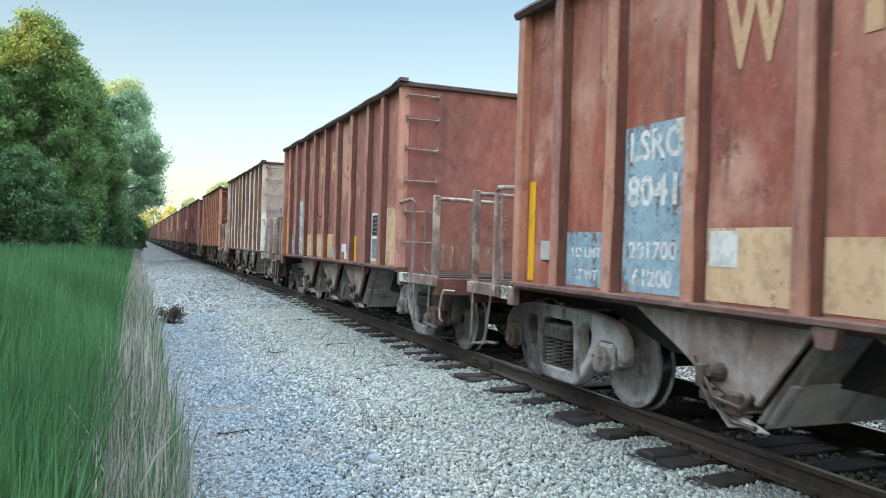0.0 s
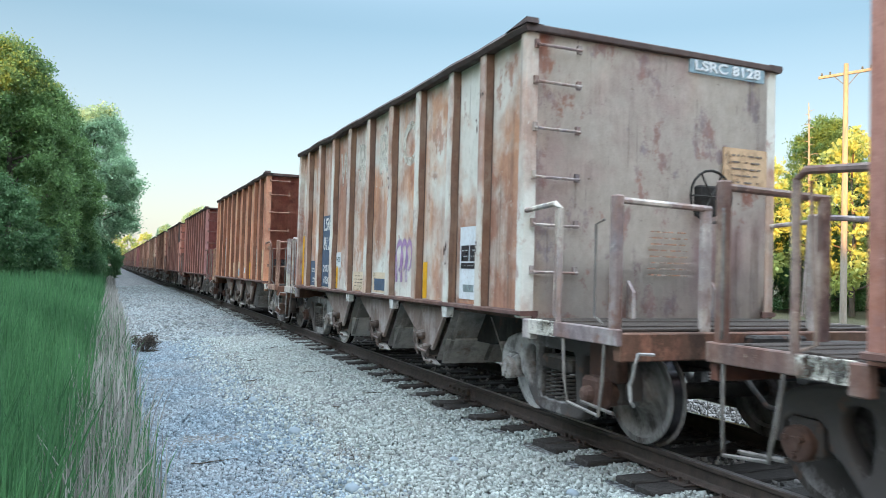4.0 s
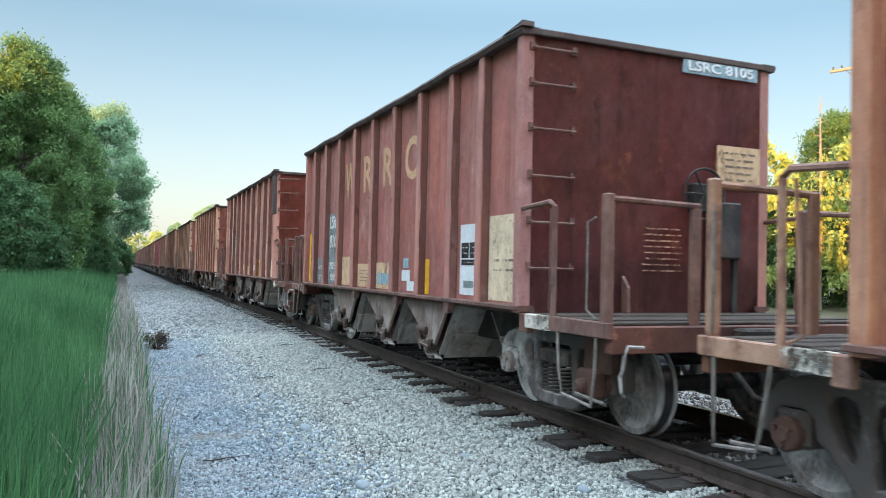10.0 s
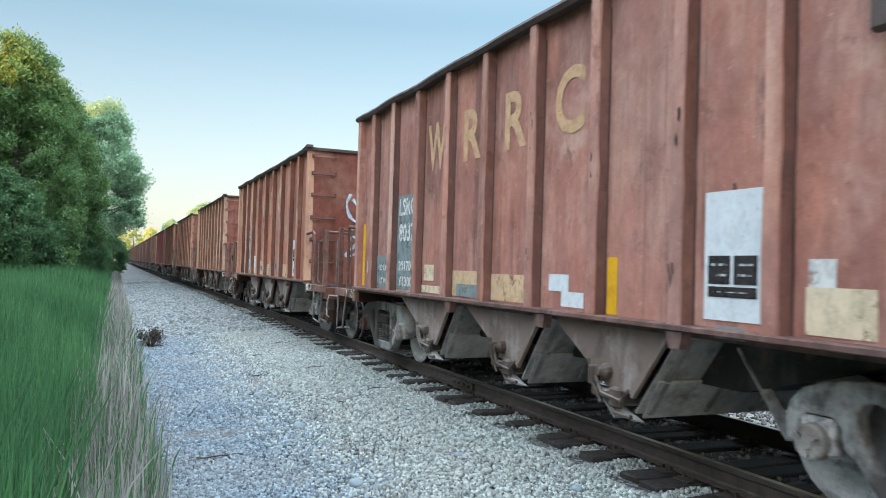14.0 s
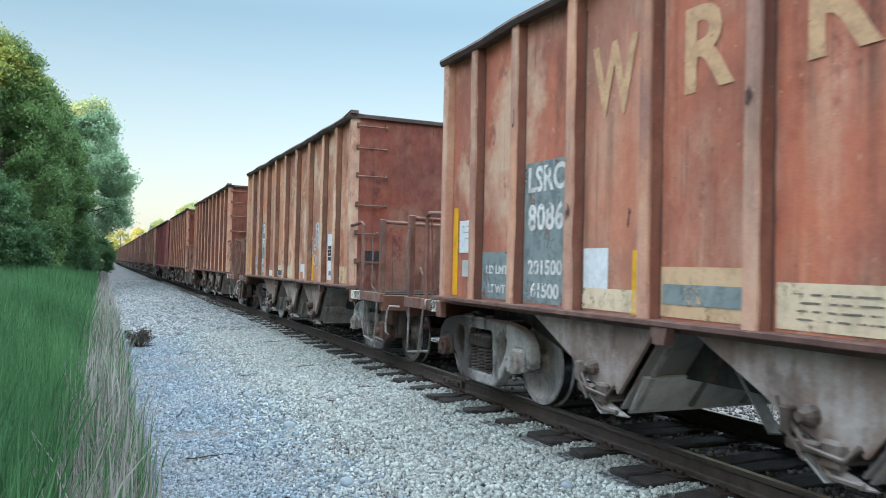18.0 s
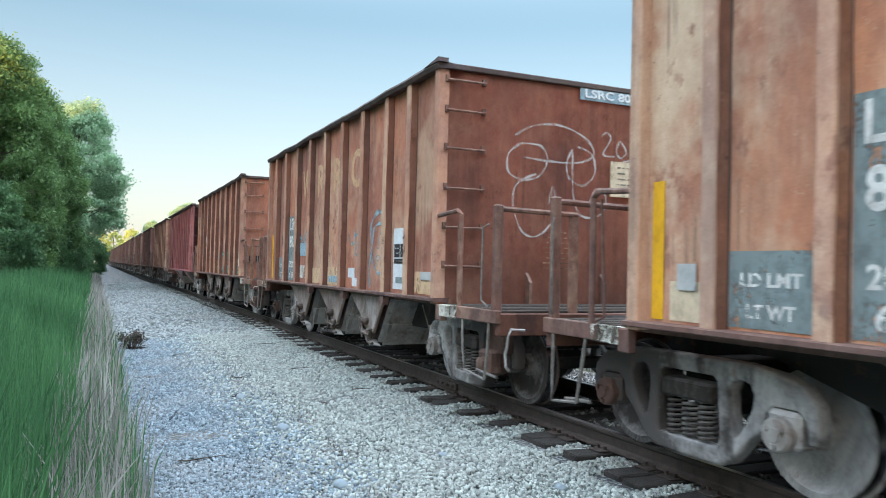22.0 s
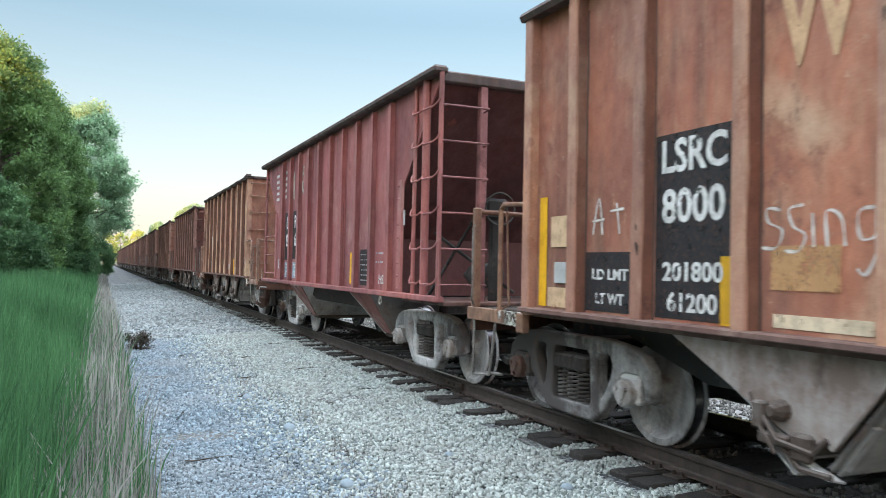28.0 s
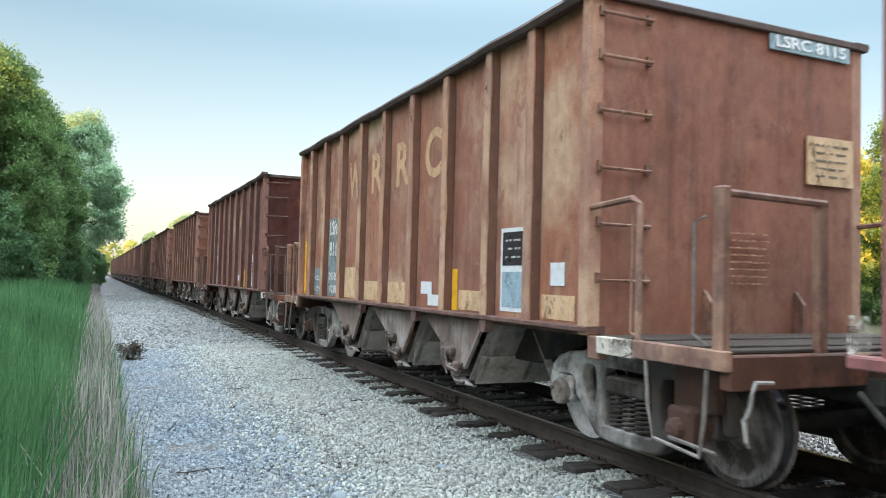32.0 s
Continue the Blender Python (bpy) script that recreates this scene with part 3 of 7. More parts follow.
track = tagged(new("railway_track"), "dark rusty rails on old creosoted wooden sleepers", "railway track", kind="structure")
RAIL_OUT = ((-0.068, 0.012), (-0.068, 0.022), (-0.02, 0.036), (-0.009, 0.05), (-0.009, 0.132), (-0.033, 0.145), (-0.036, 0.174), (-0.03, 0.18),
            (0.03, 0.18), (0.036, 0.174), (0.033, 0.145), (0.009, 0.132), (0.009, 0.05), (0.02, 0.036), (0.068, 0.022), (0.068, 0.012))


def rail(x):
    bm = bmesh.new()
    ends = []
    for y in (-60, 420):
        ends.append([bm.verts.new((x + a, y, b)) for a, b in RAIL_OUT])
    k = len(RAIL_OUT)
    for i in range(k):
        bm.faces.new((ends[0][i], ends[1][i], ends[1][(i + 1) % k], ends[0][(i + 1) % k]))
    r = part("rail", bm, M["rail"], track)
    bm = box(bmesh.new(), x - 0.026, x + 0.026, -60, 420, 0.1795, 0.1815)
    part("rail_head", bm, M["railtop"], r, "polished running surface of the rail")
    return r


near_rail, far_rail = rail(TRACK - 0.7535), rail(TRACK + 0.7535)
bm = box(bmesh.new(), -0.055, -0.01, -0.3, 0.3, 0.045, 0.135, 0.008)
for k in range(4):
    lathe(bm, [(-0.085, 0.014), (-0.05, 0.022), (-0.05, 0.0225)], "x", (0, -0.225 + 0.15 * k, 0.092), 6)
bar_mesh = mesh_of("joint_bar", bm)
for y in (9.3, 21.2, 33.1):
    ob = put("joint_bar", bar_mesh, M["rail"], near_rail)
    ob.location = (TRACK - 0.7535, y, 0)

# sleepers, their plates and spikes
tie_meshes = []
for k in range(5):
    bm = box(bmesh.new(), -1.23, 1.23, -0.112, 0.112, -0.17, 0.0, 0.012)
    bmesh.ops.subdivide_edges(bm, edges=[e for e in bm.edges if abs(e.verts[0].co.x - e.verts[1].co.x) > 1], cuts=9)
    for v in bm.verts:
        v.co += noise.noise_vector(v.co * 4 + Vector((k * 9, 0, 0))) * 0.014
        if abs(v.co.x) > 1.15:
            v.co.x += noise.noise(v.co * 9 + Vector((0, k * 7, 0))) * 0.06
    tie_meshes.append(mesh_of("sleeper", bm))
bm = box(bmesh.new(), -0.17, 0.17, -0.09, 0.09, 0.0, 0.013, 0.004)
for sx in (-0.085, 0.085):
    for sy in (-0.05, 0.05):
        box(bm, sx - 0.012, sx + 0.012, sy - 0.012, sy + 0.012, 0.013, 0.045)
plate_mesh = mesh_of("tie_plate", bm)
TIE_X = TRACK - 0.0
for k, y in enumerate(tie_rows):
    t = put("sleeper", tie_meshes[k % 5], M["tie"], track)
    t.location = (TIE_X + rng.uniform(-0.05, 0.05), y, rng.uniform(-0.012, 0.004))
    t.rotation_euler = (0, 0, rng.uniform(-0.025, 0.025))
    if y < 30:
        for x in (-0.7535, 0.7535):
            p = put("tie_plate", plate_mesh, M["rail"], t)
            p.location = (x - (t.location.x - TRACK), 0, 0)
bm = bmesh.new()
for y in np.arange(118, 400, 0.58):
    box(bm, TRACK - 1.23, TRACK + 1.23, y - 0.11, y + 0.11, -0.1, 0.0)
tagged(part("distant_sleepers", bm, M["tie"], track), kind="stuff")

# a few loose things on the stones
def stick(x, y, length, turn, r=0.008):
    bm = bmesh.new()
    pts = []
    for i in range(7):
        u = (i / 6 - 0.5) * length
        pts.append((u, math.sin(i * 1.7 + x) * 0.02, 0.012 + abs(math.sin(i * 2.1 + y)) * 0.012))
    tube(bm, pts, [r * (1 - 0.1 * i) for i in range(7)], 6)
    ob = part("stick", bm, M["twig"], None, smooth=True)
    ob.matrix_world = pose(x, y, ground_z(x) + 0.015, 0, 0, turn)
    return tagged(ob, "thin dark dry stick lying on the crushed stone", "stick", "sticks on the stones")


for x, y, l, a in ((0.95, 7.3, 0.42, 12), (1.75, 10.4, 0.25, 70), (2.1, 11.8, 0.35, 40), (2.6, 9.2, 0.22, 100), (1.5, 15.5, 0.4, 60), (2.45, 14.2, 0.3, 45),
                   (3.1, 12.2, 0.4, 15), (3.3, 16.0, 0.35, 5), (2.9, 20.0, 0.5, 30), (2.0, 21.5, 0.4, 75), (3.35, 9.9, 0.3, -8), (1.2, 24, 0.4, 50)):
    stick(x, y, l, a)
for x, y, s in ((1.86, 8.1, 0.115), (1.83, 5.9, 0.10), (1.78, 10.2, 0.10), (2.9, 6.3, 0.07), (3.3, 5.0, 0.08), (1.1, 5.2, 0.06)):
    bm = bmesh.new()
    bmesh.ops.create_icosphere(bm, subdivisions=3, radius=s * 0.62)
    for v in bm.verts:
        v.co *= 1 + noise.noise(v.co * (1.1 / s)) * 0.32
        v.co.z *= 0.72
    ob = part("rock", bm, M["stone"], None, smooth=True)
    ob.location = (x, y, ground_z(x) + s * 0.30)
    tagged(ob, "fist-sized pale stone lying on the gravel", "stone", "larger stones")


# ---- plants ----
def blades(name, xs, ys, zs, h, w, lean, mat, label, category):
    """Tall narrow blades, each bent one way."""
    n = len(xs)
    a, b = rng.uniform(0, math.tau, n), rng.uniform(0, math.tau, n)
    lv = np.array([0.0, 0.4, 0.75, 1.0])
    wide = np.array([0.8, 1.0, 0.7, 0.06])
    bend = lean * h
    cx = xs[:, None] + np.cos(a)[:, None] * bend[:, None] * lv[None] ** 2.2
    cy = ys[:, None] + np.sin(a)[:, None] * bend[:, None] * lv[None] ** 2.2
    cz = zs[:, None] + h[:, None] * lv[None] * (1 - 0.25 * (lean[:, None] * lv[None]) ** 2)
    ox, oy = np.cos(b)[:, None] * w[:, None] * wide[None], np.sin(b)[:, None] * w[:, None] * wide[None]
    p = np.empty((n, 4, 2, 3))
    p[:, :, 0] = np.stack([cx - ox, cy - oy, cz], -1)
    p[:, :, 1] = np.stack([cx + ox, cy + oy, cz], -1)
    q = np.array([(0, 1, 3, 2), (2, 3, 5, 4), (4, 5, 7, 6)])[None] + (np.arange(n) * 8)[:, None, None]
    return tagged(new(name, fast_mesh(name, p.reshape(-1, 3), q.reshape(-1, 4), mat)), label, category, kind="stuff")


def reeds(n, y0, y1, power, near):
    ys = y0 + (y1 - y0) * rng.uniform(0, 1, n) ** power
    u = rng.uniform(0, 1, n)
    wave = np.array([noise.noise(Vector((4, y * 0.9, 2))) + 0.5 * noise.noise(Vector((8, y * 2.6, 2))) for y in ys])
    xs = -0.22 + 0.20 * wave - (ys < 2.4) * 0.5 - u * (0.24 * np.maximum(ys, 2) + 1.6) - rng.normal(0, 0.09, n) ** 2 * 3
    tuft = np.array([noise.noise(Vector((x * 1.1, y * 0.6, 3))) for x, y in zip(xs, ys)])
    h = (1.18 + 0.5 * np.clip((-xs - 0.3) / 1.5, 0, 1)) * (1 + 0.22 * tuft) * rng.uniform(0.62, 1.08, n)
    w = rng.uniform(0.004, 0.009, n) * (1 + ys * near)
    return xs, ys, level(xs) - 0.02, h, w, rng.uniform(0.02, 0.42, n) ** 1.5


blades("reed_grass", *reeds(36000, 2.4, 16, 1.5, 0.05), M["grass"], "tall fresh green reed grass beside the gravel", "tall grass")
blades("reed_grass", *reeds(38000, 14, 62, 1.3, 0.07), M["grass"], "tall green grass running along the wood's edge", "tall grass")


blades("reed_grass", *reeds(9000, -9, 2.6, 1.0, 0.03), M["grass"], "tall green grass beside the standing place", "tall grass")


def meadow(n):
    xs, ys = rng.uniform(-14, -1.2, n), rng.uniform(-9, 40, n)
    return xs, ys, level(xs) - 0.02, rng.uniform(0.7, 1.5, n), rng.uniform(0.008, 0.02, n), rng.uniform(0.02, 0.5, n)


blades("reed_grass", *meadow(16000), M["grass"], "green meadow grass between the track and the wood", "tall grass")


def straw(n, x0, x1, y0, y1, power, hlo, hhi, near):
    ys = y0 + (y1 - y0) * rng.uniform(0, 1, n) ** power
    xs = rng.normal((x0 + x1) / 2, (x1 - x0) / 3.6, n)
    xs += np.array([noise.noise(Vector((0, y * 0.7, 9))) + 0.6 * noise.noise(Vector((0, y * 2.3, 5))) for y in ys]) * 0.18
    rim = 0.36 + 0.12 * np.array([noise.noise(Vector((7, y * 1.7, 1))) for y in ys])
    xs = np.where((xs > rim) & (x1 < 1), rim - 0.45 * rng.uniform(0, 1, n) ** 0.7, xs)
    return xs, ys, level(xs) - 0.02, rng.uniform(hlo, hhi, n) * rng.uniform(0.5, 1, n), rng.uniform(0.0028, 0.0070, n) * (1 + ys * near), rng.uniform(0.02, 0.60, n) ** 1.9


blades("dry_grass", *straw(4600, -0.42, 0.34, 2.6, 20, 1.4, 0.50, 1.15, 0.05), M["straw"], "dead grey straw at the gravel's edge", "dry grass")
blades("dry_grass", *straw(9000, -0.6, 0.5, 18, 75, 1.2, 0.6, 0.9, 0.07), M["straw"], "dead grey straw further along the gravel's edge", "dry grass")
blades("dry_grass", *straw(12000, 8.3, 11.5, 1, 40, 1.2, 0.5, 0.9, 0.06), M["straw"], "pale dry grass beyond the far rail", "dry grass")
sx, sy, sz, sh = along_shoulder(420, 0.04, 0.15)
blades("dead_sprigs", sx, sy, sz - 0.01, sh, np.full(len(sx), 0.0022), rng.uniform(0.2, 0.9, len(sx)), M["twig"], "thin dead sprigs between the stones", "dry grass")
blades("reed_grass", *straw(9000, -0.55, 0.36, 2.8, 22, 1.3, 0.25, 0.95, 0.05), M["grass"], "green shoots among the dead straw", "tall grass")


def leaves(name, lobes, n, size, mat, spread=(0.72, 0.40)):
    """A crown of many small leaves gathered in uneven clumps."""
    c = np.array([l[:3] for l in lobes])
    r = np.array([l[3] for l in lobes])
    pick = rng.choice(len(lobes), n, p=r ** 2 / np.sum(r ** 2))
    d = rng.normal(0, 1, (n, 3))
    d /= np.linalg.norm(d, axis=1)[:, None]
    rad = r[pick] * np.abs(rng.normal(*spread, n))
    p = c[pick] + d * rad[:, None] * np.array([1, 1, 0.86])
    a = rng.normal(0, 1, (n, 3)) + d * 0.4
    a /= np.linalg.norm(a, axis=1)[:, None]
    b = np.cross(a, rng.normal(0, 1, (n, 3)) + d)
    b /= np.linalg.norm(b, axis=1)[:, None]
    s = size * rng.uniform(0.55, 1.25, n)
    a, b = a * s[:, None], b * (s * 0.62)[:, None]
    v = np.stack([p - a, p - b * 0.9, p + a, p + b * 0.9], 1)
    return fast_mesh(name, v.reshape(-1, 3), np.arange(n * 4).reshape(n, 4), mat)


def tree(name, height, spread, leafmat, n, seed, label, leaf=0.13, low=0.12, lean=0.0, group="trees along the track", clumps=330):
    """A tapered trunk, limbs and a dense crown of leaf clumps, with its foot at the origin."""
    r = random.Random(seed)
    root = new(name)
    bm = bmesh.new()
    spine = [Vector((lean * (i / 6) ** 1.5 + r.uniform(-0.12, 0.12), r.uniform(-0.12, 0.12), height * 0.90 * i / 6 - 0.3 * (i == 0))) for i in range(7)]
    tube(bm, spine, [height * 0.016 * (1 - 0.13 * i) for i in range(7)], 9)
    lobes = []
    for i in range(clumps):
        f = low + (1 - low) * ((i + r.random()) / clumps) ** 0.92
        a = i * 2.399 + r.uniform(-0.4, 0.4)
        base = spine[min(5, int(f * 6))].lerp(spine[min(6, int(f * 6) + 1)], (f * 6) % 1)
        uneven = 1 + 0.30 * noise.noise(Vector((math.cos(a) * 1.6, math.sin(a) * 1.6, f * height * 0.42 + seed * 7)))
        reach = spread * (1 - f ** 6.0) ** 0.58 * (0.78 + 0.22 * math.sin(math.pi * min(1, f * 1.2))) * uneven * (0.45 + 0.55 * math.sqrt(r.random()))
        q = Vector((base.x + math.cos(a) * reach, base.y + math.sin(a) * reach, height * 0.955 * f + r.gauss(0, 0.02) * height))
        lobes.append((*q, spread * r.uniform(0.06, 0.21)))
        if i % 10 == 4 and f < 0.9:
            tube(bm, [base + Vector((0, 0, -0.25 * reach)), base.lerp(q, 0.5) + Vector((0, 0, -0.16 * reach)), q], [height * 0.006, height * 0.004, height * 0.0015], 6)
    part("trunk", bm, M["bark"], root, smooth=True)
    me = leaves("crown", lobes, n, leaf, leafmat)
    ob = new("crown", me)
    ob.parent = root
    return tagged(root, label, "tree", group)


tall = tree("tree", 13.1, 3.15, M["leaf"], 130000, 1, "tall dense dark green broadleaf tree", 0.082, 0.0)
tall.matrix_basis = pose(-4.75, 44, -0.4)
tall2 = tree("tree", 13.2, 3.2, M["leaf"], 95000, 2, "tall dark green broadleaf tree with a rounded top", 0.085, 0.0)
tall2.matrix_basis = pose(-7.6, 47, -0.4)
pale = tree("tree", 12.4, 3.7, M["leaf_pale"], 90000, 8, "pale silvery green birch leaning over the gravel", 0.095, 0.34, 0.9, clumps=170)
pale.matrix_basis = pose(-2.0, 57, -0.3)
hedge = tree("bush", 5.6, 2.4, M["leaf_dark"], 46000, 4, "dense dark green bush at the wood's edge", 0.075, 0.0, group="bushes along the track", clumps=150)
hedge.matrix_basis = pose(-4.6, 37, -0.4)
gold = tree("tree", 11, 3.0, M["leaf_gold"], 8500, 5, "yellow-green tree lit by the low sun", 0.17, 0.15, clumps=110)
gold.matrix_basis = pose(44, 36, -0.3)
for k, (x, y, turn, size) in enumerate(((-9.5, 39, 40, 0.80), (-13, 43, 150, 0.74), (-17, 38, 250, 0.66), (-10.5, 54, 200, 1.0), (-3.7, 50.5, 300, 0.95), (-5.4, 61, 120, 0.9), (-4.2, 70, 20, 0.95),
                                       (-5.5, 84, 130, 1.0), (-4.4, 100, 220, 0.95), (-5, 120, 310, 1.0), (-4.5, 145, 70, 1.0), (-5, 175, 160, 1.0), (-12, 60, 0, 0.95), (-22, 46, 90, 0.75))):
    src = (tall, tall2)[k % 2]
    ob = copy_thing(src, pose(x, y, -0.4, 0, 0, turn))
    ob.scale = (size, size, size)
for x, y, turn, size in ((-7.5, 33, 70, 1.0), (-11, 32, 170, 1.15), (-2.6, 50, 20, 0.8), (-2.9, 66, 260, 0.9), (-2.4, 78, 310, 0.8), (-15, 31, 100, 1.1), (-2.6, 95, 10, 0.9), (-3, 115, 90, 1.0), (-0.9, 104, 200, 0.9), (-0.6, 125, 40, 1.0)):
    ob = copy_thing(hedge, pose(x, y, -0.4, 0, 0, turn))
    ob.scale = (size, size, size)
for k in range(22):
    ob = copy_thing((tall2, tall)[k % 2], pose(-8.5 - 2.5 * (k % 2), 72 + 8.5 * k, -0.4, 0, 0, 71 * k))
    ob.scale = (0.95, 0.95, 0.9)
for x, y, turn, size in ((14, 150, 40, 1.0), (18, 162, 130, 1.1), (23, 175, 200, 0.95), (12, 190, 90, 0.9)):
    ob = copy_thing(pale, pose(x, y, -0.3, 0, 0, turn))
    ob.scale = (size, size, size)
for k in range(12):
    ob = copy_thing(gold, pose(-20 + 7 * k, 395 + 15 * math.sin(k * 2.3), -0.3, 0, 0, 57 * k))
    ob.scale = (1.9, 1.9, 1.5 + 0.2 * math.sin(k * 3.1))
for k in range(12):
    src = (gold, tall2, gold, hedge)[k % 4]
    a, dist = radians(42 + 1.6 * k), 58 + 9 * math.sin(k * 1.9)
    ob = copy_thing(src, pose(math.sin(a) * dist, math.cos(a) * dist, -0.3, 0, 0, 83 * k))
    s = 1.0 if src is not hedge else 1.2
    ob.scale = (s, s, s)
# an unseen wood behind the grass, added to keep the evening sun off the track
wood = tree("tree", 16.3, 5.4, M["leaf"], 30000, 6, "tall dark broadleaf tree of the unseen wood added for shade", 0.42, 0.02)
wood.matrix_basis = pose(-44, -90, -0.3)
for k in range(70):
    copy_thing(wood, pose(-44 - 7 * (k % 2), -85 + 5 * k, -0.3, 0, 0, 47 * k))


def dead_bush(x, y):
    bm = bmesh.new()
    r = random.Random(4)
    for i in range(46):
        a, e = r.uniform(0, math.tau), r.uniform(0.15, 1.3)
        l = r.uniform(0.25, 0.55)
        mid = Vector((math.cos(a) * math.cos(e), math.sin(a) * math.cos(e), math.sin(e))) * l * 0.5
        end = mid * 2 + Vector((r.uniform(-0.1, 0.1), r.uniform(-0.1, 0.1), r.uniform(-0.1, 0.05)))
        tube(bm, [(0, 0, 0), mid, end], [0.012, 0.009, 0.004], 5)
    root = new("dead_bush")
    part("twig_tangle", bm, M["twig"], root)
    lobes = [(r.uniform(-0.22, 0.22), r.uniform(-0.2, 0.2), r.uniform(0.15, 0.4), 0.16) for _ in range(10)]
    ob = new("withered_leaves", leaves("withered_leaves", lobes, 1500, 0.03, M["twig"], (0.55, 0.42)))
    ob.parent = root
    root.matrix_basis = pose(x, y, ground_z(x) - 0.03)
    root.scale = (0.82, 0.82, 0.82)
    return tagged(root, "small dark withered bush at the gravel's edge", "bush")


dead_bush(0.72, 17.0)


def utility_pole(x, y, height):
    root = new("utility_pole")
    bm = bmesh.new()
    tube(bm, [(0, 0, -0.6), (0, 0, height)], [0.17, 0.11], 12)
    part("pole", bm, M["pole"], root, smooth=True)
    part("crossarm", box(bmesh.new(), -0.06, 0.06, -1.3, 1.3, height - 0.55, height - 0.42, 0.01), M["pole"], root)
    for u in (-1.15, -0.75, 0.75, 1.15):
        part("insulator", lathe(bmesh.new(), [(0, 0.03), (0.05, 0.055), (0.09, 0.04), (0.13, 0.055), (0.16, 0.03)], "z", (0, u, height - 0.42), 10), M["insulator"], root)
    for u in (-0.6, 0.6):
        bm = bmesh.new()
        tube(bm, [(0.07, u, height - 0.5), (0.1, 0, height - 1.1)], 0.018, 6)
        part("brace", bm, M["bare"], root)
    root.matrix_basis = pose(x, y, -0.3, 0, 0, 18)
    return tagged(root, "weathered wooden utility pole with one crossarm", "utility pole")


utility_pole(32.8, 26.5, 12.7)


def bare_tree(x, y, height):
    """A slender tree, nearly leafless, with short drooping branches."""
    r = random.Random(12)
    root = new("bare_tree")
    bm = bmesh.new()
    tube(bm, [(0, 0, -0.4), (0.1, 0, height * 0.5), (0.05, 0.1, height)], [0.16, 0.10, 0.02], 8)
    part("trunk", bm, M["pole"], root, smooth=True)
    bm = bmesh.new()
    tips = []
    for i in range(46):
        z = height * (0.25 + 0.74 * i / 46)
        a, l = i * 2.4, (1.9 * (1 - i / 52)) * r.uniform(0.5, 1.1)
        d = Vector((math.cos(a), math.sin(a), 0)) * l
        tube(bm, [(0.06, 0.05, z), (0.06 + d.x * 0.5, 0.05 + d.y * 0.5, z + 0.16 * l), (0.06 + d.x, 0.05 + d.y, z + r.uniform(-0.1, 0.3) * l)], [0.025, 0.016, 0.005], 5)
        tips.append((d.x * 0.8, d.y * 0.8, z + 0.05, 0.30))
    part("branches", bm, M["pole"], root)
    ob = new("crown", leaves("crown", tips[:30], 900, 0.07, M["leaf_gold"]))
    ob.parent = root
    root.matrix_basis = pose(x, y, -0.3)
    return tagged(root, "slender nearly leafless tree in the evening sun", "tree")


bare_tree(37.7, 32.9, 12.6)


# ---- the train ----
LONG = 9.42                       # body of a hopper car, between its end walls
TOP, SILL, SHEET, OUT = 3.795, 1.04, 1.485, 1.580
POSTS = (0.93, 1.76, 2.78, 3.80, 4.82, 5.82, 6.79, 7.77, 8.62)
BAYS = ((7.50, 5.80), (5.38, 3.72), (3.48, 1.92))
WHEEL = 0.43
MESH = {}


def shared(key, make, smooth=False):
    if key not in MESH:
        MESH[key] = mesh_of(key.split("|")[0], make(bmesh.new()), smooth)
    return MESH[key]


def side_panel(y0, y1, side, k):
    """One steel sheet between two posts, slightly buckled."""
    def make(bm):
        ny, nz = 6, 12
        grid = []
        for j in range(nz + 1):
            for i in range(ny + 1):
                u, v = i / ny, j / nz
                y, z = y0 + (y1 - y0) * u, 1.10 + (TOP - 0.03 - 1.10) * v
                buckle = -math.sin(math.pi * u) * math.sin(math.pi * v) * (0.004 + 0.004 * noise.noise(Vector((k * 3.1, v * 2.2, side * 5))))
                buckle += noise.noise(Vector((y * 2.2, z * 2.2, k))) * 0.0025 * math.sin(math.pi * u)
                grid.append(bm.verts.new((side * (SHEET + buckle), y, z)))
        for j in range(nz):
            for i in range(ny):
                a = j * (ny + 1) + i
                bm.faces.new((grid[a], grid[a + 1], grid[a + ny + 2], grid[a + ny + 1]))
        bmesh.ops.solidify(bm, geom=bm.faces[:], thickness=0.012)
        return bm
    return shared("side_panel|%d|%d" % (k, side), make, True)


def side_post(y, side, k):
    def make(bm):
        a, b = 0.082, 0.058
        rings = []
        for z in (1.10, 1.6, 2.2, 2.9, 3.4, TOP - 0.03):
            d = noise.noise(Vector((y, z, side))) * 0.012
            rings.append([bm.verts.new(p) for p in ((side * (SHEET - 0.01), y - a + d, z), (side * (OUT + d * 0.5), y - b + d, z), (side * (OUT + d * 0.5), y + b + d, z), (side * (SHEET - 0.01), y + a + d, z))])
        for p, q in zip(rings, rings[1:]):
            for i in range(4):
                bm.faces.new((p[i], p[(i + 1) % 4], q[(i + 1) % 4], q[i]))
        bm.faces.new(rings[0][::-1])
        bm.faces.new(rings[-1])
        return bm
    return shared("side_post|%d|%d" % (k, side), make)


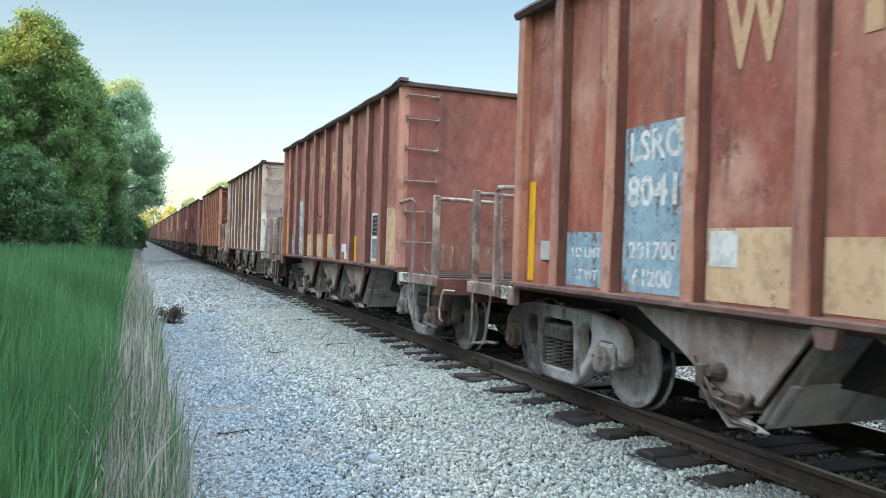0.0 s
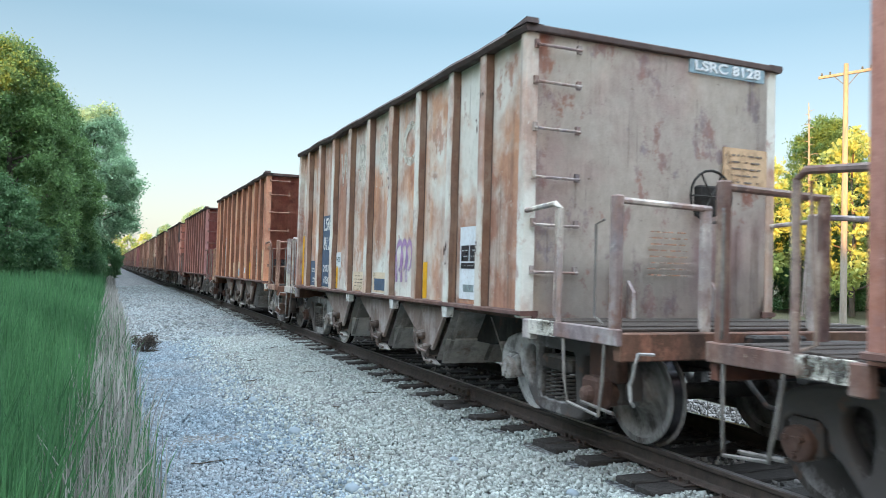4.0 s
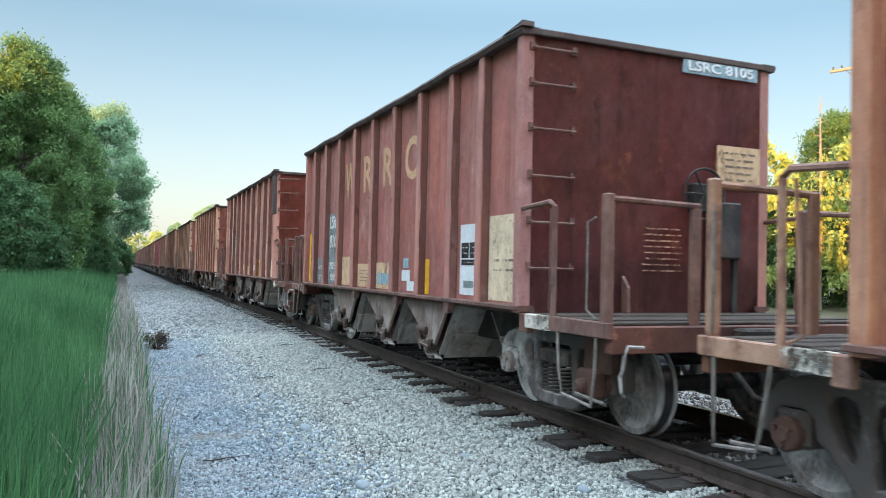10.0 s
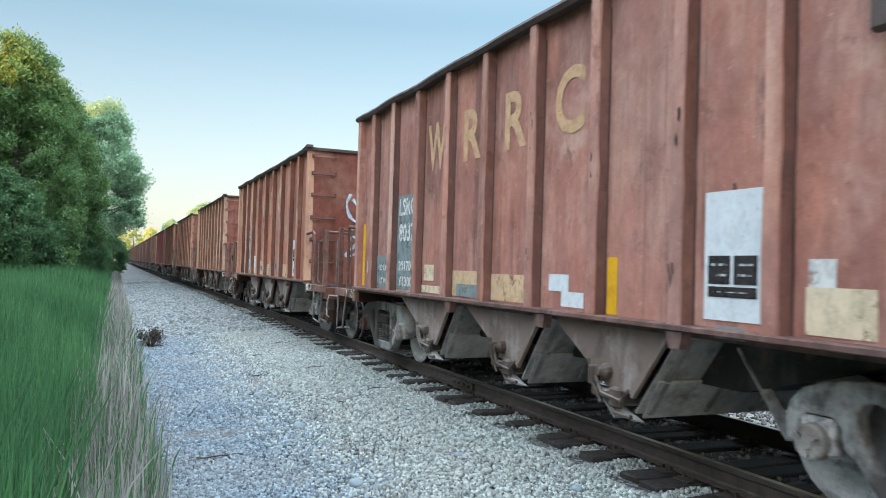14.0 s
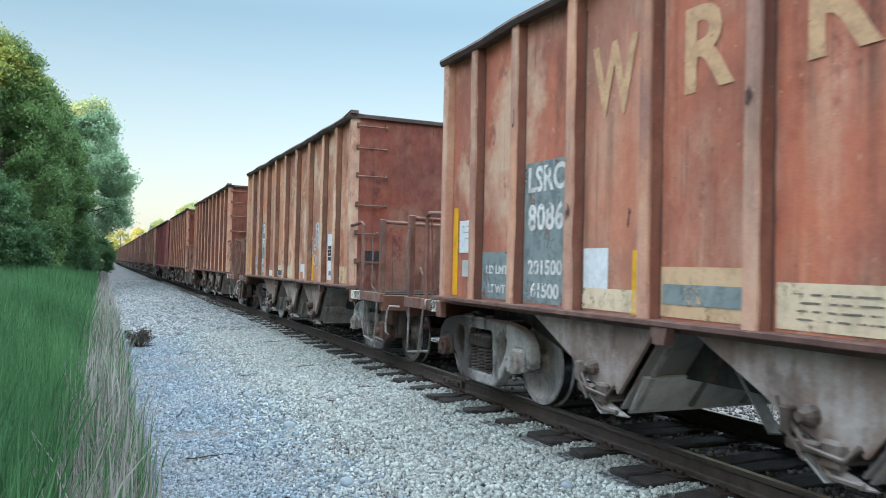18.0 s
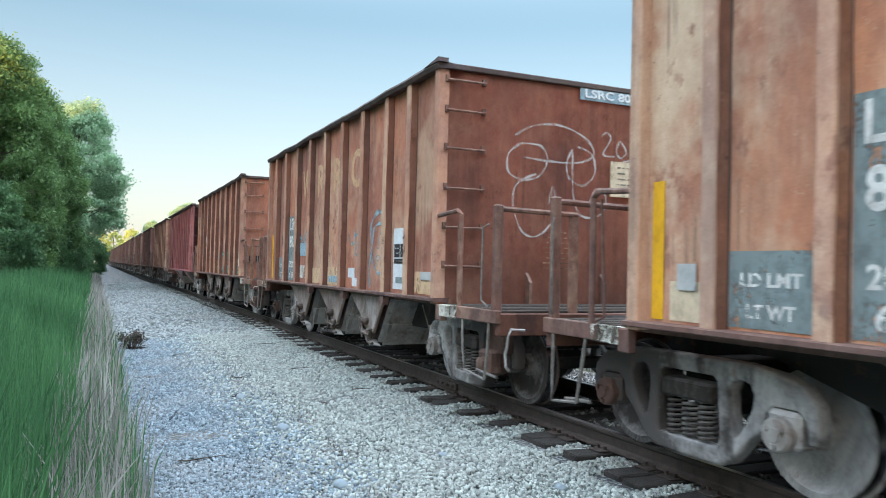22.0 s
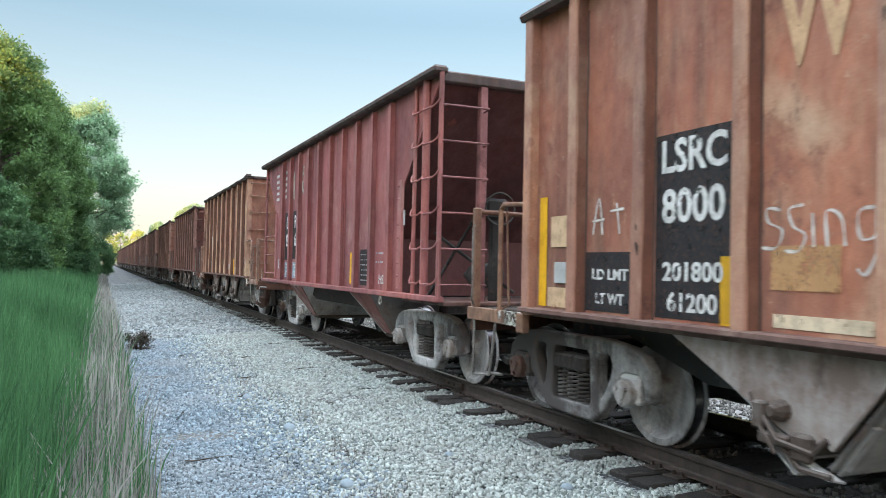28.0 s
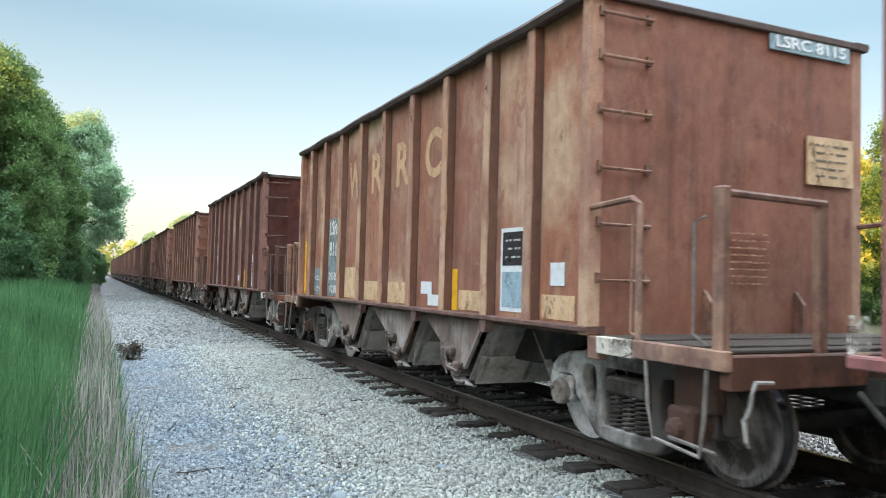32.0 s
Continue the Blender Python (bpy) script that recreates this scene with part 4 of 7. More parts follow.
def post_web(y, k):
    """A post's two flanks: rust stain and painted shade, ragged along their outer edge."""
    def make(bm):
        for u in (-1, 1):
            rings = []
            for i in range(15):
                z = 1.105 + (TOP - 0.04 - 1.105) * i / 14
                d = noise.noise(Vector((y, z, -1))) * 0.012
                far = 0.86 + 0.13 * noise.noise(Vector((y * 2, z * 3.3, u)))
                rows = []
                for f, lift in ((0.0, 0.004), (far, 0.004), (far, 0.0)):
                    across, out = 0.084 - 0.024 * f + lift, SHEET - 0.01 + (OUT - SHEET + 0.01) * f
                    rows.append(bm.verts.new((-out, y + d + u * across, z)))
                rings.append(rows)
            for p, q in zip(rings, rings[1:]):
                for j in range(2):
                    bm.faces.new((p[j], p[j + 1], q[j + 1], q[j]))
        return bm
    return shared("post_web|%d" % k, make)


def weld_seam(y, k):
    """Thin rusty beads where a post meets the sheets, added as its dark shade line."""
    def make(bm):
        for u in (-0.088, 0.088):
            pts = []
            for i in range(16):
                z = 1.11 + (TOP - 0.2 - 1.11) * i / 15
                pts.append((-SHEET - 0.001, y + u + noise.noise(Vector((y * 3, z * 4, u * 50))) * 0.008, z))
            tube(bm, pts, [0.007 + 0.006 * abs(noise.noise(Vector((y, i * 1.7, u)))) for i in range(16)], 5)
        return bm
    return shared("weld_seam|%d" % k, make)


def chord(side):
    """The dark rim along the top of a side, with knocks in it."""
    def make(bm):
        rings = []
        n = 28
        for i in range(n + 1):
            y = -0.05 + (LONG + 0.10) * i / n
            d = noise.noise(Vector((y * 1.1, side * 3, 1))) * 0.022
            e = noise.noise(Vector((y * 1.4, side * 5, 7))) * 0.022
            rings.append([bm.verts.new((side * (x + e), y, z + d)) for x, z in ((1.43, TOP - 0.04), (1.60, TOP - 0.055), (1.625, TOP - 0.01), (1.61, TOP + 0.022), (1.43, TOP + 0.022))])
        for p, q in zip(rings, rings[1:]):
            for i in range(5):
                bm.faces.new((p[i], p[(i + 1) % 5], q[(i + 1) % 5], q[i]))
        bm.faces.new(rings[0][::-1])
        bm.faces.new(rings[-1])
        return bm
    return shared("top_chord|%d" % side, make)


def end_wall(y, sign):
    def make(bm):
        nx, nz = 10, 10
        g = []
        for j in range(nz + 1):
            for i in range(nx + 1):
                u, v = i / nx, j / nz
                d = sign * abs(0.03 * noise.noise(Vector((u * 2.5, v * 2.5, sign * 4)))) * math.sin(math.pi * u) * math.sin(math.pi * v)
                g.append(bm.verts.new((-1.50 + 3.0 * u, y + d, 1.02 + (TOP - 1.04) * v)))
        for j in range(nz):
            for i in range(nx):
                a = j * (nx + 1) + i
                bm.faces.new((g[a], g[a + 1], g[a + nx + 2], g[a + nx + 1]))
        bmesh.ops.solidify(bm, geom=bm.faces[:], thickness=0.02)
        return bm
    return shared("end_wall|%d" % sign, make, True)


FRAME_HALF = ((0.0, 0.855), (0.55, 0.855), (0.84, 0.82), (1.02, 0.76), (1.12, 0.66), (1.145, 0.54), (1.13, 0.42), (1.07, 0.42), (1.045, 0.56), (0.98, 0.61), (0.80, 0.61), (0.735, 0.56),
              (0.715, 0.44), (0.62, 0.37), (0.49, 0.22), (0.42, 0.15), (0.33, 0.118), (0.0, 0.11))
FRAME_HOLE = ((0.445, 0.36), (0.415, 0.50), (0.41, 0.64), (0.44, 0.72), (0.52, 0.745), (0.60, 0.72), (0.635, 0.65), (0.62, 0.56), (0.57, 0.46), (0.52, 0.38), (0.48, 0.335))
FRAME_BAY = ((-0.30, 0.235), (0.30, 0.235), (0.325, 0.30), (0.30, 0.70), (0.26, 0.735), (-0.26, 0.735), (-0.30, 0.70), (-0.325, 0.30))


def side_frame(side, yc):
    """A cast frame with rounded edges, two oblong windows and the spring bay."""
    key = "side_frame|%d|%.1f" % (side, yc)
    if key not in MESH:
        cu = bpy.data.curves.new("side_frame", "CURVE")
        cu.dimensions, cu.fill_mode, cu.extrude, cu.bevel_depth, cu.bevel_resolution, cu.offset = "2D", "BOTH", 0.040, 0.030, 2, -0.026
        outer = [(u, z) for u, z in FRAME_HALF] + [(-u, z) for u, z in FRAME_HALF[-2:0:-1]]
        for loop in (outer, FRAME_HOLE, [(-u, z) for u, z in FRAME_HOLE], FRAME_BAY):
            sp = cu.splines.new("POLY")
            sp.points.add(len(loop) - 1)
            for p, (u, z) in zip(sp.points, loop):
                p.co = (u, z, 0, 1)
            sp.use_cyclic_u = True
        ob = bpy.data.objects.new("side_frame", cu)
        me = bpy.data.meshes.new_from_object(ob)
        bpy.data.objects.remove(ob)
        bpy.data.curves.remove(cu)
        me.name = "side_frame"
        me.transform(Matrix(((0, 0, 1, side * 1.03), (1, 0, 0, yc), (0, 1, 0, 0), (0, 0, 0, 1))))
        me.materials.clear()
        me.materials.append(None)
        me.polygons.foreach_set("use_smooth", [True] * len(me.polygons))
        me.set_sharp_from_angle(angle=radians(50))
        MESH[key] = me
    return MESH[key]


def coil(bm, x, y, z0, z1, r=0.066, turns=7.5, wire=0.0125):
    n = int(turns * 10)
    return tube(bm, [(x + math.cos(i * 0.628) * r, y + math.sin(i * 0.628) * r, z0 + (z1 - z0) * i / n) for i in range(n + 1)], wire, 5)


WHEEL_OUT = [(-0.845, 0.06), (-0.845, 0.10), (-0.78, 0.125), (-0.745, 0.20), (-0.752, 0.31), (-0.795, 0.365), (-0.812, 0.372), (-0.812, WHEEL - 0.006),
             (-0.800, WHEEL - 0.001), (-0.775, WHEEL - 0.003), (-0.70, WHEEL - 0.001), (-0.692, WHEEL + 0.026), (-0.678, WHEEL + 0.026), (-0.675, 0.37), (-0.715, 0.345), (-0.70, 0.2), (-0.69, 0.12), (-0.64, 0.10)]


def trucks(car, mats, full, centres=(0.10, LONG - 0.10)):
    """Two four-wheel trucks: cast frames, springs, bearings and turning wheelsets. Returns the wheelsets."""
    sets = []
    for yc in centres:
        for side in ((-1, 1) if full else (-1,)):
            f = put("side_frame", side_frame(side, yc), M["frame"], car, "dust-coated cast steel truck side frame")
            for k in range(3):
                y = yc + (k - 1) * 0.165
                put("spring", shared("spring|%d|%.2f|%d" % (side, yc, k), lambda bm: coil(bm, side * 1.03, y, 0.25, 0.53), True), M["gear"], f)
            put("bolster_end", shared("bolster_end|%d|%.1f" % (side, yc), lambda bm: box(bm, side * 0.9, side * 1.12, yc - 0.26, yc + 0.26, 0.53, 0.67, 0.02)), M["gear"], f)
            for u in (-0.89, 0.89):
                put("journal_box", shared("journal_box|%d|%.2f" % (side, yc + u), lambda bm: box(bm, side * 0.93, side * 1.12, yc + u - 0.13, yc + u + 0.13, 0.36, 0.60, 0.03)), M["frame"], f)

                def cap(bm):
                    s = side
                    lathe(bm, [(s * 1.08, 0.115), (s * 1.17, 0.115), (s * 1.185, 0.10), (s * 1.19, 0.05), (s * 1.20, 0.045)], "x", (0, yc + u, WHEEL + 0.02), 18)
                    for a in range(3):
                        lathe(bm, [(s * 1.18, 0.02), (s * 1.215, 0.02)], "x", (0, yc + u + math.cos(a * 2.094 + 0.5) * 0.07, WHEEL + 0.02 + math.sin(a * 2.094 + 0.5) * 0.07), 6)
                    return bm
                put("bearing_cap", shared("bearing_cap|%d|%.2f" % (side, yc + u), cap, True), M["pedestal" if abs(yc + u - 4.71) > 5 else "cap"], f, "round bearing end cap with bolts")
        put("bolster", shared("bolster|%.1f" % yc, lambda bm: box(bm, -0.95, 0.95, yc - 0.2, yc + 0.2, 0.5, 0.82, 0.03)), M["dark"], car)
        for u in (-0.36, 0.36):
            put("brake_beam", shared("brake_beam|%.2f" % (yc + u), lambda bm: box(bm, -0.75, 0.75, yc + u - 0.05, yc + u + 0.05, 0.30, 0.42, 0.015)), M["dark"], car)
    for k, y in enumerate((centres[0] - 0.89, centres[0] + 0.89, centres[1] - 0.89, centres[1] + 0.89)):
        w = put("wheelset", shared("axle", lambda bm: lathe(bm, [(-1.05, 0.05), (-0.7, 0.07), (0, 0.065), (0.7, 0.07), (1.05, 0.05)], "x", (0, 0, 0), 12), True), M["dark"], car)
        w.location = (0, y, WHEEL)
        for side in (-1, 1):
            # the outermost wheels take the colour that holds the platform's shadow
            put("wheel", shared("wheel|%d" % side, lambda bm: lathe(bm, [(-side * x, r) for x, r in WHEEL_OUT], "x", (0, 0, 0), 40), True), M["wheel_dark" if k in (0, 3) and centres[0] < 0.5 else "wheel"], w, "dusty steel railway wheel")
            put("tread", shared("tread|%d" % side, lambda bm: lathe(bm, [(side * 0.795, WHEEL - 0.02), (side * 0.795, WHEEL + 0.0015), (side * 0.70, WHEEL + 0.0025), (side * 0.70, WHEEL - 0.02)], "x", (0, 0, 0), 40, False), True), M["tread"], w, "polished running surface")
        sets.append(w)
    return sets


def prism_x(bm, side, outline):
    """An outline of (x, z) points run along the whole car."""
    ends = [[bm.verts.new((side * x, y, z)) for x, z in outline] for y in (-0.02, LONG + 0.02)]
    k = len(outline)
    bm.faces.new(ends[0])
    bm.faces.new(ends[1][::-1])
    for i in range(k):
        bm.faces.new((ends[0][i], ends[1][i], ends[1][(i + 1) % k], ends[0][(i + 1) % k]))
    return bm


def hopper_bottom(car, mats, full):
    put("center_sill", shared("center_sill", lambda bm: box(bm, -0.28, 0.28, -1.6, LONG + 1.6, 0.66, 1.0, 0.02)), M["dark"], car)
    put("hopper_floor", shared("hopper_floor", lambda bm: prism(bm, [(0.25, 1.06), (1.75, 0.62), (7.7, 0.62), (LONG - 0.25, 1.06)], -0.95, 0.95)), M["dark"], car)
    for s in ((-1, 1) if full else (-1,)):
        put("side_sill", shared("side_sill|%d" % s, lambda bm: prism_x(bm, s, [(1.40, 1.112), (1.585, 1.108), (1.602, 1.100), (1.602, 1.070), (1.585, 1.062), (1.46, 1.062), (1.46, 1.02), (1.44, 1.02), (1.40, 1.062)])), mats["ledge"], car, "worn edge sill with chipped paint")
    for k, (ya, yb) in enumerate(BAYS):
        put("slope_sheet", shared("slope_sheet|%d" % k, lambda bm: slab(bm, [(-1.42, ya, 1.03), (-1.42, yb + 0.62, 0.40), (1.42, yb + 0.62, 0.40), (1.42, ya, 1.03)], 0.02)), M["hopper"], car)
        put("slope_sheet", shared("slope_sheet|b%d" % k, lambda bm: slab(bm, [(-1.38, yb, 1.03), (-1.38, yb + 0.50, 0.38), (1.38, yb + 0.50, 0.38), (1.38, yb, 1.03)], 0.02)), M["hopper"], car)
        put("discharge_door", shared("discharge_door|%d" % k, lambda bm: slab(bm, [(-1.36, yb + 0.24, 0.64), (-1.30, yb + 0.50, 0.325), (1.30, yb + 0.50, 0.325), (1.36, yb + 0.24, 0.64)], -0.02)), M["chute"], car, "dusty sheet-metal discharge door")
        for j, x in enumerate((-1.30, -0.75, -0.2)):
            put("door_rib", shared("door_rib|%d%d" % (k, j), lambda bm: slab(bm, [(x, yb + 0.0, 0.98), (x, yb + 0.44, 0.36), (x + 0.05, yb + 0.44, 0.36), (x + 0.05, yb + 0.0, 0.98)], -0.06)), M["hopper"], car)
        put("door_beam", shared("door_beam|%d" % k, lambda bm: slab(bm, [(-0.95, yb - 0.10, 0.92), (-0.95, yb - 0.55, 0.36), (-0.88, yb - 0.60, 0.36), (-0.88, yb - 0.15, 0.92)], 0.03)), M["hopper"], car)
        for s in ((-1, 1) if full else (-1,)):
            put("gusset", shared("gusset|%d|%d" % (k, s), lambda bm: prism(bm, [(ya + 0.08, 1.05), (yb + 0.02, 1.05), (yb + 0.42, 0.54), (yb + 0.62, 0.49), (yb + 0.80, 0.56)], s * 1.43, s * 1.45)), M["gusset"], car, "triangular rusty side plate coated in stone dust")
            put("brace", shared("brace|%d|%d" % (k, s), lambda bm: slab(bm, [(s * 1.452, yb + 0.0, 1.05), (s * 1.452, yb + 0.42, 0.52), (s * 1.49, yb + 0.42, 0.52), (s * 1.49, yb + 0.0, 1.05)], 0.03 * s)), M["gusset"], car)
            yk = yb - 0.17
            put("jacking_pad", shared("jacking_pad|%d|%d" % (k, s), lambda bm: prism(bm, [(yk - 0.085, 1.06), (yk + 0.085, 1.06), (yk + 0.055, 0.94), (yk - 0.055, 0.94)], s * 1.50, s * 1.585)), mats["pad"], car)

            def latch(bm):
                lathe(bm, [(s * 1.45, 0.065), (s * 1.50, 0.06), (s * 1.53, 0.035), (s * 1.56, 0.03)], "x", (0, yb + 0.76, 0.66), 10)
                box(bm, s * 1.455, s * 1.53, yb + 0.66, yb + 0.88, 0.46, 0.53, 0.012)
                box(bm, s * 1.46, s * 1.54, yb + 0.84, yb + 0.92, 0.54, 0.70, 0.012)
                box(bm, s * 1.455, s * 1.52, yb + 0.52, yb + 0.66, 0.40, 0.56, 0.02)
                tube(bm, [(s * 1.50, yb + 0.9, 0.66), (s * 1.54, yb + 0.72, 0.50), (s * 1.52, yb + 0.50, 0.47), (s * 1.5, yb + 0.42, 0.56)], 0.016, 6)
                tube(bm, [(s * 1.49, yb + 0.78, 0.52), (s * 1.49, yb + 0.60, 0.36), (s * 1.49, yb + 0.40, 0.36)], 0.020, 6)
                tube(bm, [(s * 1.51, yb + 0.95, 0.74), (s * 1.53, yb + 0.86, 0.56), (s * 1.53, yb + 0.74, 0.42)], 0.013, 6)
                return bm
            put("door_latch", shared("door_latch|%d|%d" % (k, s), latch), M["latch"], car, "rusty hopper door latch")
            put("door_flap", shared("door_flap|a%d%d" % (k, s), lambda bm: slab(bm, [(s * 1.47, yb + 0.66, 0.42), (s * 1.47, yb + 0.44, 0.33), (s * 1.36, yb + 0.42, 0.31), (s * 1.36, yb + 0.64, 0.38)], 0.012)), M["chute"], car)
            put("door_flap", shared("door_flap|b%d%d" % (k, s), lambda bm: slab(bm, [(s * 1.44, yb + 0.86, 0.44), (s * 1.44, yb + 0.68, 0.30), (s * 1.30, yb + 0.66, 0.30), (s * 1.30, yb + 0.84, 0.44)], 0.012)), M["chute"], car)


def platform(car, mats, lead, full):
    """The open end platform with its planks, steps, posts and hand rails."""
    f = (lambda y: -y) if lead else (lambda y: LONG + 0.80 * y)     # distance outwards from the end wall
    tag = "L" if lead else "T"

    def bx(bm, x0, x1, a, b, z0, z1, bevel=0.0):
        return box(bm, x0, x1, min(f(a), f(b)), max(f(a), f(b)), z0, z1, bevel)
    put("end_sill", shared("end_sill|" + tag, lambda bm: bx(bm, -1.52, 1.52, 1.36, 1.46, 0.80, 1.02, 0.01)), mats["sill"], car)
    for k in range(7):
        a = 0.04 + 0.19 * k
        put("deck_board", shared("deck_board|%s%d" % (tag, k), lambda bm: bx(bm, -1.47, 1.47, a, a + 0.172, 1.02, 1.045 + 0.006 * (k % 3), 0.006)), M["wood"], car)
    for s in ((-1, 1) if full else (-1,)):
        put("side_channel", shared("side_channel|%s%d" % (tag, s), lambda bm: (bx(bm, s * 1.50, s * 1.56, 0.55, 1.46, 0.92, 1.05, 0.008), bx(bm, s * 1.48, s * 1.56, 0.0, 0.16, 0.86, 1.04, 0.01))[0]), mats["rail"], car)
        put("marker_plate", shared("marker_plate|%s%d" % (tag, s), lambda bm: bx(bm, s * 1.49, s * 1.575, 0.14, 0.56, 0.915, 1.045, 0.006)), M["white_worn"], car, "white-painted plate on the platform's side")

        def rails(bm):
            tube(bm, [(s * 1.54, f(-0.02), 2.05), (s * 1.54, f(0.52), 2.08), (s * 1.54, f(0.60), 2.03), (s * 1.54, f(0.60), 1.0)], 0.026, 8)
            return tube(bm, [(s * 1.52, f(0.5), 2.02), (s * 1.50, f(0.46), 1.1), (s * 1.52, f(0.58), 1.06)], 0.012, 6)
        put("hand_rail", shared("hand_rail|%s%d" % (tag, s), rails, True), mats["rail"], car)
        put("corner_post", shared("corner_post|%s%d" % (tag, s), lambda bm: bx(bm, s * 1.46, s * 1.54, 1.31, 1.40, 0.92, 2.09, 0.012)), mats["rail"], car)
        put("railing_post", shared("railing_post|%s%d" % (tag, s), lambda bm: bx(bm, s * 0.56, s * 0.66, 1.32, 1.38, 0.92, 2.05, 0.012)), mats["rail"], car)
        put("railing_bar", shared("railing_bar|%s%d" % (tag, s), lambda bm: tube(bm, [(s * 1.50, f(1.36), 2.05), (s * 0.58, f(1.36), 2.03)], 0.028, 8), True), mats["rail"], car)
        put("grab_iron", shared("grab_iron|%s%d" % (tag, s), lambda bm: tube(bm, [(s * 1.56, f(1.28), 1.90), (s * 1.60, f(1.22), 1.86), (s * 1.60, f(1.22), 1.14), (s * 1.56, f(1.28), 1.08)], 0.011, 6), True), M["bare"], car)
        put("step", shared("step|%s%d" % (tag, s), lambda bm: (tube(bm, [(s * 1.54, f(0.68), 0.95), (s * 1.56, f(0.74), 0.60), (s * 1.56, f(0.80), 0.40), (s * 1.56, f(1.24), 0.36), (s * 1.55, f(1.27), 0.60), (s * 1.54, f(1.28), 0.95)], 0.015, 6),
                                                                tube(bm, [(s * 1.42, f(0.80), 0.395), (s * 1.42, f(1.24), 0.37)], 0.016, 6))[0], True), M["bare"], car, "bent steel bar foot step")
        if lead:
            put("pedestal_box", shared("pedestal_box|%d" % s, lambda bm: (bx(bm, s * 1.17, s * 1.34, 0.66, 0.92, 0.34, 0.60, 0.03), bx(bm, s * 1.10, s * 1.22, 0.60, 1.02, 0.56, 0.98, 0.02), lathe(bm, [(s * 1.34, 0.08), (s * 1.39, 0.07), (s * 1.41, 0.03)], "x", (0, f(0.79), WHEEL + 0.02), 12))[0]), M["pedestal"], car, "rust-brown casting over the leading bearing")
            put("bent_lever", shared("bent_lever|%d" % s, lambda bm: tube(bm, [(s * 1.32, f(1.60), 0.87), (s * 1.48, f(1.62), 0.88), (s * 1.51, f(1.62), 0.80), (s * 1.51, f(1.60), 0.70), (s * 1.50, f(1.55), 0.64), (s * 1.50, f(1.57), 0.52), (s * 1.45, f(1.54), 0.48)], 0.014, 6), True), M["lever"], car, "bent bare-metal uncoupling lever")
    put("coupler", shared("coupler|" + tag, lambda bm: (bx(bm, -0.1, 0.1, 1.4, 1.72, 0.70, 0.92, 0.02), bx(bm, -0.17, 0.10, 1.66, 1.80, 0.66, 0.94, 0.03))[0]), M["gear"], car)
    put("air_hose", shared("air_hose|" + tag, lambda bm: tube(bm, [(-0.35, f(1.45), 0.75), (-0.36, f(1.6), 0.62), (-0.3, f(1.72), 0.46), (-0.2, f(1.8), 0.42)], 0.024, 8), True), M["dark"], car)


TEXTS = {}


def text_mesh(body, height):
    """Letters of the built-in font as a thin mesh, centred, cap height given."""
    key = (body, round(height, 3))
    if key not in TEXTS:
        cu = bpy.data.curves.new("letters", "FONT")
        cu.body, cu.align_x, cu.align_y, cu.size, cu.extrude, cu.offset = body, "CENTER", "CENTER", height * 1.38, 0.0006, height * 0.034
        cu.resolution_u = 3
        ob = bpy.data.objects.new("letters", cu)
        me = bpy.data.meshes.new_from_object(ob)
        bpy.data.objects.remove(ob)
        bpy.data.curves.remove(cu)
        me.name = "letters"
        me.materials.clear()
        me.materials.append(None)
        TEXTS[key] = me
    return TEXTS[key]


SIDE_FACE = Matrix(((0, 0, -1, 0), (-1, 0, 0, 0), (0, 1, 0, 0), (0, 0, 0, 1)))      # text on the side towards the camera
END_FACE = Matrix(((1, 0, 0, 0), (0, 0, -1, 0), (0, 1, 0, 0), (0, 0, 0, 1)))        # text on the leading end wall
FACE = -(SHEET + 0.0025)


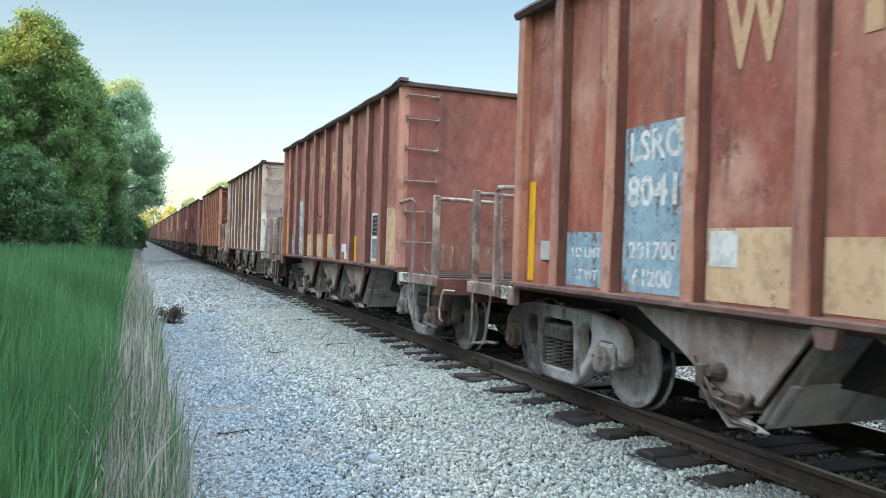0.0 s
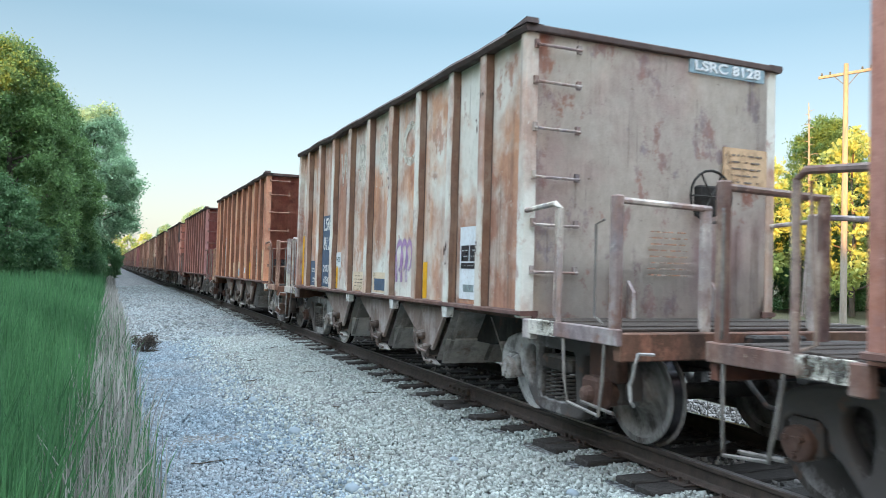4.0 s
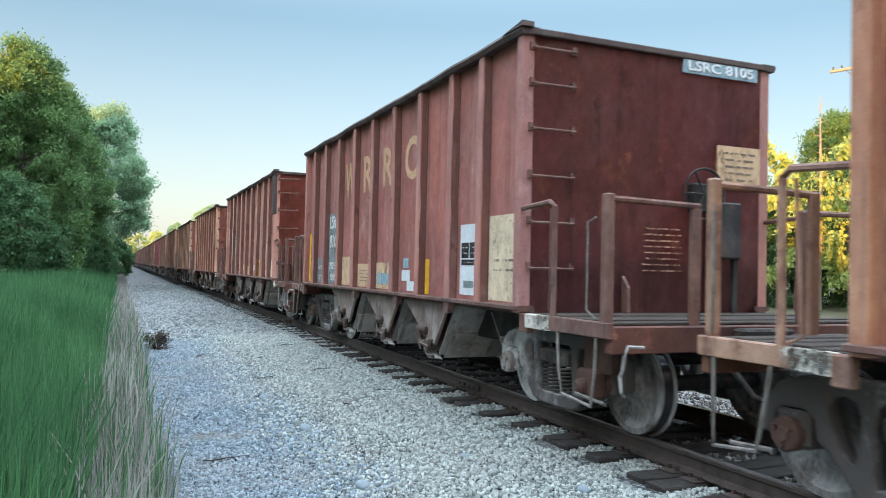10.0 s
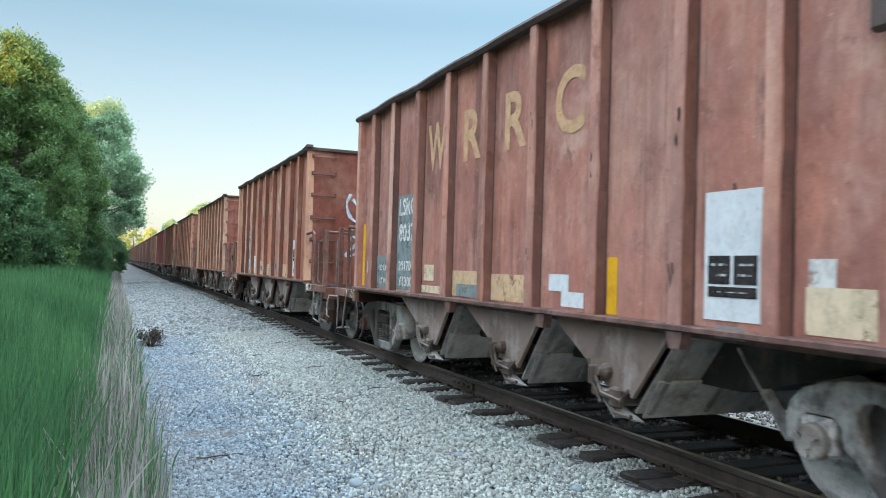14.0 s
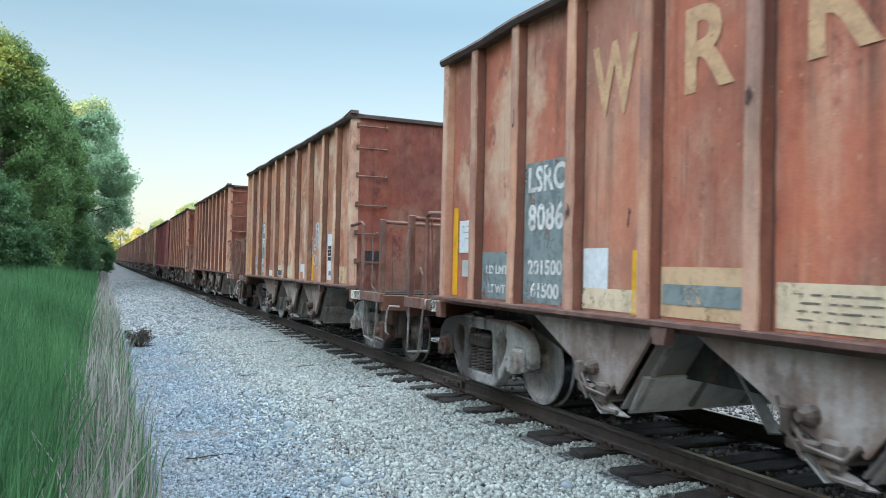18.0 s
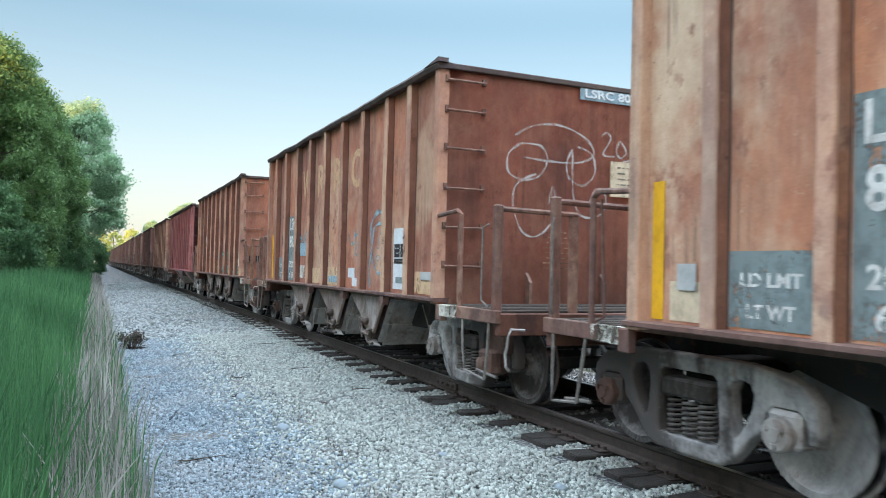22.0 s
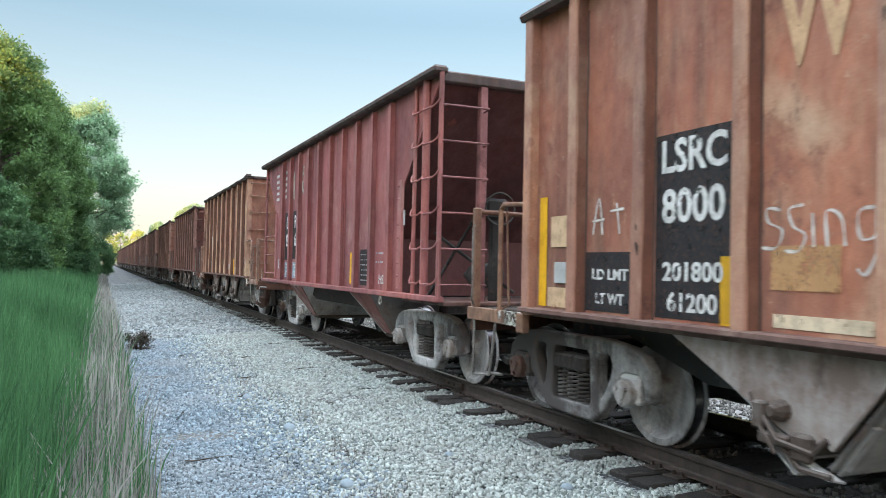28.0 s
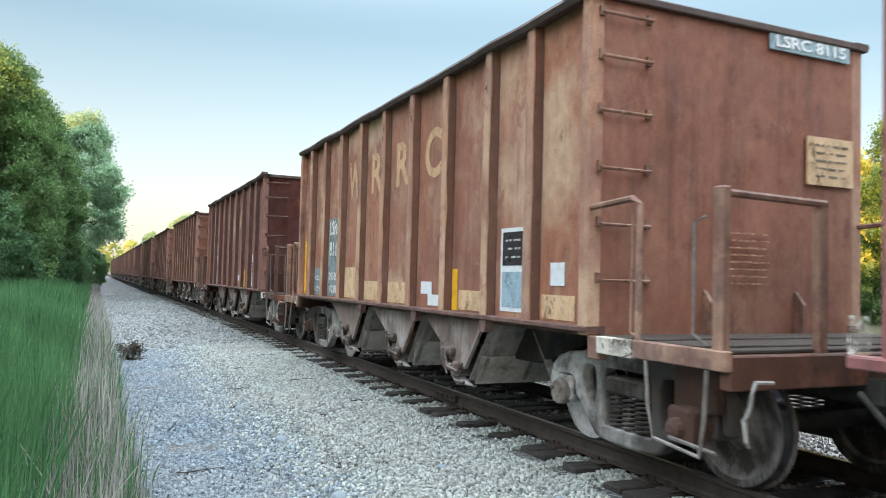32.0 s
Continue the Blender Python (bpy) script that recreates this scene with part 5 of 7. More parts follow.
class Marks:
    """Painted and fixed signs on one car."""

    def __init__(self, car, face=FACE):
        self.car, self.face, self.layer = car, face, 0

    def patch(self, y0, y1, z0, z1, mat, name="paint_patch", label="", lift=0.0, end=False):
        if end:
            bm = box(bmesh.new(), y0, y1, -0.034 - lift, -0.015, z0, z1)
        else:
            bm = box(bmesh.new(), self.face - lift - 0.003, self.face - lift, y0, y1, z0, z1)
        return part(name, bm, M[mat], self.car, label)

    def words(self, body, y, z, height, mat, width=None, lift=0.0045, end=False, name="lettering"):
        me = text_mesh(body, height)
        ob = put(name, me, M[mat], self.car)
        wide = max(v.co.x for v in me.vertices) - min(v.co.x for v in me.vertices)
        k = width / wide if width else 1
        if end:
            ob.matrix_basis = Matrix.Translation((y, -0.034 - lift, z)) @ END_FACE @ Matrix.Diagonal((k, 1, 14, 1))
        else:
            ob.matrix_basis = Matrix.Translation((self.face - lift, y, z)) @ SIDE_FACE @ Matrix.Diagonal((k, 1, 1, 1))
        return ob

    def bars(self, y0, y1, z0, z1, rows, mat, lift=0.006, end=False):
        """Writing too small to read: rows of plain dashes."""
        bm = bmesh.new()
        step = (z1 - z0) / rows
        r = random.Random(int(y0 * 100) + rows)
        for i in range(rows):
            u = y0 + r.uniform(0, 0.1) * (y1 - y0)
            while u < y1 - 0.03:
                w = min(r.uniform(0.04, 0.16), y1 - u)
                za, zb = z0 + step * (i + 0.38), z0 + step * (i + 0.62)
                if end:
                    box(bm, u, u + w, -0.038 - lift, -0.022, za, zb)
                else:
                    box(bm, self.face - lift - 0.001, self.face - lift, u, u + w, za, zb)
                u += w + r.uniform(0.02, 0.06)
        return tagged(part("small_print", bm, M[mat], self.car), kind="stuff")

    def scars(self, seed, count=7):
        """Dark scrapes down to the steel on posts and sheets."""
        r = random.Random(seed)
        for i in range(count):
            on_post = r.random() < 0.7
            y = (r.choice(POSTS) + r.uniform(-0.04, 0.04)) if on_post else r.uniform(0.4, LONG - 0.4)
            z, x = r.uniform(1.3, 3.5), -(OUT + 0.010) if on_post else self.face
            bm = bmesh.new()
            for k in range(r.randint(2, 4)):
                u, v, a, b = y + r.uniform(-0.03, 0.03), z + r.uniform(-0.12, 0.12), r.uniform(0.006, 0.018), r.uniform(0.015, 0.06)
                ring = [bm.verts.new((x - 0.001 * k, u + math.cos(j * math.tau / 9) * a * r.uniform(0.5, 1.3), v + math.sin(j * math.tau / 9) * b * r.uniform(0.5, 1.3))) for j in range(9)]
                bm.faces.new(ring)
            bmesh.ops.solidify(bm, geom=bm.faces[:], thickness=0.002)
            part("scrape_mark", bm, M["seam"], self.car)

    def stroke(self, pts, mat, r=0.02, name="graffiti", end=False):
        """A sprayed line through (along, up) points: along the side, or across the end wall."""
        p = smooth_line(pts)
        verts, faces, across = [], [], []
        self.layer = (self.layer + 1) % 12
        rise = 0.001 + 0.0006 * self.layer
        for i, (a, b) in enumerate(p):
            c, d = p[min(i + 1, len(p) - 1)], p[max(i - 1, 0)]
            t = Vector((c[0] - d[0], c[1] - d[1])).normalized()
            w = 1.45 * r * (0.85 + 0.3 * math.sin(i * 0.9))
            for k, u in enumerate((-1.0, -0.34, 0.34, 1.0)):
                y, z = a - t.y * w * u, b + t.x * w * u
                verts.append((y, -0.0245 - rise, z) if end else (self.face - rise, y, z))
        for i in range(len(p) - 1):
            for k in range(3):
                q = i * 4 + k
                faces.append((q, q + 1, q + 5, q + 4))
                across += [k / 3, (k + 1) / 3, (k + 1) / 3, k / 3]
        me = pieces(name, verts, faces, None)
        uv = me.uv_layers.new(name="across")
        for i, u in enumerate(across):
            uv.data[i].uv = (u, 0.5)
        return put(name, me, SPRAY[mat] if mat in SPRAY else M[mat], self.car)


def smooth_line(pts, n=5):
    if len(pts) < 3:
        return pts
    out = []
    for i in range(len(pts) - 1):
        p0, p1, p2, p3 = pts[max(i - 1, 0)], pts[i], pts[i + 1], pts[min(i + 2, len(pts) - 1)]
        for k in range(n):
            t = k / n
            out.append(tuple(0.5 * (2 * b + (c - a) * t + (2 * a - 5 * b + 4 * c - d) * t * t + (3 * b - a - 3 * c + d) * t ** 3) for a, b, c, d in zip(p0, p1, p2, p3)))
    return out + [pts[-1]]


def hopper_car(off, mats, label, full=True):
    """An open hopper car with end platforms; its leading end wall stands at off."""
    car = tagged(new("hopper_car"), label, "hopper car", "cars of the train")
    car.location = (TRACK, off, RAIL)
    edges = (0.06, *POSTS, LONG - 0.06)
    for s in (-1, 1):
        if s == 1 and not full:
            put("side_wall", shared("side_wall", lambda bm: box(bm, 1.48, 1.56, 0, LONG, 1.04, TOP)), mats["body"], car)
            continue
        for k in range(10):
            put("side_panel", side_panel(edges[k], edges[k + 1], s, k), mats["body"], car)
        for k, y in enumerate(POSTS):
            put("side_post", side_post(y, s, k), mats["post"], car)
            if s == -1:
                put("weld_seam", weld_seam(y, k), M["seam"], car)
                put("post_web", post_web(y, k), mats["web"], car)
        for k, y in enumerate((0.055, LONG - 0.055)):
            put("corner_stake", shared("corner_stake|%d%d" % (s, k), lambda bm: box(bm, s * 1.44, s * OUT, y - 0.06, y + 0.06, 1.04, TOP - 0.03, 0.012)), mats["post"], car)
    for s in (-1, 1):
        put("top_chord", chord(s), mats["top"], car, "dark battered top rim")
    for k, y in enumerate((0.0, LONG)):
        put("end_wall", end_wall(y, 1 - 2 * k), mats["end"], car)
        put("end_rim", shared("end_rim|%d" % k, lambda bm: box(bm, -1.5, 1.5, y - 0.05, y + 0.05, TOP - 0.05, TOP + 0.02, 0.01)), mats["top"], car)
    put("corner_tip", shared("corner_tip", lambda bm: prism(bm, [(-0.09, TOP + 0.01), (0.34, TOP + 0.018), (0.05, TOP + 0.045), (-0.08, TOP + 0.062)], -1.632, -1.50)), mats["top"], car, "bent-up corner of the rim")
    for z in (1.475, 1.92, 2.37, 2.83, 3.27, 3.62):
        put("rung", shared("rung|%.2f" % z, lambda bm: (tube(bm, [(-1.48, 0, z + 0.02), (-1.48, -0.06, z), (-1.0, -0.06, z), (-1.0, 0, z + 0.02)], 0.014, 6), box(bm, -1.50, -1.455, -0.03, 0.0, z - 0.02, z + 0.06), box(bm, -1.025, -0.98, -0.03, 0.0, z - 0.02, z + 0.06))[0]), mats["rail"], car)
    for x in (-0.36, 0.72):
        put("end_fin", shared("end_fin|%.2f" % x, lambda bm: prism(bm, [(0.0, 1.04), (-0.10, 1.04), (-0.10, 1.30), (0.0, 1.42)], x - 0.02, x + 0.02)), mats["rail"], car)
    put("slope_floor", shared("slope_floor", lambda bm: slab(bm, [(-1.45, 0.05, 1.6), (-1.45, LONG - 0.05, 1.6), (1.45, LONG - 0.05, 1.6), (1.45, 0.05, 1.6)], -0.03)), M["hopper"], car)
    hopper_bottom(car, mats, full)
    platform(car, mats, True, full)
    platform(car, mats, False, full)
    return car, trucks(car, mats, full)


def paints(name, paint, post, fade=None, end=None, rail=None, rust=(0.36, 0.13, 0.07), wear=0.4, fading=0.35, seed=0.0):
    post = tuple(0.58 * a + 0.42 * b for a, b in zip(post, paint))
    fade = fade or tuple(min(0.75, 1.25 * a + 0.05) for a in post)
    return {"body": rusty(name + "_side", paint, fade, rust, wear, fading, seed),
            "post": rusty(name + "_posts", post, fade, rust, wear, fading, seed + 1),
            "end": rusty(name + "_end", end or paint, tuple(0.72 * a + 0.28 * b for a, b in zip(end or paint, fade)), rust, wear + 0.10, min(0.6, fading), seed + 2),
            "sill": rusty(name + "_sill", tuple(0.17 * a for a in paint), tuple(0.42 * a for a in paint), rust, wear + 0.15, fading * 0.6, seed + 3),
            # flanks far darker than the paint: rust and side shade in the colour
            "web": rusty(name + "_side_shade", tuple(0.42 * a for a in paint), tuple(0.55 * a for a in post), tuple(0.5 * a for a in rust), wear, fading * 0.5, seed + 5),
            "ledge": M["ledge"],
            "rail": rusty(name + "_rails", tuple(0.40 * a for a in (rail or tuple(0.75 * b for b in post))), tuple(0.7 * a for a in (rail or fade)), tuple(0.5 * a for a in rust), wear + 0.35, fading * 0.7, seed + 4),
            "pad": M["ledge"],
            "top": M["rim"]}


M["ledge"] = rusty("worn_ledge", (0.125, 0.062, 0.050), (0.27, 0.17, 0.135), (0.16, 0.070, 0.046), 0.5, 0.22, 41)
# dark rust for scrapes and for the shade lines drawn beside the posts
M["seam"] = rusty("rust_shade_line_and_scrape", (0.055, 0.03, 0.024), (0.16, 0.09, 0.065), (0.10, 0.045, 0.03), 0.5, 0.2, 42)
M["rim"] = rusty("battered_rim", (0.06, 0.04, 0.038), (0.13, 0.10, 0.09), (0.12, 0.06, 0.04), 0.3, 0.2, 40)
WHEELSETS, CARS = [], []


def add_car(off, mats, label, full=True):
    car, sets = hopper_car(off, mats, label, full)
    CARS.append((car, off))
    WHEELSETS.extend(sets)
    return Marks(car)


# ---- the odd car: a ribbed hopper with sloping ends ----
RIBS = [1.46 + 0.753 * k for k in range(10)]


def ribbed_car(off, mats, label):
    car = tagged(new("ribbed_hopper_car"), label, "hopper car", "cars of the train")
    car.location = (TRACK, off, RAIL)
    top, ends = 3.74, (0.0, 10.15)
    edges = [1.10, *RIBS, 9.05]
    for s in (-1, 1):
        for k in range(len(edges) - 1):
            a, b = edges[k], edges[k + 1]
            shape = [(a, 1.06), (b, 1.06), (b, top), (a, top)]
            if k == 0:
                shape = [(a, 1.06), (b, 1.06), (b, top), (-0.06, top), (-0.06, 3.66), (a - 0.02, 2.50)]
            elif k == len(edges) - 2:
                shape = [(a, 1.06), (b, 1.06), (b + 0.02, 2.50), (10.2, 3.66), (10.2, top), (a, top)]
            put("side_sheet", shared("side_sheet|%d%d" % (k, s), lambda bm: prism(bm, shape, s * 1.48, s * 1.50)), mats["body"], car)
        for k, y in enumerate(RIBS):
            put("rib", shared("rib|%d%d" % (k, s), lambda bm: prism(bm, [(y - 0.02, 1.12), (y + 0.02, 1.12), (y + 0.02, top - 0.05), (y - 0.02, top - 0.05)], s * 1.50, s * 1.575)), mats["post"], car)
            put("rib_flange", shared("rib_flange|%d%d" % (k, s), lambda bm: box(bm, s * 1.565, s * 1.585, y - 0.055, y + 0.055, 1.12, top - 0.10, 0.006)), mats["post"], car)
        for y in (1.06, 8.95):
            put("edge_angle", shared("edge_angle|%d%.2f" % (s, y), lambda bm: box(bm, s * 1.49, s * 1.53, y, y + 0.14, 1.06, 2.6)), mats["post"], car)
        put("top_rim", shared("top_rim|%d" % s, lambda bm: box(bm, s * 1.44, s * 1.64, -0.2, 10.38, top - 0.01, top + 0.09, 0.03)), mats["top"], car, "rounded dark top rim")
        put("side_sill", shared("long_sill|%d" % s, lambda bm: box(bm, s * 1.46, s * 1.585, -0.22, 10.30, 1.045, 1.115, 0.010)), mats["post"], car)
        for y, w in ((-0.2, 0.030), (0.24, 0.050), (0.60, 0.026), (10.10, 0.030)):
            put("end_pole", shared("end_pole|%d%.1f" % (s, y), lambda bm: tube(bm, [(s * 1.53, y, 1.08), (s * 1.53, y, 2.4), (s * 1.53, y, top)], w, 10), True), mats["post"], car)
        for k in range(6):
            z = 1.25 + 0.42 * k
            for y0, y1 in ((-0.20, 0.24), (0.24, 0.60)):
                put("rung", shared("side_rung|%d%d%.1f" % (s, k, y0), lambda bm: tube(bm, [(s * 1.55, y0 - 0.02, z + 0.09), (s * 1.58, y0 + 0.01, z + 0.03), (s * 1.60, y0 + 0.07, z), (s * 1.60, y1 - 0.07, z), (s * 1.58, y1 - 0.01, z + 0.03), (s * 1.55, y1 + 0.02, z + 0.09)], 0.012, 6), True), mats["post"], car)
            if k < 3:
                put("rung", shared("tail_rung|%d%d" % (s, k), lambda bm: tube(bm, [(s * 1.53, 9.06, z), (s * 1.56, 9.2, z), (s * 1.56, 10.0, z), (s * 1.54, 10.06, z)], 0.014, 6)), mats["post"], car)
    put("brake_cylinder", shared("brake_cylinder", lambda bm: lathe(bm, [(0.12, 0.10), (0.16, 0.16), (0.62, 0.16), (0.66, 0.08), (0.92, 0.05)], "y", (-0.62, 0, 1.36), 18), True), M["dark"], car, "dark brake cylinder on the end deck")
    put("brake_reservoir", shared("brake_reservoir", lambda bm: lathe(bm, [(-0.30, 0.06), (-0.26, 0.17), (0.42, 0.17), (0.46, 0.06)], "x", (0.45, 0.55, 1.30), 18), True), M["dark"], car, "round dark air tank on the end deck")
    put("brake_stand", shared("brake_stand", lambda bm: (box(bm, -0.72, -0.60, 0.02, 0.12, 1.05, 2.25, 0.015), box(bm, -0.82, -0.50, -0.02, 0.16, 2.05, 2.32, 0.04), tube(bm, [(-0.66 + math.cos(i * math.tau / 18) * 0.20, -0.07, 2.18 + math.sin(i * math.tau / 18) * 0.20) for i in range(19)], 0.014, 6))[0]), M["dark"], car, "dark hand brake stand with its wheel")
    for p, q in (((-1.35, 0.5, 1.1), (-0.5, 0.85, 2.2)), ((-0.3, 0.2, 1.15), (-1.2, 0.7, 1.9)), ((-1.4, 0.75, 1.75), (1.3, 0.75, 1.75))):
        put("brake_rod", shared("brake_rod|%.1f" % p[0], lambda bm: tube(bm, [p, q], 0.022, 6), True), M["dark"], car)
    for a, b, n in ((1.12, -0.02, "L"), (9.03, 10.17, "T")):
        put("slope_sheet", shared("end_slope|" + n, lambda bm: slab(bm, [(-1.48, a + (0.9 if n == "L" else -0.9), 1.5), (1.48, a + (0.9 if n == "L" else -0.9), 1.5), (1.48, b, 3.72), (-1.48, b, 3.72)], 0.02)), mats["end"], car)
        put("end_rim", shared("long_end_rim|" + n, lambda bm: box(bm, -1.5, 1.5, b - 0.07, b + 0.07, 3.66, 3.80, 0.02)), mats["top"], car)
        put("end_deck", shared("end_deck|" + n, lambda bm: box(bm, -1.46, 1.46, min(a, b - (0.2 if n == "L" else -0.2)), max(a, b + (0.1 if n == "T" else 0)), 1.0, 1.05, 0.01)), M["ledge"], car)
        for x in (-0.9, 0.9):
            put("end_post", shared("slope_post|%s%.1f" % (n, x), lambda bm: box(bm, x - 0.05, x + 0.05, b - 0.05, b + 0.05, 1.05, 3.68, 0.01)), mats["rail"], car)
        bulk = a + (0.02 if n == "L" else -0.02)
        put("bulkhead", shared("bulkhead|" + n, lambda bm: box(bm, -1.47, 1.47, bulk - 0.015 + (0.55 if n == "L" else -0.55), bulk + 0.015 + (0.55 if n == "L" else -0.55), 1.05, 2.2)), mats["end"], car)
        put("coupler", shared("long_coupler|" + n, lambda bm: box(bm, -0.12, 0.12, min(b, b + (-0.45 if n == "L" else 0.45)), max(b, b + (-0.45 if n == "L" else 0.45)), 0.68, 0.92, 0.03)), M["gear"], car)
    for k in range(6):
        z = 1.25 + 0.42 * k
        put("rung", shared("end_rung|%d" % k, lambda bm: tube(bm, [(-1.52, -0.24, z), (-1.48, -0.27, z), (-0.94, -0.27, z), (-0.90, -0.06, z)], 0.013, 6)), mats["rail"], car)
    put("center_sill", shared("long_center_sill", lambda bm: box(bm, -0.3, 0.3, -0.3, 10.4, 0.62, 1.0, 0.02)), M["dark"], car)
    for n, (a, b, c, d) in (("L", (3.45, 2.45, 2.70, 3.00)), ("T", (6.70, 7.70, 7.45, 7.15))):
        for s in (-1, 1):
            put("hopper_cheek", shared("hopper_cheek|%s%d" % (n, s), lambda bm: slab(bm, [(s * 1.46, a, 1.03), (s * 1.46, b, 1.03), (s * 1.02, c, 0.42), (s * 1.02, d, 0.42)], 0.02)), M["cheek"], car, "rusty hopper side plate coated in dust")
        put("hopper_slope", shared("hopper_slope|" + n, lambda bm: slab(bm, [(-1.46, a, 1.03), (1.46, a, 1.03), (1.0, d, 0.40), (-1.0, d, 0.40)], 0.02)), M["chute"], car)
        put("hopper_slope", shared("hopper_slope_b|" + n, lambda bm: slab(bm, [(-1.46, b, 1.03), (1.46, b, 1.03), (1.0, c, 0.40), (-1.0, c, 0.40)], 0.02)), M["hopper"], car)
        put("discharge_gate", shared("discharge_gate|" + n, lambda bm: box(bm, -1.0, 1.0, min(c, d) - 0.03, max(c, d) + 0.03, 0.36, 0.43, 0.02)), M["latch"], car)
    put("hopper_floor", shared("long_hopper_floor", lambda bm: prism(bm, [(2.4, 1.05), (3.6, 0.78), (6.5, 0.78), (7.7, 1.05)], -1.2, 1.2)), M["dark"], car)
    for u in np.arange(1.16, 2.6, 0.17):
        put("rivet", shared("rivet|%.2f" % u, lambda bm: lathe(bm, [(-1.525, 0.022), (-1.54, 0.018), (-1.545, 0.008)], "x", (0, 9.0, u), 8)), mats["post"], car)
        put("rivet", shared("rivet_b|%.2f" % u, lambda bm: lathe(bm, [(-1.525, 0.022), (-1.54, 0.018), (-1.545, 0.008)], "x", (0, 1.15, u), 8)), mats["post"], car)
    sets = trucks(car, mats, True, (1.20, 8.98))
    CARS.append((car, off))
    WHEELSETS.extend(sets)
    return Marks(car, -1.5025)


# ---- the cars, one by one ----
def fleet_marks(m, number, load, light, plate="blue", letters="tan", ink="white", rise=2.92):
    """The painted lettering that these cars share."""
    m.patch(9.13, 9.25, 1.13, 2.10, "yellow", "reflector", "yellow reflective stripe")
    m.patch(8.80, 8.98, 1.34, 1.52, "plate", "tag_plate", "small metal tag", 0.012)
    m.patch(7.89, 8.52, 1.13, 1.60, plate)
    m.words("LD LMT", 8.20, 1.42, 0.085, ink, 0.46)
    m.words("LT WT", 8.20, 1.23, 0.085, ink, 0.36)
    m.patch(6.91, 7.66, 1.13, 2.42, plate)
    m.words("LSRC", 7.29, 2.25, 0.23, ink, 0.62)
    m.words(number, 7.29, 1.90, 0.235, ink, 0.60)
    m.words(load, 7.29, 1.45, 0.13, ink, 0.58)
    m.words(light, 7.29, 1.24, 0.13, ink, 0.48)
    m.scars(int(number), 9)
    if letters:
        for c, y, w in zip("WRRC", (6.31, 5.32, 4.31, 3.29), (0.58, 0.46, 0.46, 0.48)):
            m.words(c, y, rise, 0.58, letters, w, 0.001)


def placard(m, black="black", y0=1.07, y1=1.57, z0=1.16, z1=1.96, drop=0.0):
    """A white safety placard with two dark boxes and small print."""
    m.patch(y0, y1, z0, z1, "sticker", "placard", "white placard with dark boxes")
    h, w = z1 - z0, y1 - y0
    for a in (0.08, 0.53):
        m.patch(y0 + w * a, y0 + w * (a + 0.39), z0 + h * (0.52 - drop), z0 + h * (0.74 - drop), black, "placard_box", "", 0.004)
        m.bars(y0 + w * (a + 0.06), y0 + w * (a + 0.33), z0 + h * (0.55 - drop), z0 + h * (0.71 - drop), 2, "print_pale", 0.008)
    m.patch(y0 + w * 0.08, y0 + w * 0.92, z0 + h * (0.42 - drop), z0 + h * (0.5 - drop), black, "placard_box", "", 0.004)
    m.bars(y0 + w * 0.2, y0 + w * 0.8, z0 + h * (0.44 - drop), z0 + h * (0.48 - drop), 1, "print_pale", 0.008)
    m.patch(y0 + w * 0.26, y0 + w * 0.78, z0 + h * (0.10 - drop), z0 + h * (0.2 - drop), "grey", "placard_box", "", 0.004)


def white_step(m, y0=3.00, y1=3.56):
    """A white stepped patch, painted over something older."""
    w = y1 - y0
    m.patch(y0 + w * 0.42, y1, 1.27, 1.42, "sticker", "white_patch")
    m.patch(y0, y0 + w * 0.62, 1.14, 1.27, "sticker", "white_patch")


def stripe(m, y=2.60, z0=1.12, z1=1.57):
    m.patch(y - 0.065, y + 0.065, z0, z1, "yellow", "reflector", "yellow reflective stripe")


def front_stripe(m):
    m.patch(0.13, 0.23, 1.12, 2.08, "yellow", "reflector", "yellow reflective stripe")


def end_signs(m, number, board="cream", vents=False):
    m.patch(0.34, 1.37, 3.60, 3.755, "paleblue", "number_plate", "faded grey-blue painted strip", 0.0, True)
    m.words("LSRC " + number, 0.85, 3.675, 0.105, "sticker", 0.9, 0.004, True)
    m.patch(0.82, 1.42, 2.41, 2.86, board, "notice_board", "faded notice panel", 0.004, True)
    m.bars(0.90, 1.34, 2.46, 2.82, 5, "print", 0.009, True)
    m.bars(-0.15, 0.35, 1.45, 1.95, 8, "faint", 0.0, True)
    for x in (-1.34, -1.16) if vents else ():
        m.patch(x, x + 0.13, 1.50, 1.66, "black", "vent_plate", "small dark plate", 0.0, True)


def brake_wheel(m, x=0.54, z=2.30):
    bm = bmesh.new()
    ring = [(x + math.cos(i * math.tau / 20) * 0.27, -0.16, z + math.sin(i * math.tau / 20) * 0.27) for i in range(21)]
    tube(bm, ring, 0.014, 6)
    wheel = part("brake_wheel", bm, M["dark"], m.car, "round iron brake wheel", True)
    for k in range(3):
        a = k * math.pi / 3
        d = Vector((math.cos(a) * 0.27, 0, math.sin(a) * 0.27))
        c = Vector((x, -0.16, z))
        part("spoke", tube(bmesh.new(), [c - d, c + d], 0.010, 6), M["dark"], wheel)
    part("gear_box", box(bmesh.new(), x - 0.12, x + 0.12, -0.13, -0.02, z - 0.2, z + 0.12, 0.02), M["dark"], m.car)


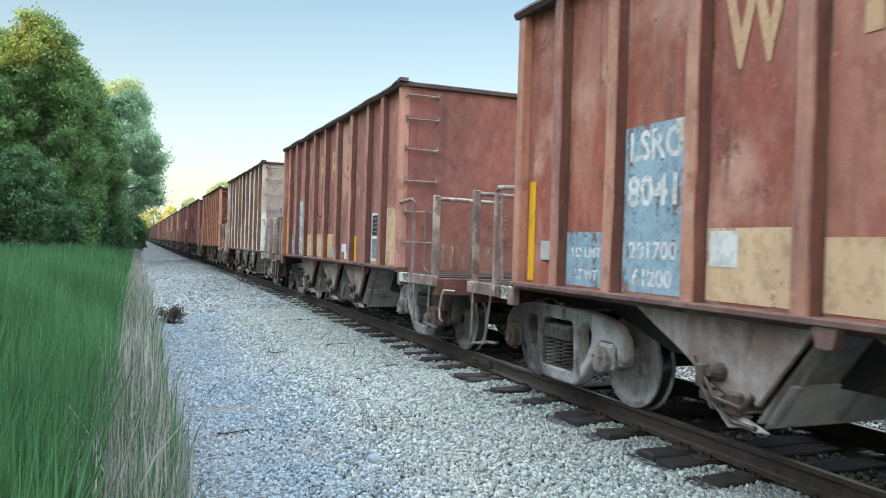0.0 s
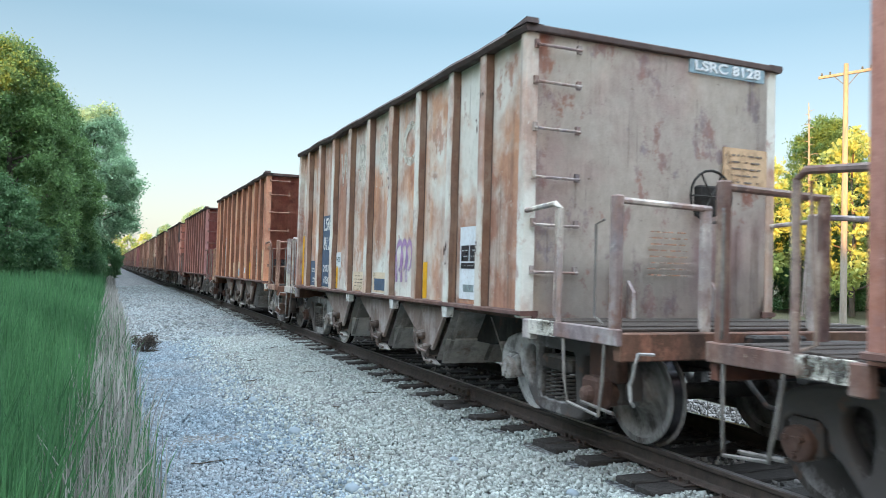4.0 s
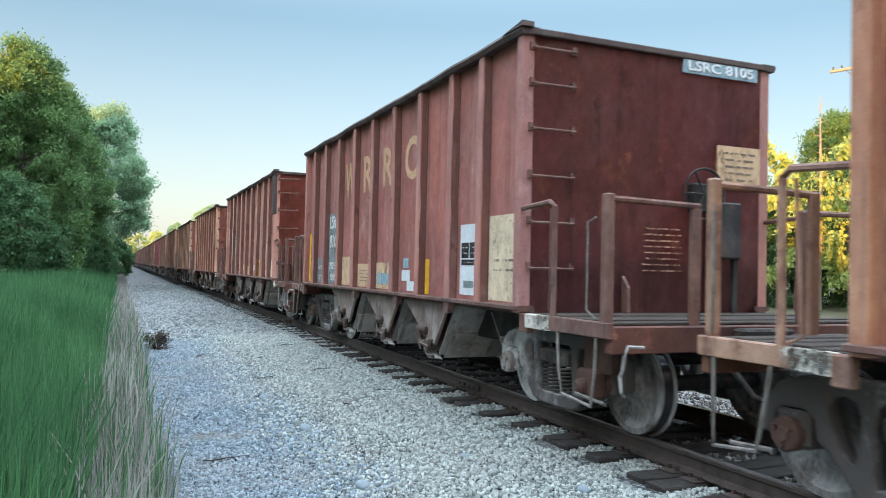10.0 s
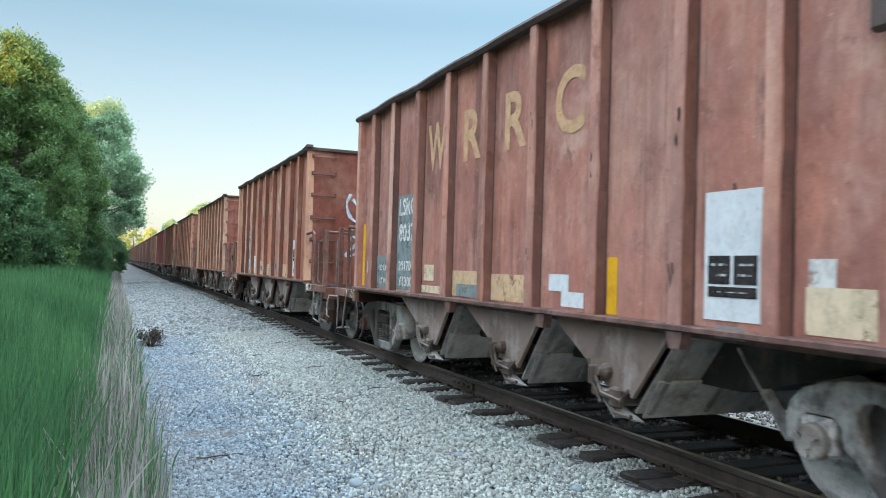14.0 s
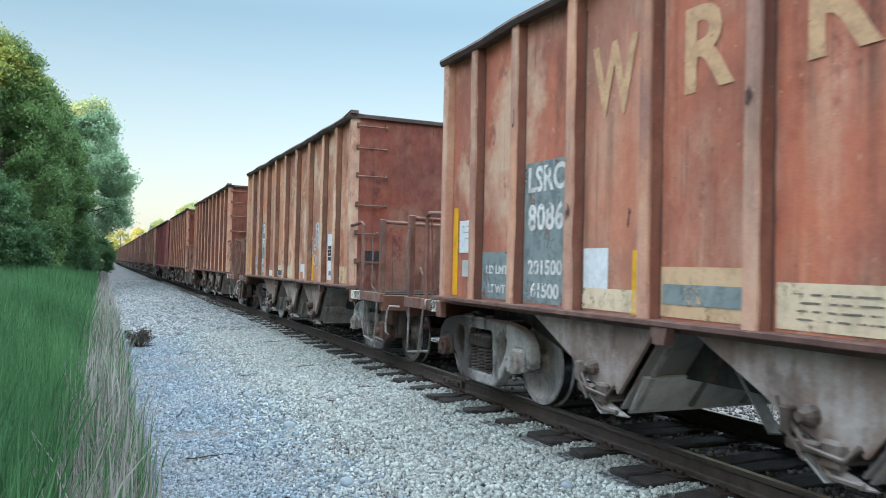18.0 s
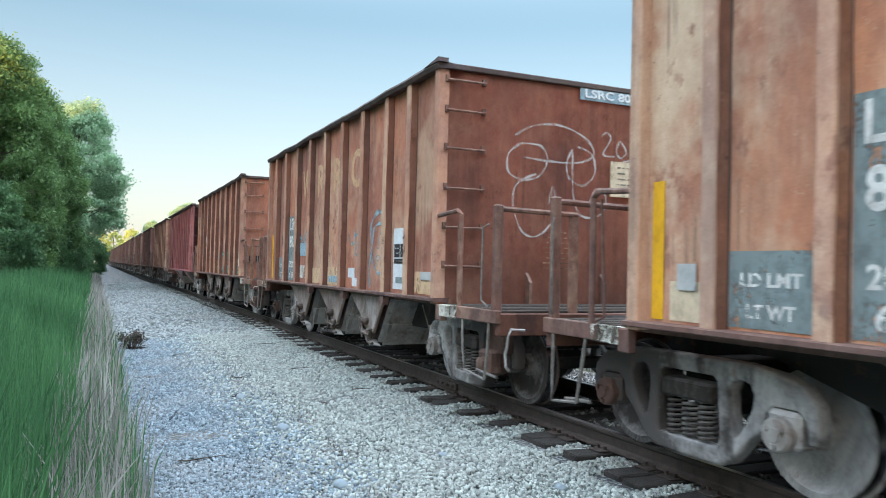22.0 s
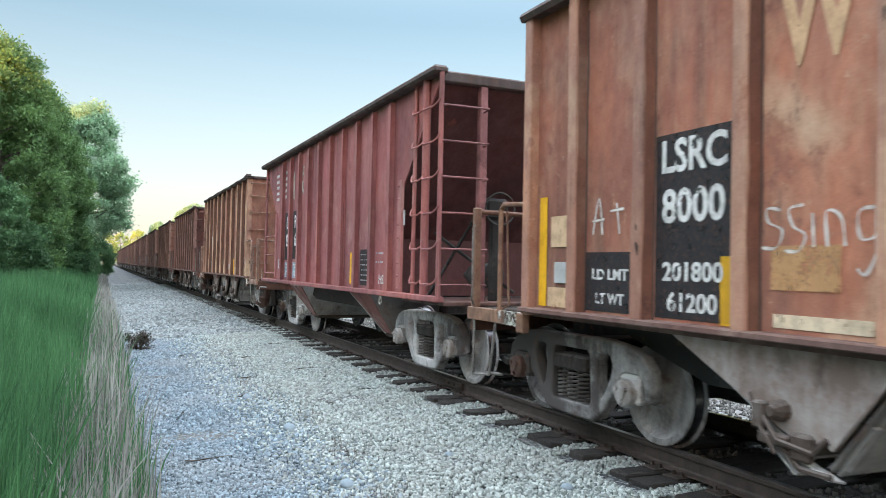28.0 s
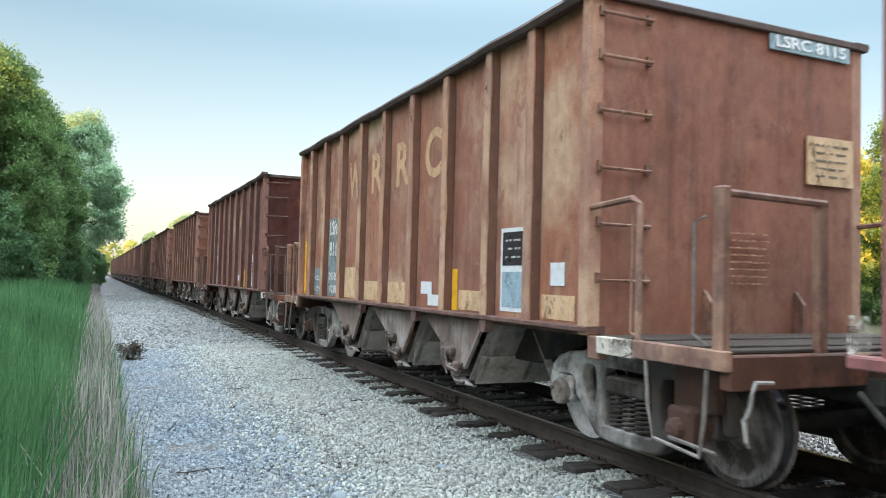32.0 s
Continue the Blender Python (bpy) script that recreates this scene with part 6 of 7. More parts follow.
def brake_housing(m):
    """A tall dark steel box for the hand brake, on the end wall above the deck."""
    part("brake_housing", box(bmesh.new(), 0.66, 0.98, -0.24, -0.03, 1.62, 2.22, 0.02), M["dark"], m.car, "dark steel brake housing")
    for x in (0.70, 0.94):
        part("housing_leg", box(bmesh.new(), x - 0.03, x + 0.03, -0.20, -0.14, 1.04, 1.63, 0.006), M["dark"], m.car)


def cars():
    x = paints("first_car", (0.30, 0.075, 0.045), (0.52, 0.29, 0.19), rail=(0.80, 0.68, 0.56), wear=0.45, fading=0.3, seed=1)
    m = add_car(-2.50, x, "maroon open hopper car with faded blue number patch")
    fleet_marks(m, "8041", "201700", "61200", "paleblue")
    m.patch(5.92, 6.69, 1.13, 1.62, "cream")
    m.patch(6.40, 6.66, 1.36, 1.60, "white", "paint_patch", "", 0.004)
    m.patch(4.92, 5.72, 1.13, 1.56, "cream")
    m.patch(6.90, 7.05, 2.2, 2.42, "white_worn", "paint_patch", "", 0.003)

    x = paints("second_car", (0.32, 0.11, 0.085), (0.50, 0.27, 0.19), rail=(0.72, 0.58, 0.47), wear=0.45, fading=0.28, seed=2)
    m = add_car(10.61, x, "dark maroon open hopper car with streaks of rust")
    fleet_marks(m, "8071", "201800", "61200", "paleblue")
    for y0, y1 in ((5.92, 6.69), (4.92, 5.72), (3.90, 4.72)):
        m.patch(y0, y1, 1.13, 1.60, "cream")
    m.patch(4.0, 4.55, 1.14, 1.28, "paleblue", "paint_patch", "", 0.004)
    stripe(m, 6.63)
    stripe(m, 4.66)
    stripe(m)
    white_step(m)
    m.patch(1.05, 1.60, 1.16, 1.94, "sticker", "placard", "white-framed placard")
    m.patch(1.10, 1.55, 1.57, 1.90, "black", "placard_box", "", 0.004)
    m.patch(1.10, 1.55, 1.20, 1.52, "grey", "placard_box", "", 0.004)
    m.bars(1.14, 1.5, 1.6, 1.88, 4, "print_pale", 0.008)
    m.bars(1.14, 1.5, 1.22, 1.5, 3, "print_pale", 0.008)
    m.patch(0.16, 0.80, 1.13, 2.0, "cream")
    front_stripe(m)
    for pts in ([(5.98, 2.24), (5.87, 2.13), (5.63, 2.0), (5.41, 1.97), (5.0, 2.04), (4.85, 2.11)],
                [(5.5, 1.9), (5.45, 1.55), (5.58, 1.42), (5.7, 1.65)],
                [(5.18, 1.95), (5.17, 1.64), (4.95, 1.67)],
                [(4.9, 2.13), (4.6, 2.04), (4.58, 1.79), (4.86, 1.73)],
                [(5.78, 1.65), (5.76, 1.35), (5.68, 1.13)]):
        m.stroke(pts, "sprayblack", 0.022)
    end_signs(m, "8071")
    m.patch(-1.1, 1.42, 1.08, 1.46, "scuff", "scuff_mark", "pale scuffed band", -0.003, True)

    x = paints("third_car", (0.46, 0.25, 0.14), (0.50, 0.40, 0.33), (0.66, 0.68, 0.62), end=(0.55, 0.52, 0.46), rail=(0.95, 0.90, 0.82), rust=(0.48, 0.20, 0.12), wear=0.38, fading=0.60, seed=3)
    x["pad"] = M["white"]
    m = add_car(23.60, x, "cream hopper car largely gone to rust")
    fleet_marks(m, "8128", "201700", "61300", "blue", "white_letters", rise=3.12)
    m.patch(6.42, 6.72, 1.48, 1.74, "sticker", "paint_patch", "white stencilled square")
    m.words("HTS", 6.57, 1.61, 0.09, "grey", 0.2)
    stripe(m, 6.66, 1.12, 1.50)
    m.patch(4.92, 5.66, 1.13, 1.42, "cream_light")
    m.bars(5.0, 5.6, 1.17, 1.38, 4, "print")
    m.patch(3.90, 4.66, 1.13, 1.42, "cream_light")
    m.patch(3.95, 4.58, 1.16, 1.33, "blue", "paint_patch", "", 0.004)
    for pts in ([(4.7, 2.72), (4.4, 2.66), (4.0, 2.70), (3.85, 2.74)], [(5.75, 2.42), (5.4, 2.36), (5.0, 2.44), (4.9, 2.42)], [(5.7, 3.0), (5.3, 3.04), (4.95, 2.98)]):
        m.stroke(pts, "white_worn", 0.004, "crack_mark")
    for k in range(3):
        m.stroke([(3.62 - 0.18 * k, 1.3), (3.66 - 0.2 * k, 1.72), (3.5 - 0.18 * k, 1.84), (3.42 - 0.18 * k, 1.6), (3.55 - 0.18 * k, 1.45)], "pink", 0.045)
    stripe(m)
    placard(m)
    front_stripe(m)
    end_signs(m, "8128")
    brake_wheel(m)

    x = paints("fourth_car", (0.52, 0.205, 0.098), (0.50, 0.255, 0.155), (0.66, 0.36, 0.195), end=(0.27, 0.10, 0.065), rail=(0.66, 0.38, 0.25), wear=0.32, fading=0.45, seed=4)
    m = add_car(36.64, x, "orange-brown hopper car with a scorched end wall")
    fleet_marks(m, "8079", "201700", "61300", "grey", "ghost")
    stripe(m, 6.96, 1.12, 1.56)
    m.patch(8.70, 9.06, 1.13, 1.32, "cream")
    m.patch(5.92, 6.69, 1.13, 1.56, "cream")
    m.patch(6.05, 6.55, 1.13, 1.24, "white", "paint_patch", "", 0.004)
    m.patch(4.92, 5.72, 1.13, 1.57, "cream")
    m.bars(5.05, 5.6, 1.2, 1.4, 3, "print")
    m.patch(3.90, 4.72, 1.13, 1.59, "cream")
    m.patch(3.94, 4.66, 1.17, 1.38, "paleblue", "paint_patch", "", 0.004)
    white_step(m)
    stripe(m)
    for k in range(9):
        y, z = 3.1 + 0.17 * (k % 3), 1.62 + 0.2 * (k // 3)
        m.stroke([(y + 0.03, z), (y, z + 0.05 + 0.01 * (k % 2)), (y + 0.04, z + 0.1), (y - 0.02, z + 0.12)], "sprayblack", 0.006, "scorch_mark")
    m.patch(1.05, 1.60, 1.16, 1.94, "cream_light", "placard", "faded placard with two panels")
    m.patch(1.09, 1.56, 1.56, 1.91, "grey", "placard_box", "", 0.004)
    m.patch(1.13, 1.40, 1.62, 1.86, "sticker", "placard_box", "", 0.008)
    m.patch(1.09, 1.56, 1.19, 1.52, "blue", "placard_box", "", 0.004)
    m.patch(0.16, 0.80, 1.13, 1.9, "cream")
    front_stripe(m)
    end_signs(m, "8079", vents=True)
    brake_wheel(m)
    m.stroke([(-0.55, 2.58), (-0.3, 2.62), (-0.1, 2.66), (0.0, 2.58)], "sprayblack", 0.13, "burn_mark", True)
    m.stroke([(-0.75, 2.6), (-0.72, 2.35), (-0.66, 2.2)], "sprayblack", 0.04, "burn_mark", True)

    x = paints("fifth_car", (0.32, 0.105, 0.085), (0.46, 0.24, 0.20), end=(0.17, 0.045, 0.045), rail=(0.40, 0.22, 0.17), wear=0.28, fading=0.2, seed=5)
    m = add_car(49.70, x, "wine-red open hopper car with tan patches")
    fleet_marks(m, "8105", "202100", "60900", "grey", "tan_clear")
    stripe(m, 6.96, 1.12, 1.52)
    stripe(m, 4.98, 1.12, 1.58)
    m.patch(8.70, 9.06, 1.13, 1.85, "cream")
    for y0, y1, z1 in ((5.92, 6.69, 1.62), (4.92, 5.72, 1.50), (3.90, 4.72, 1.52)):
        m.patch(y0, y1, 1.13, z1, "cream")
    m.bars(5.0, 5.6, 1.2, 1.42, 4, "print")
    m.patch(3.95, 4.65, 1.2, 1.36, "paleblue", "paint_patch", "", 0.004)
    white_step(m)
    m.patch(3.30, 3.50, 1.45, 1.58, "paleblue")
    stripe(m)
    placard(m)
    m.patch(0.14, 0.82, 1.13, 2.02, "cream_light")
    m.bars(0.2, 0.7, 1.4, 1.6, 2, "print")
    front_stripe(m)
    end_signs(m, "8105", "cream")
    brake_wheel(m)
    brake_housing(m)

    x = paints("sixth_car", (0.38, 0.155, 0.115), (0.50, 0.25, 0.19), (0.60, 0.36, 0.27), end=(0.33, 0.115, 0.085), wear=0.4, fading=0.35, seed=6)
    m = add_car(62.62, x, "maroon-brown hopper car with a bent top corner")
    fleet_marks(m, "8037", "201700", "61300", "grey", "tan_clear")
    m.patch(6.30, 6.62, 1.28, 1.48, "cream_light")
    m.patch(5.92, 6.69, 1.13, 1.22, "cream_light")
    m.patch(4.92, 5.72, 1.13, 1.42, "cream")
    m.patch(4.94, 5.60, 1.13, 1.27, "grey", "paint_patch", "", 0.004)
    m.patch(3.90, 4.72, 1.13, 1.40, "cream")
    white_step(m)
    stripe(m)
    placard(m, drop=0.24, z1=2.0)
    m.patch(0.30, 0.75, 1.13, 1.40, "cream_light")
    m.patch(0.55, 0.73, 1.40, 1.56, "white")
    end_signs(m, "8037", "cream_light")
    part("torn_corner", box(bmesh.new(), -1.60, -1.52, -0.02, 0.30, 2.72, 3.74, 0.02), M["rim"], m.car, "dark torn corner sheet")

    x = paints("seventh_car", (0.42, 0.13, 0.072), (0.52, 0.33, 0.23), (0.62, 0.42, 0.28), end=(0.30, 0.085, 0.05), rail=(0.40, 0.20, 0.15), wear=0.3, fading=0.28, seed=7)
    m = add_car(75.53, x, "brown hopper car with spray-painted end wall")
    fleet_marks(m, "8086", "201500", "61500", "grey", "tan_clear")
    stripe(m, 5.98, 1.12, 1.60)
    m.patch(8.64, 9.09, 1.60, 1.95, "sticker", "paint_patch", "white painted square with small print")
    m.bars(8.70, 9.02, 1.72, 1.92, 3, "print_pale")
    m.patch(6.35, 6.68, 1.30, 1.62, "sticker")
    m.patch(5.92, 6.69, 1.13, 1.30, "cream_light")
    m.patch(4.92, 5.72, 1.13, 1.48, "cream")
    m.patch(4.92, 5.70, 1.22, 1.36, "grey", "paint_patch", "", 0.004)
    m.patch(3.92, 4.70, 1.13, 1.40, "cream_light")
    m.bars(4.0, 4.6, 1.17, 1.36, 4, "print")
    m.stroke([(3.55, 1.25), (3.5, 1.45), (3.4, 1.3), (3.3, 1.45), (3.25, 1.2)], "cyan", 0.04)
    m.stroke([(3.25, 1.2), (3.1, 1.38), (3.0, 1.2), (3.2, 1.16), (3.4, 1.2)], "cyan", 0.04)
    m.patch(1.90, 2.66, 1.13, 1.42, "cream")
    placard(m)
    front_stripe(m)
    end_signs(m, "8086")
    for pts in ([(-0.66, 2.91), (-0.75, 2.7), (-0.65, 2.42), (-0.38, 2.28), (-0.32, 2.42), (-0.52, 2.67), (-0.62, 2.81)],
                [(-0.36, 3.09), (-0.5, 3.03), (-0.49, 2.88), (-0.32, 2.7), (-0.25, 2.53), (-0.35, 2.44)],
                [(-0.33, 3.07), (-0.19, 3.06), (-0.26, 2.8), (-0.18, 2.51), (-0.09, 2.98), (-0.04, 2.52)],
                [(-0.04, 2.49), (0.13, 2.97), (0.2, 2.57), (0.31, 2.92)],
                [(0.38, 2.87), (0.24, 2.65), (0.39, 2.45), (0.54, 2.62), (0.42, 2.85)],
                [(0.61, 2.82), (0.58, 2.47)],
                [(0.46, 2.77), (0.84, 2.84)],
                [(0.77, 2.64), (0.69, 2.45), (0.87, 2.43)],
                [(-0.45, 2.18), (-0.25, 2.22), (0.03, 2.27), (-0.04, 2.13), (-0.31, 2.13)],
                [(-0.71, 1.92), (-0.61, 2.03), (-0.5, 1.98), (-0.54, 1.86), (-0.73, 1.68), (-0.67, 1.63), (-0.47, 1.69)],
                [(-0.38, 2.04), (-0.46, 1.84), (-0.41, 1.61), (-0.27, 1.62), (-0.21, 1.85), (-0.28, 2.04), (-0.38, 2.04)],
                [(0.14, 2.12), (0.29, 1.76), (0.47, 2.19)],
                [(0.4, 1.77), (0.54, 2.25), (0.74, 1.78)],
                [(0.43, 1.95), (0.7, 1.99)],
                [(0.82, 1.78), (0.81, 2.27)],
                [(0.15, 1.63), (0.48, 1.69), (0.86, 1.51)],
                [(0.92, 2.45), (0.95, 2.72), (1.08, 2.62), (1.02, 2.5)],
                [(0.84, 2.2), (0.98, 2.12), (0.84, 2.02), (1.02, 1.78)],
                [(0.92, 2.26), (1.28, 2.28)],
                [(1.1, 2.26), (1.12, 1.76)],
                [(1.36, 2.2), (1.24, 2.08), (1.38, 1.94), (1.24, 1.78)],
                [(0.86, 1.51), (1.15, 1.4), (1.3, 1.44)]):
        m.stroke(pts, "iceblue", 0.038, "graffiti", True)
    for pts in ([(0.12, 3.34), (0.09, 3.15), (0.31, 3.0), (0.69, 3.01), (0.8, 3.19), (0.53, 3.29), (0.23, 3.27), (0.12, 3.18)],):
        m.stroke(pts, "lilac", 0.055, "graffiti", True)

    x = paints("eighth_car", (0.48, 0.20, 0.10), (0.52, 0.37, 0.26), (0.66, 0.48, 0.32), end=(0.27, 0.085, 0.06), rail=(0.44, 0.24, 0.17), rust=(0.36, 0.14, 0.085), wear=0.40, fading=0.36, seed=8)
    m = add_car(88.50, x, "tan and rust hopper car, streaked pale")
    fleet_marks(m, "8078", "201700", "61300", "grey", "ghost")
    m.patch(8.70, 9.06, 1.13, 1.40, "cream_light")
    m.patch(5.92, 6.69, 1.13, 1.26, "sticker")
    m.patch(4.92, 5.72, 1.13, 1.38, "cream_light")
    m.patch(4.98, 5.66, 1.16, 1.27, "blue", "paint_patch", "", 0.004)
    m.patch(3.90, 4.72, 1.13, 1.38, "cream_light")
    white_step(m)
    stripe(m)
    placard(m)
    for pts in ([(2.42, 2.14), (2.34, 2.19), (2.25, 2.15), (2.25, 2.09), (2.34, 2.07), (2.42, 2.13)],
                [(2.7, 1.93), (2.63, 1.85), (2.57, 1.7), (2.62, 1.64), (2.71, 1.61)],
                [(2.51, 1.77), (2.4, 1.79), (2.38, 1.86), (2.46, 1.91), (2.53, 1.85), (2.48, 1.7), (2.38, 1.72)],
                [(2.38, 2.05), (2.35, 1.88), (2.32, 1.67), (2.33, 1.42)],
                [(2.35, 1.93), (2.28, 1.98), (2.18, 1.95)],
                [(2.56, 1.48), (2.48, 1.58), (2.4, 1.58), (2.39, 1.49), (2.48, 1.41), (2.56, 1.48)],
                [(2.4, 1.6), (2.33, 1.39), (2.24, 1.37), (2.21, 1.56)],
                [(2.22, 2.2), (2.2, 1.72)],
                [(2.04, 1.98), (2.2, 1.86), (2.0, 1.7)],
                [(2.16, 1.5), (2.02, 1.5), (2.04, 1.62), (2.14, 1.58), (2.1, 1.4), (1.94, 1.36)]):
        m.stroke(pts, "iceblue", 0.02, "graffiti")
    m.patch(0.16, 0.82, 1.13, 1.40, "cream")
    front_stripe(m)
    end_signs(m, "8078", vents=True)
    brake_wheel(m)
    brake_housing(m)

    x = paints("ninth_car", (0.38, 0.135, 0.075), (0.46, 0.29, 0.20), (0.56, 0.34, 0.21), end=(0.34, 0.12, 0.07), rail=(0.46, 0.26, 0.18), wear=0.35, fading=0.35, seed=9)
    m = add_car(101.40, x, "brown hopper car with painted scrawls")
    fleet_marks(m, "8028", "202000", "61000", "grey", "tan_clear")
    stripe(m, 6.96, 1.12, 1.56)
    m.patch(8.70, 9.06, 1.13, 1.32, "cream_light")
    m.patch(6.0, 6.69, 1.62, 1.86, "paleblue")
    m.stroke([(6.68, 2.0), (6.4, 1.85), (6.2, 2.05), (5.95, 1.7)], "sprayblue", 0.05)
    m.patch(6.3, 6.66, 1.2, 1.44, "white_worn")
    m.patch(4.92, 5.72, 1.13, 1.40, "cream")
    m.patch(3.90, 4.72, 1.13, 1.42, "cream")
    m.patch(3.94, 4.64, 1.17, 1.28, "paleblue", "paint_patch", "", 0.004)
    white_step(m)
    stripe(m, 2.92)
    for pts in ([(8.26, 2.07), (7.98, 2.05), (8.0, 1.94), (8.24, 2.0), (8.22, 1.84), (8.03, 1.86)],):
        m.stroke(pts, "slate", 0.055, "graffiti")
    for pts in ([(8.12, 1.75), (8.03, 1.71), (8.03, 1.58)],
                [(8.22, 1.56), (7.9, 1.48)]):
        m.stroke(pts, "spraywhite_thin", 0.03, "graffiti")
    for pts in ([(2.49, 1.15), (2.55, 1.4), (2.46, 1.7), (2.51, 1.97), (2.39, 2.16), (2.17, 2.22), (1.95, 2.14), (1.87, 1.95), (1.88, 1.68), (1.91, 1.41)],):
        m.stroke(pts, "sprayblue", 0.04, "graffiti")
    for pts in ([(2.39, 1.97), (2.42, 1.7), (2.34, 1.48), (2.15, 1.35), (1.98, 1.43), (1.89, 1.64)],
                [(2.39, 1.97), (2.28, 2.03), (2.09, 2.05), (1.95, 1.96)]):
        m.stroke(pts, "sprayblue", 0.026, "graffiti")
    for pts in ([(2.33, 1.94), (2.26, 1.96)],
                [(2.12, 1.9), (2.02, 1.93), (1.95, 1.89)],
                [(2.17, 1.86), (2.14, 1.71), (2.22, 1.72)],
                [(2.27, 1.57), (2.17, 1.61), (2.08, 1.57), (2.17, 1.53), (2.27, 1.57)]):
        m.stroke(pts, "sprayblue", 0.012, "graffiti")
    for pts in ([(3.58, 1.96), (3.49, 1.81), (3.3, 1.8)],
                [(3.29, 2.0), (3.22, 1.61)],
                [(3.28, 1.89), (3.16, 1.94), (3.08, 1.85), (3.23, 1.64), (2.98, 1.62)],
                [(2.94, 1.92), (3.06, 1.82), (3.03, 1.66), (2.89, 1.65)]):
        m.stroke(pts, "sprayblue", 0.021, "graffiti")
    placard(m)
    m.patch(0.16, 0.80, 1.13, 1.40, "cream")
    m.patch(0.28, 0.60, 1.30, 1.40, "plate", "tag_plate", "small metal tag", 0.012)
    front_stripe(m)
    end_signs(m, "8028", "cream_light")
    for pts in ([(-0.58, 3.06), (-0.33, 3.2), (0.07, 3.24), (0.44, 3.11), (0.56, 2.92), (0.32, 2.8), (-0.16, 2.79), (-0.44, 2.81)],
                [(-0.48, 2.98), (-0.66, 2.84), (-0.66, 2.62), (-0.47, 2.54), (-0.24, 2.59), (-0.12, 2.79), (-0.21, 2.96), (-0.48, 2.98)],
                [(-0.28, 2.62), (-0.54, 2.48), (-0.59, 2.23), (-0.46, 1.92), (-0.26, 1.86), (-0.07, 2.01), (0.01, 2.26), (-0.04, 2.48), (-0.09, 2.26)],
                [(0.24, 2.96), (0.16, 2.79), (0.2, 2.6), (0.41, 2.52), (0.58, 2.69), (0.53, 2.92), (0.32, 3.0)],
                [(0.24, 2.93), (0.25, 2.54), (0.29, 2.28), (0.42, 2.13), (0.67, 2.17), (0.76, 2.38), (0.62, 2.5), (0.5, 2.33)],
                [(0.66, 3.16), (0.76, 3.22), (0.81, 3.13), (0.7, 2.94), (0.88, 2.92)],
                [(0.96, 3.13), (0.9, 3.0), (0.97, 2.91), (1.06, 3.0), (0.96, 3.13)],
                [(1.12, 3.16), (1.17, 2.93)],
                [(1.26, 3.2), (1.42, 3.19), (1.3, 3.06), (1.45, 3.01), (1.7, 3.15)],
                [(1.01, 2.87), (1.33, 2.92)]):
        m.stroke(pts, "spraywhite_thin", 0.016, "graffiti", True)

    x = paints("tenth_car", (0.34, 0.115, 0.065), (0.44, 0.26, 0.17), (0.54, 0.33, 0.20), end=(0.36, 0.13, 0.07), rail=(0.50, 0.27, 0.16), wear=0.4, fading=0.3, seed=10)
    m = add_car(114.36, x, "rust-brown hopper car with black number patch")
    fleet_marks(m, "8000", "201800", "61200", "black", "tan_clear")
    stripe(m, 6.96, 1.12, 1.56)
    m.patch(8.70, 9.06, 1.65, 1.92, "cream")
    m.patch(8.70, 9.10, 1.13, 1.30, "cream")
    m.patch(6.15, 6.62, 1.36, 1.62, "orange")
    m.patch(5.95, 6.60, 1.14, 1.22, "cream_light")
    m.patch(4.92, 5.72, 1.13, 1.46, "orange")
    m.patch(3.90, 4.72, 1.13, 1.30, "orange")
    stripe(m, 4.88, 1.12, 1.58)
    for pts in ([(8.43, 1.74), (8.35, 2.03), (8.3, 1.74)],
                [(8.44, 1.85), (8.28, 1.86)],
                [(8.12, 1.98), (8.08, 1.74)],
                [(8.2, 1.92), (8.03, 1.93)],
                [(6.55, 1.83), (6.65, 1.84), (6.64, 1.76), (6.54, 1.71), (6.58, 1.61), (6.69, 1.61)],
                [(6.39, 1.85), (6.49, 1.83), (6.46, 1.73), (6.38, 1.68), (6.42, 1.59), (6.52, 1.59)],
                [(6.33, 1.8), (6.32, 1.61)],
                [(6.23, 1.61), (6.24, 1.8), (6.15, 1.77), (6.12, 1.61)],
                [(5.95, 1.81), (6.04, 1.79), (6.03, 1.65), (5.94, 1.67), (5.94, 1.81), (5.94, 1.58), (6.0, 1.46), (6.05, 1.49)],
                [(5.59, 1.54), (5.58, 1.86), (5.47, 1.65), (5.42, 1.87), (5.39, 1.57)],
                [(5.32, 1.69), (5.27, 1.59)],
                [(5.19, 1.7), (5.29, 1.49), (5.38, 1.29)],
                [(5.09, 1.68), (5.15, 1.66), (5.08, 1.57), (5.16, 1.51)],
                [(5.04, 1.56), (4.95, 1.61), (4.98, 1.66), (5.04, 1.61), (5.01, 1.5), (4.93, 1.5)],
                [(4.77, 1.77), (4.83, 1.71), (4.81, 1.5)],
                [(4.88, 1.59), (4.72, 1.62)],
                [(4.66, 1.76), (4.58, 1.78), (4.56, 1.71), (4.64, 1.62)]):
        m.stroke(pts, "chalk", 0.011, "graffiti")
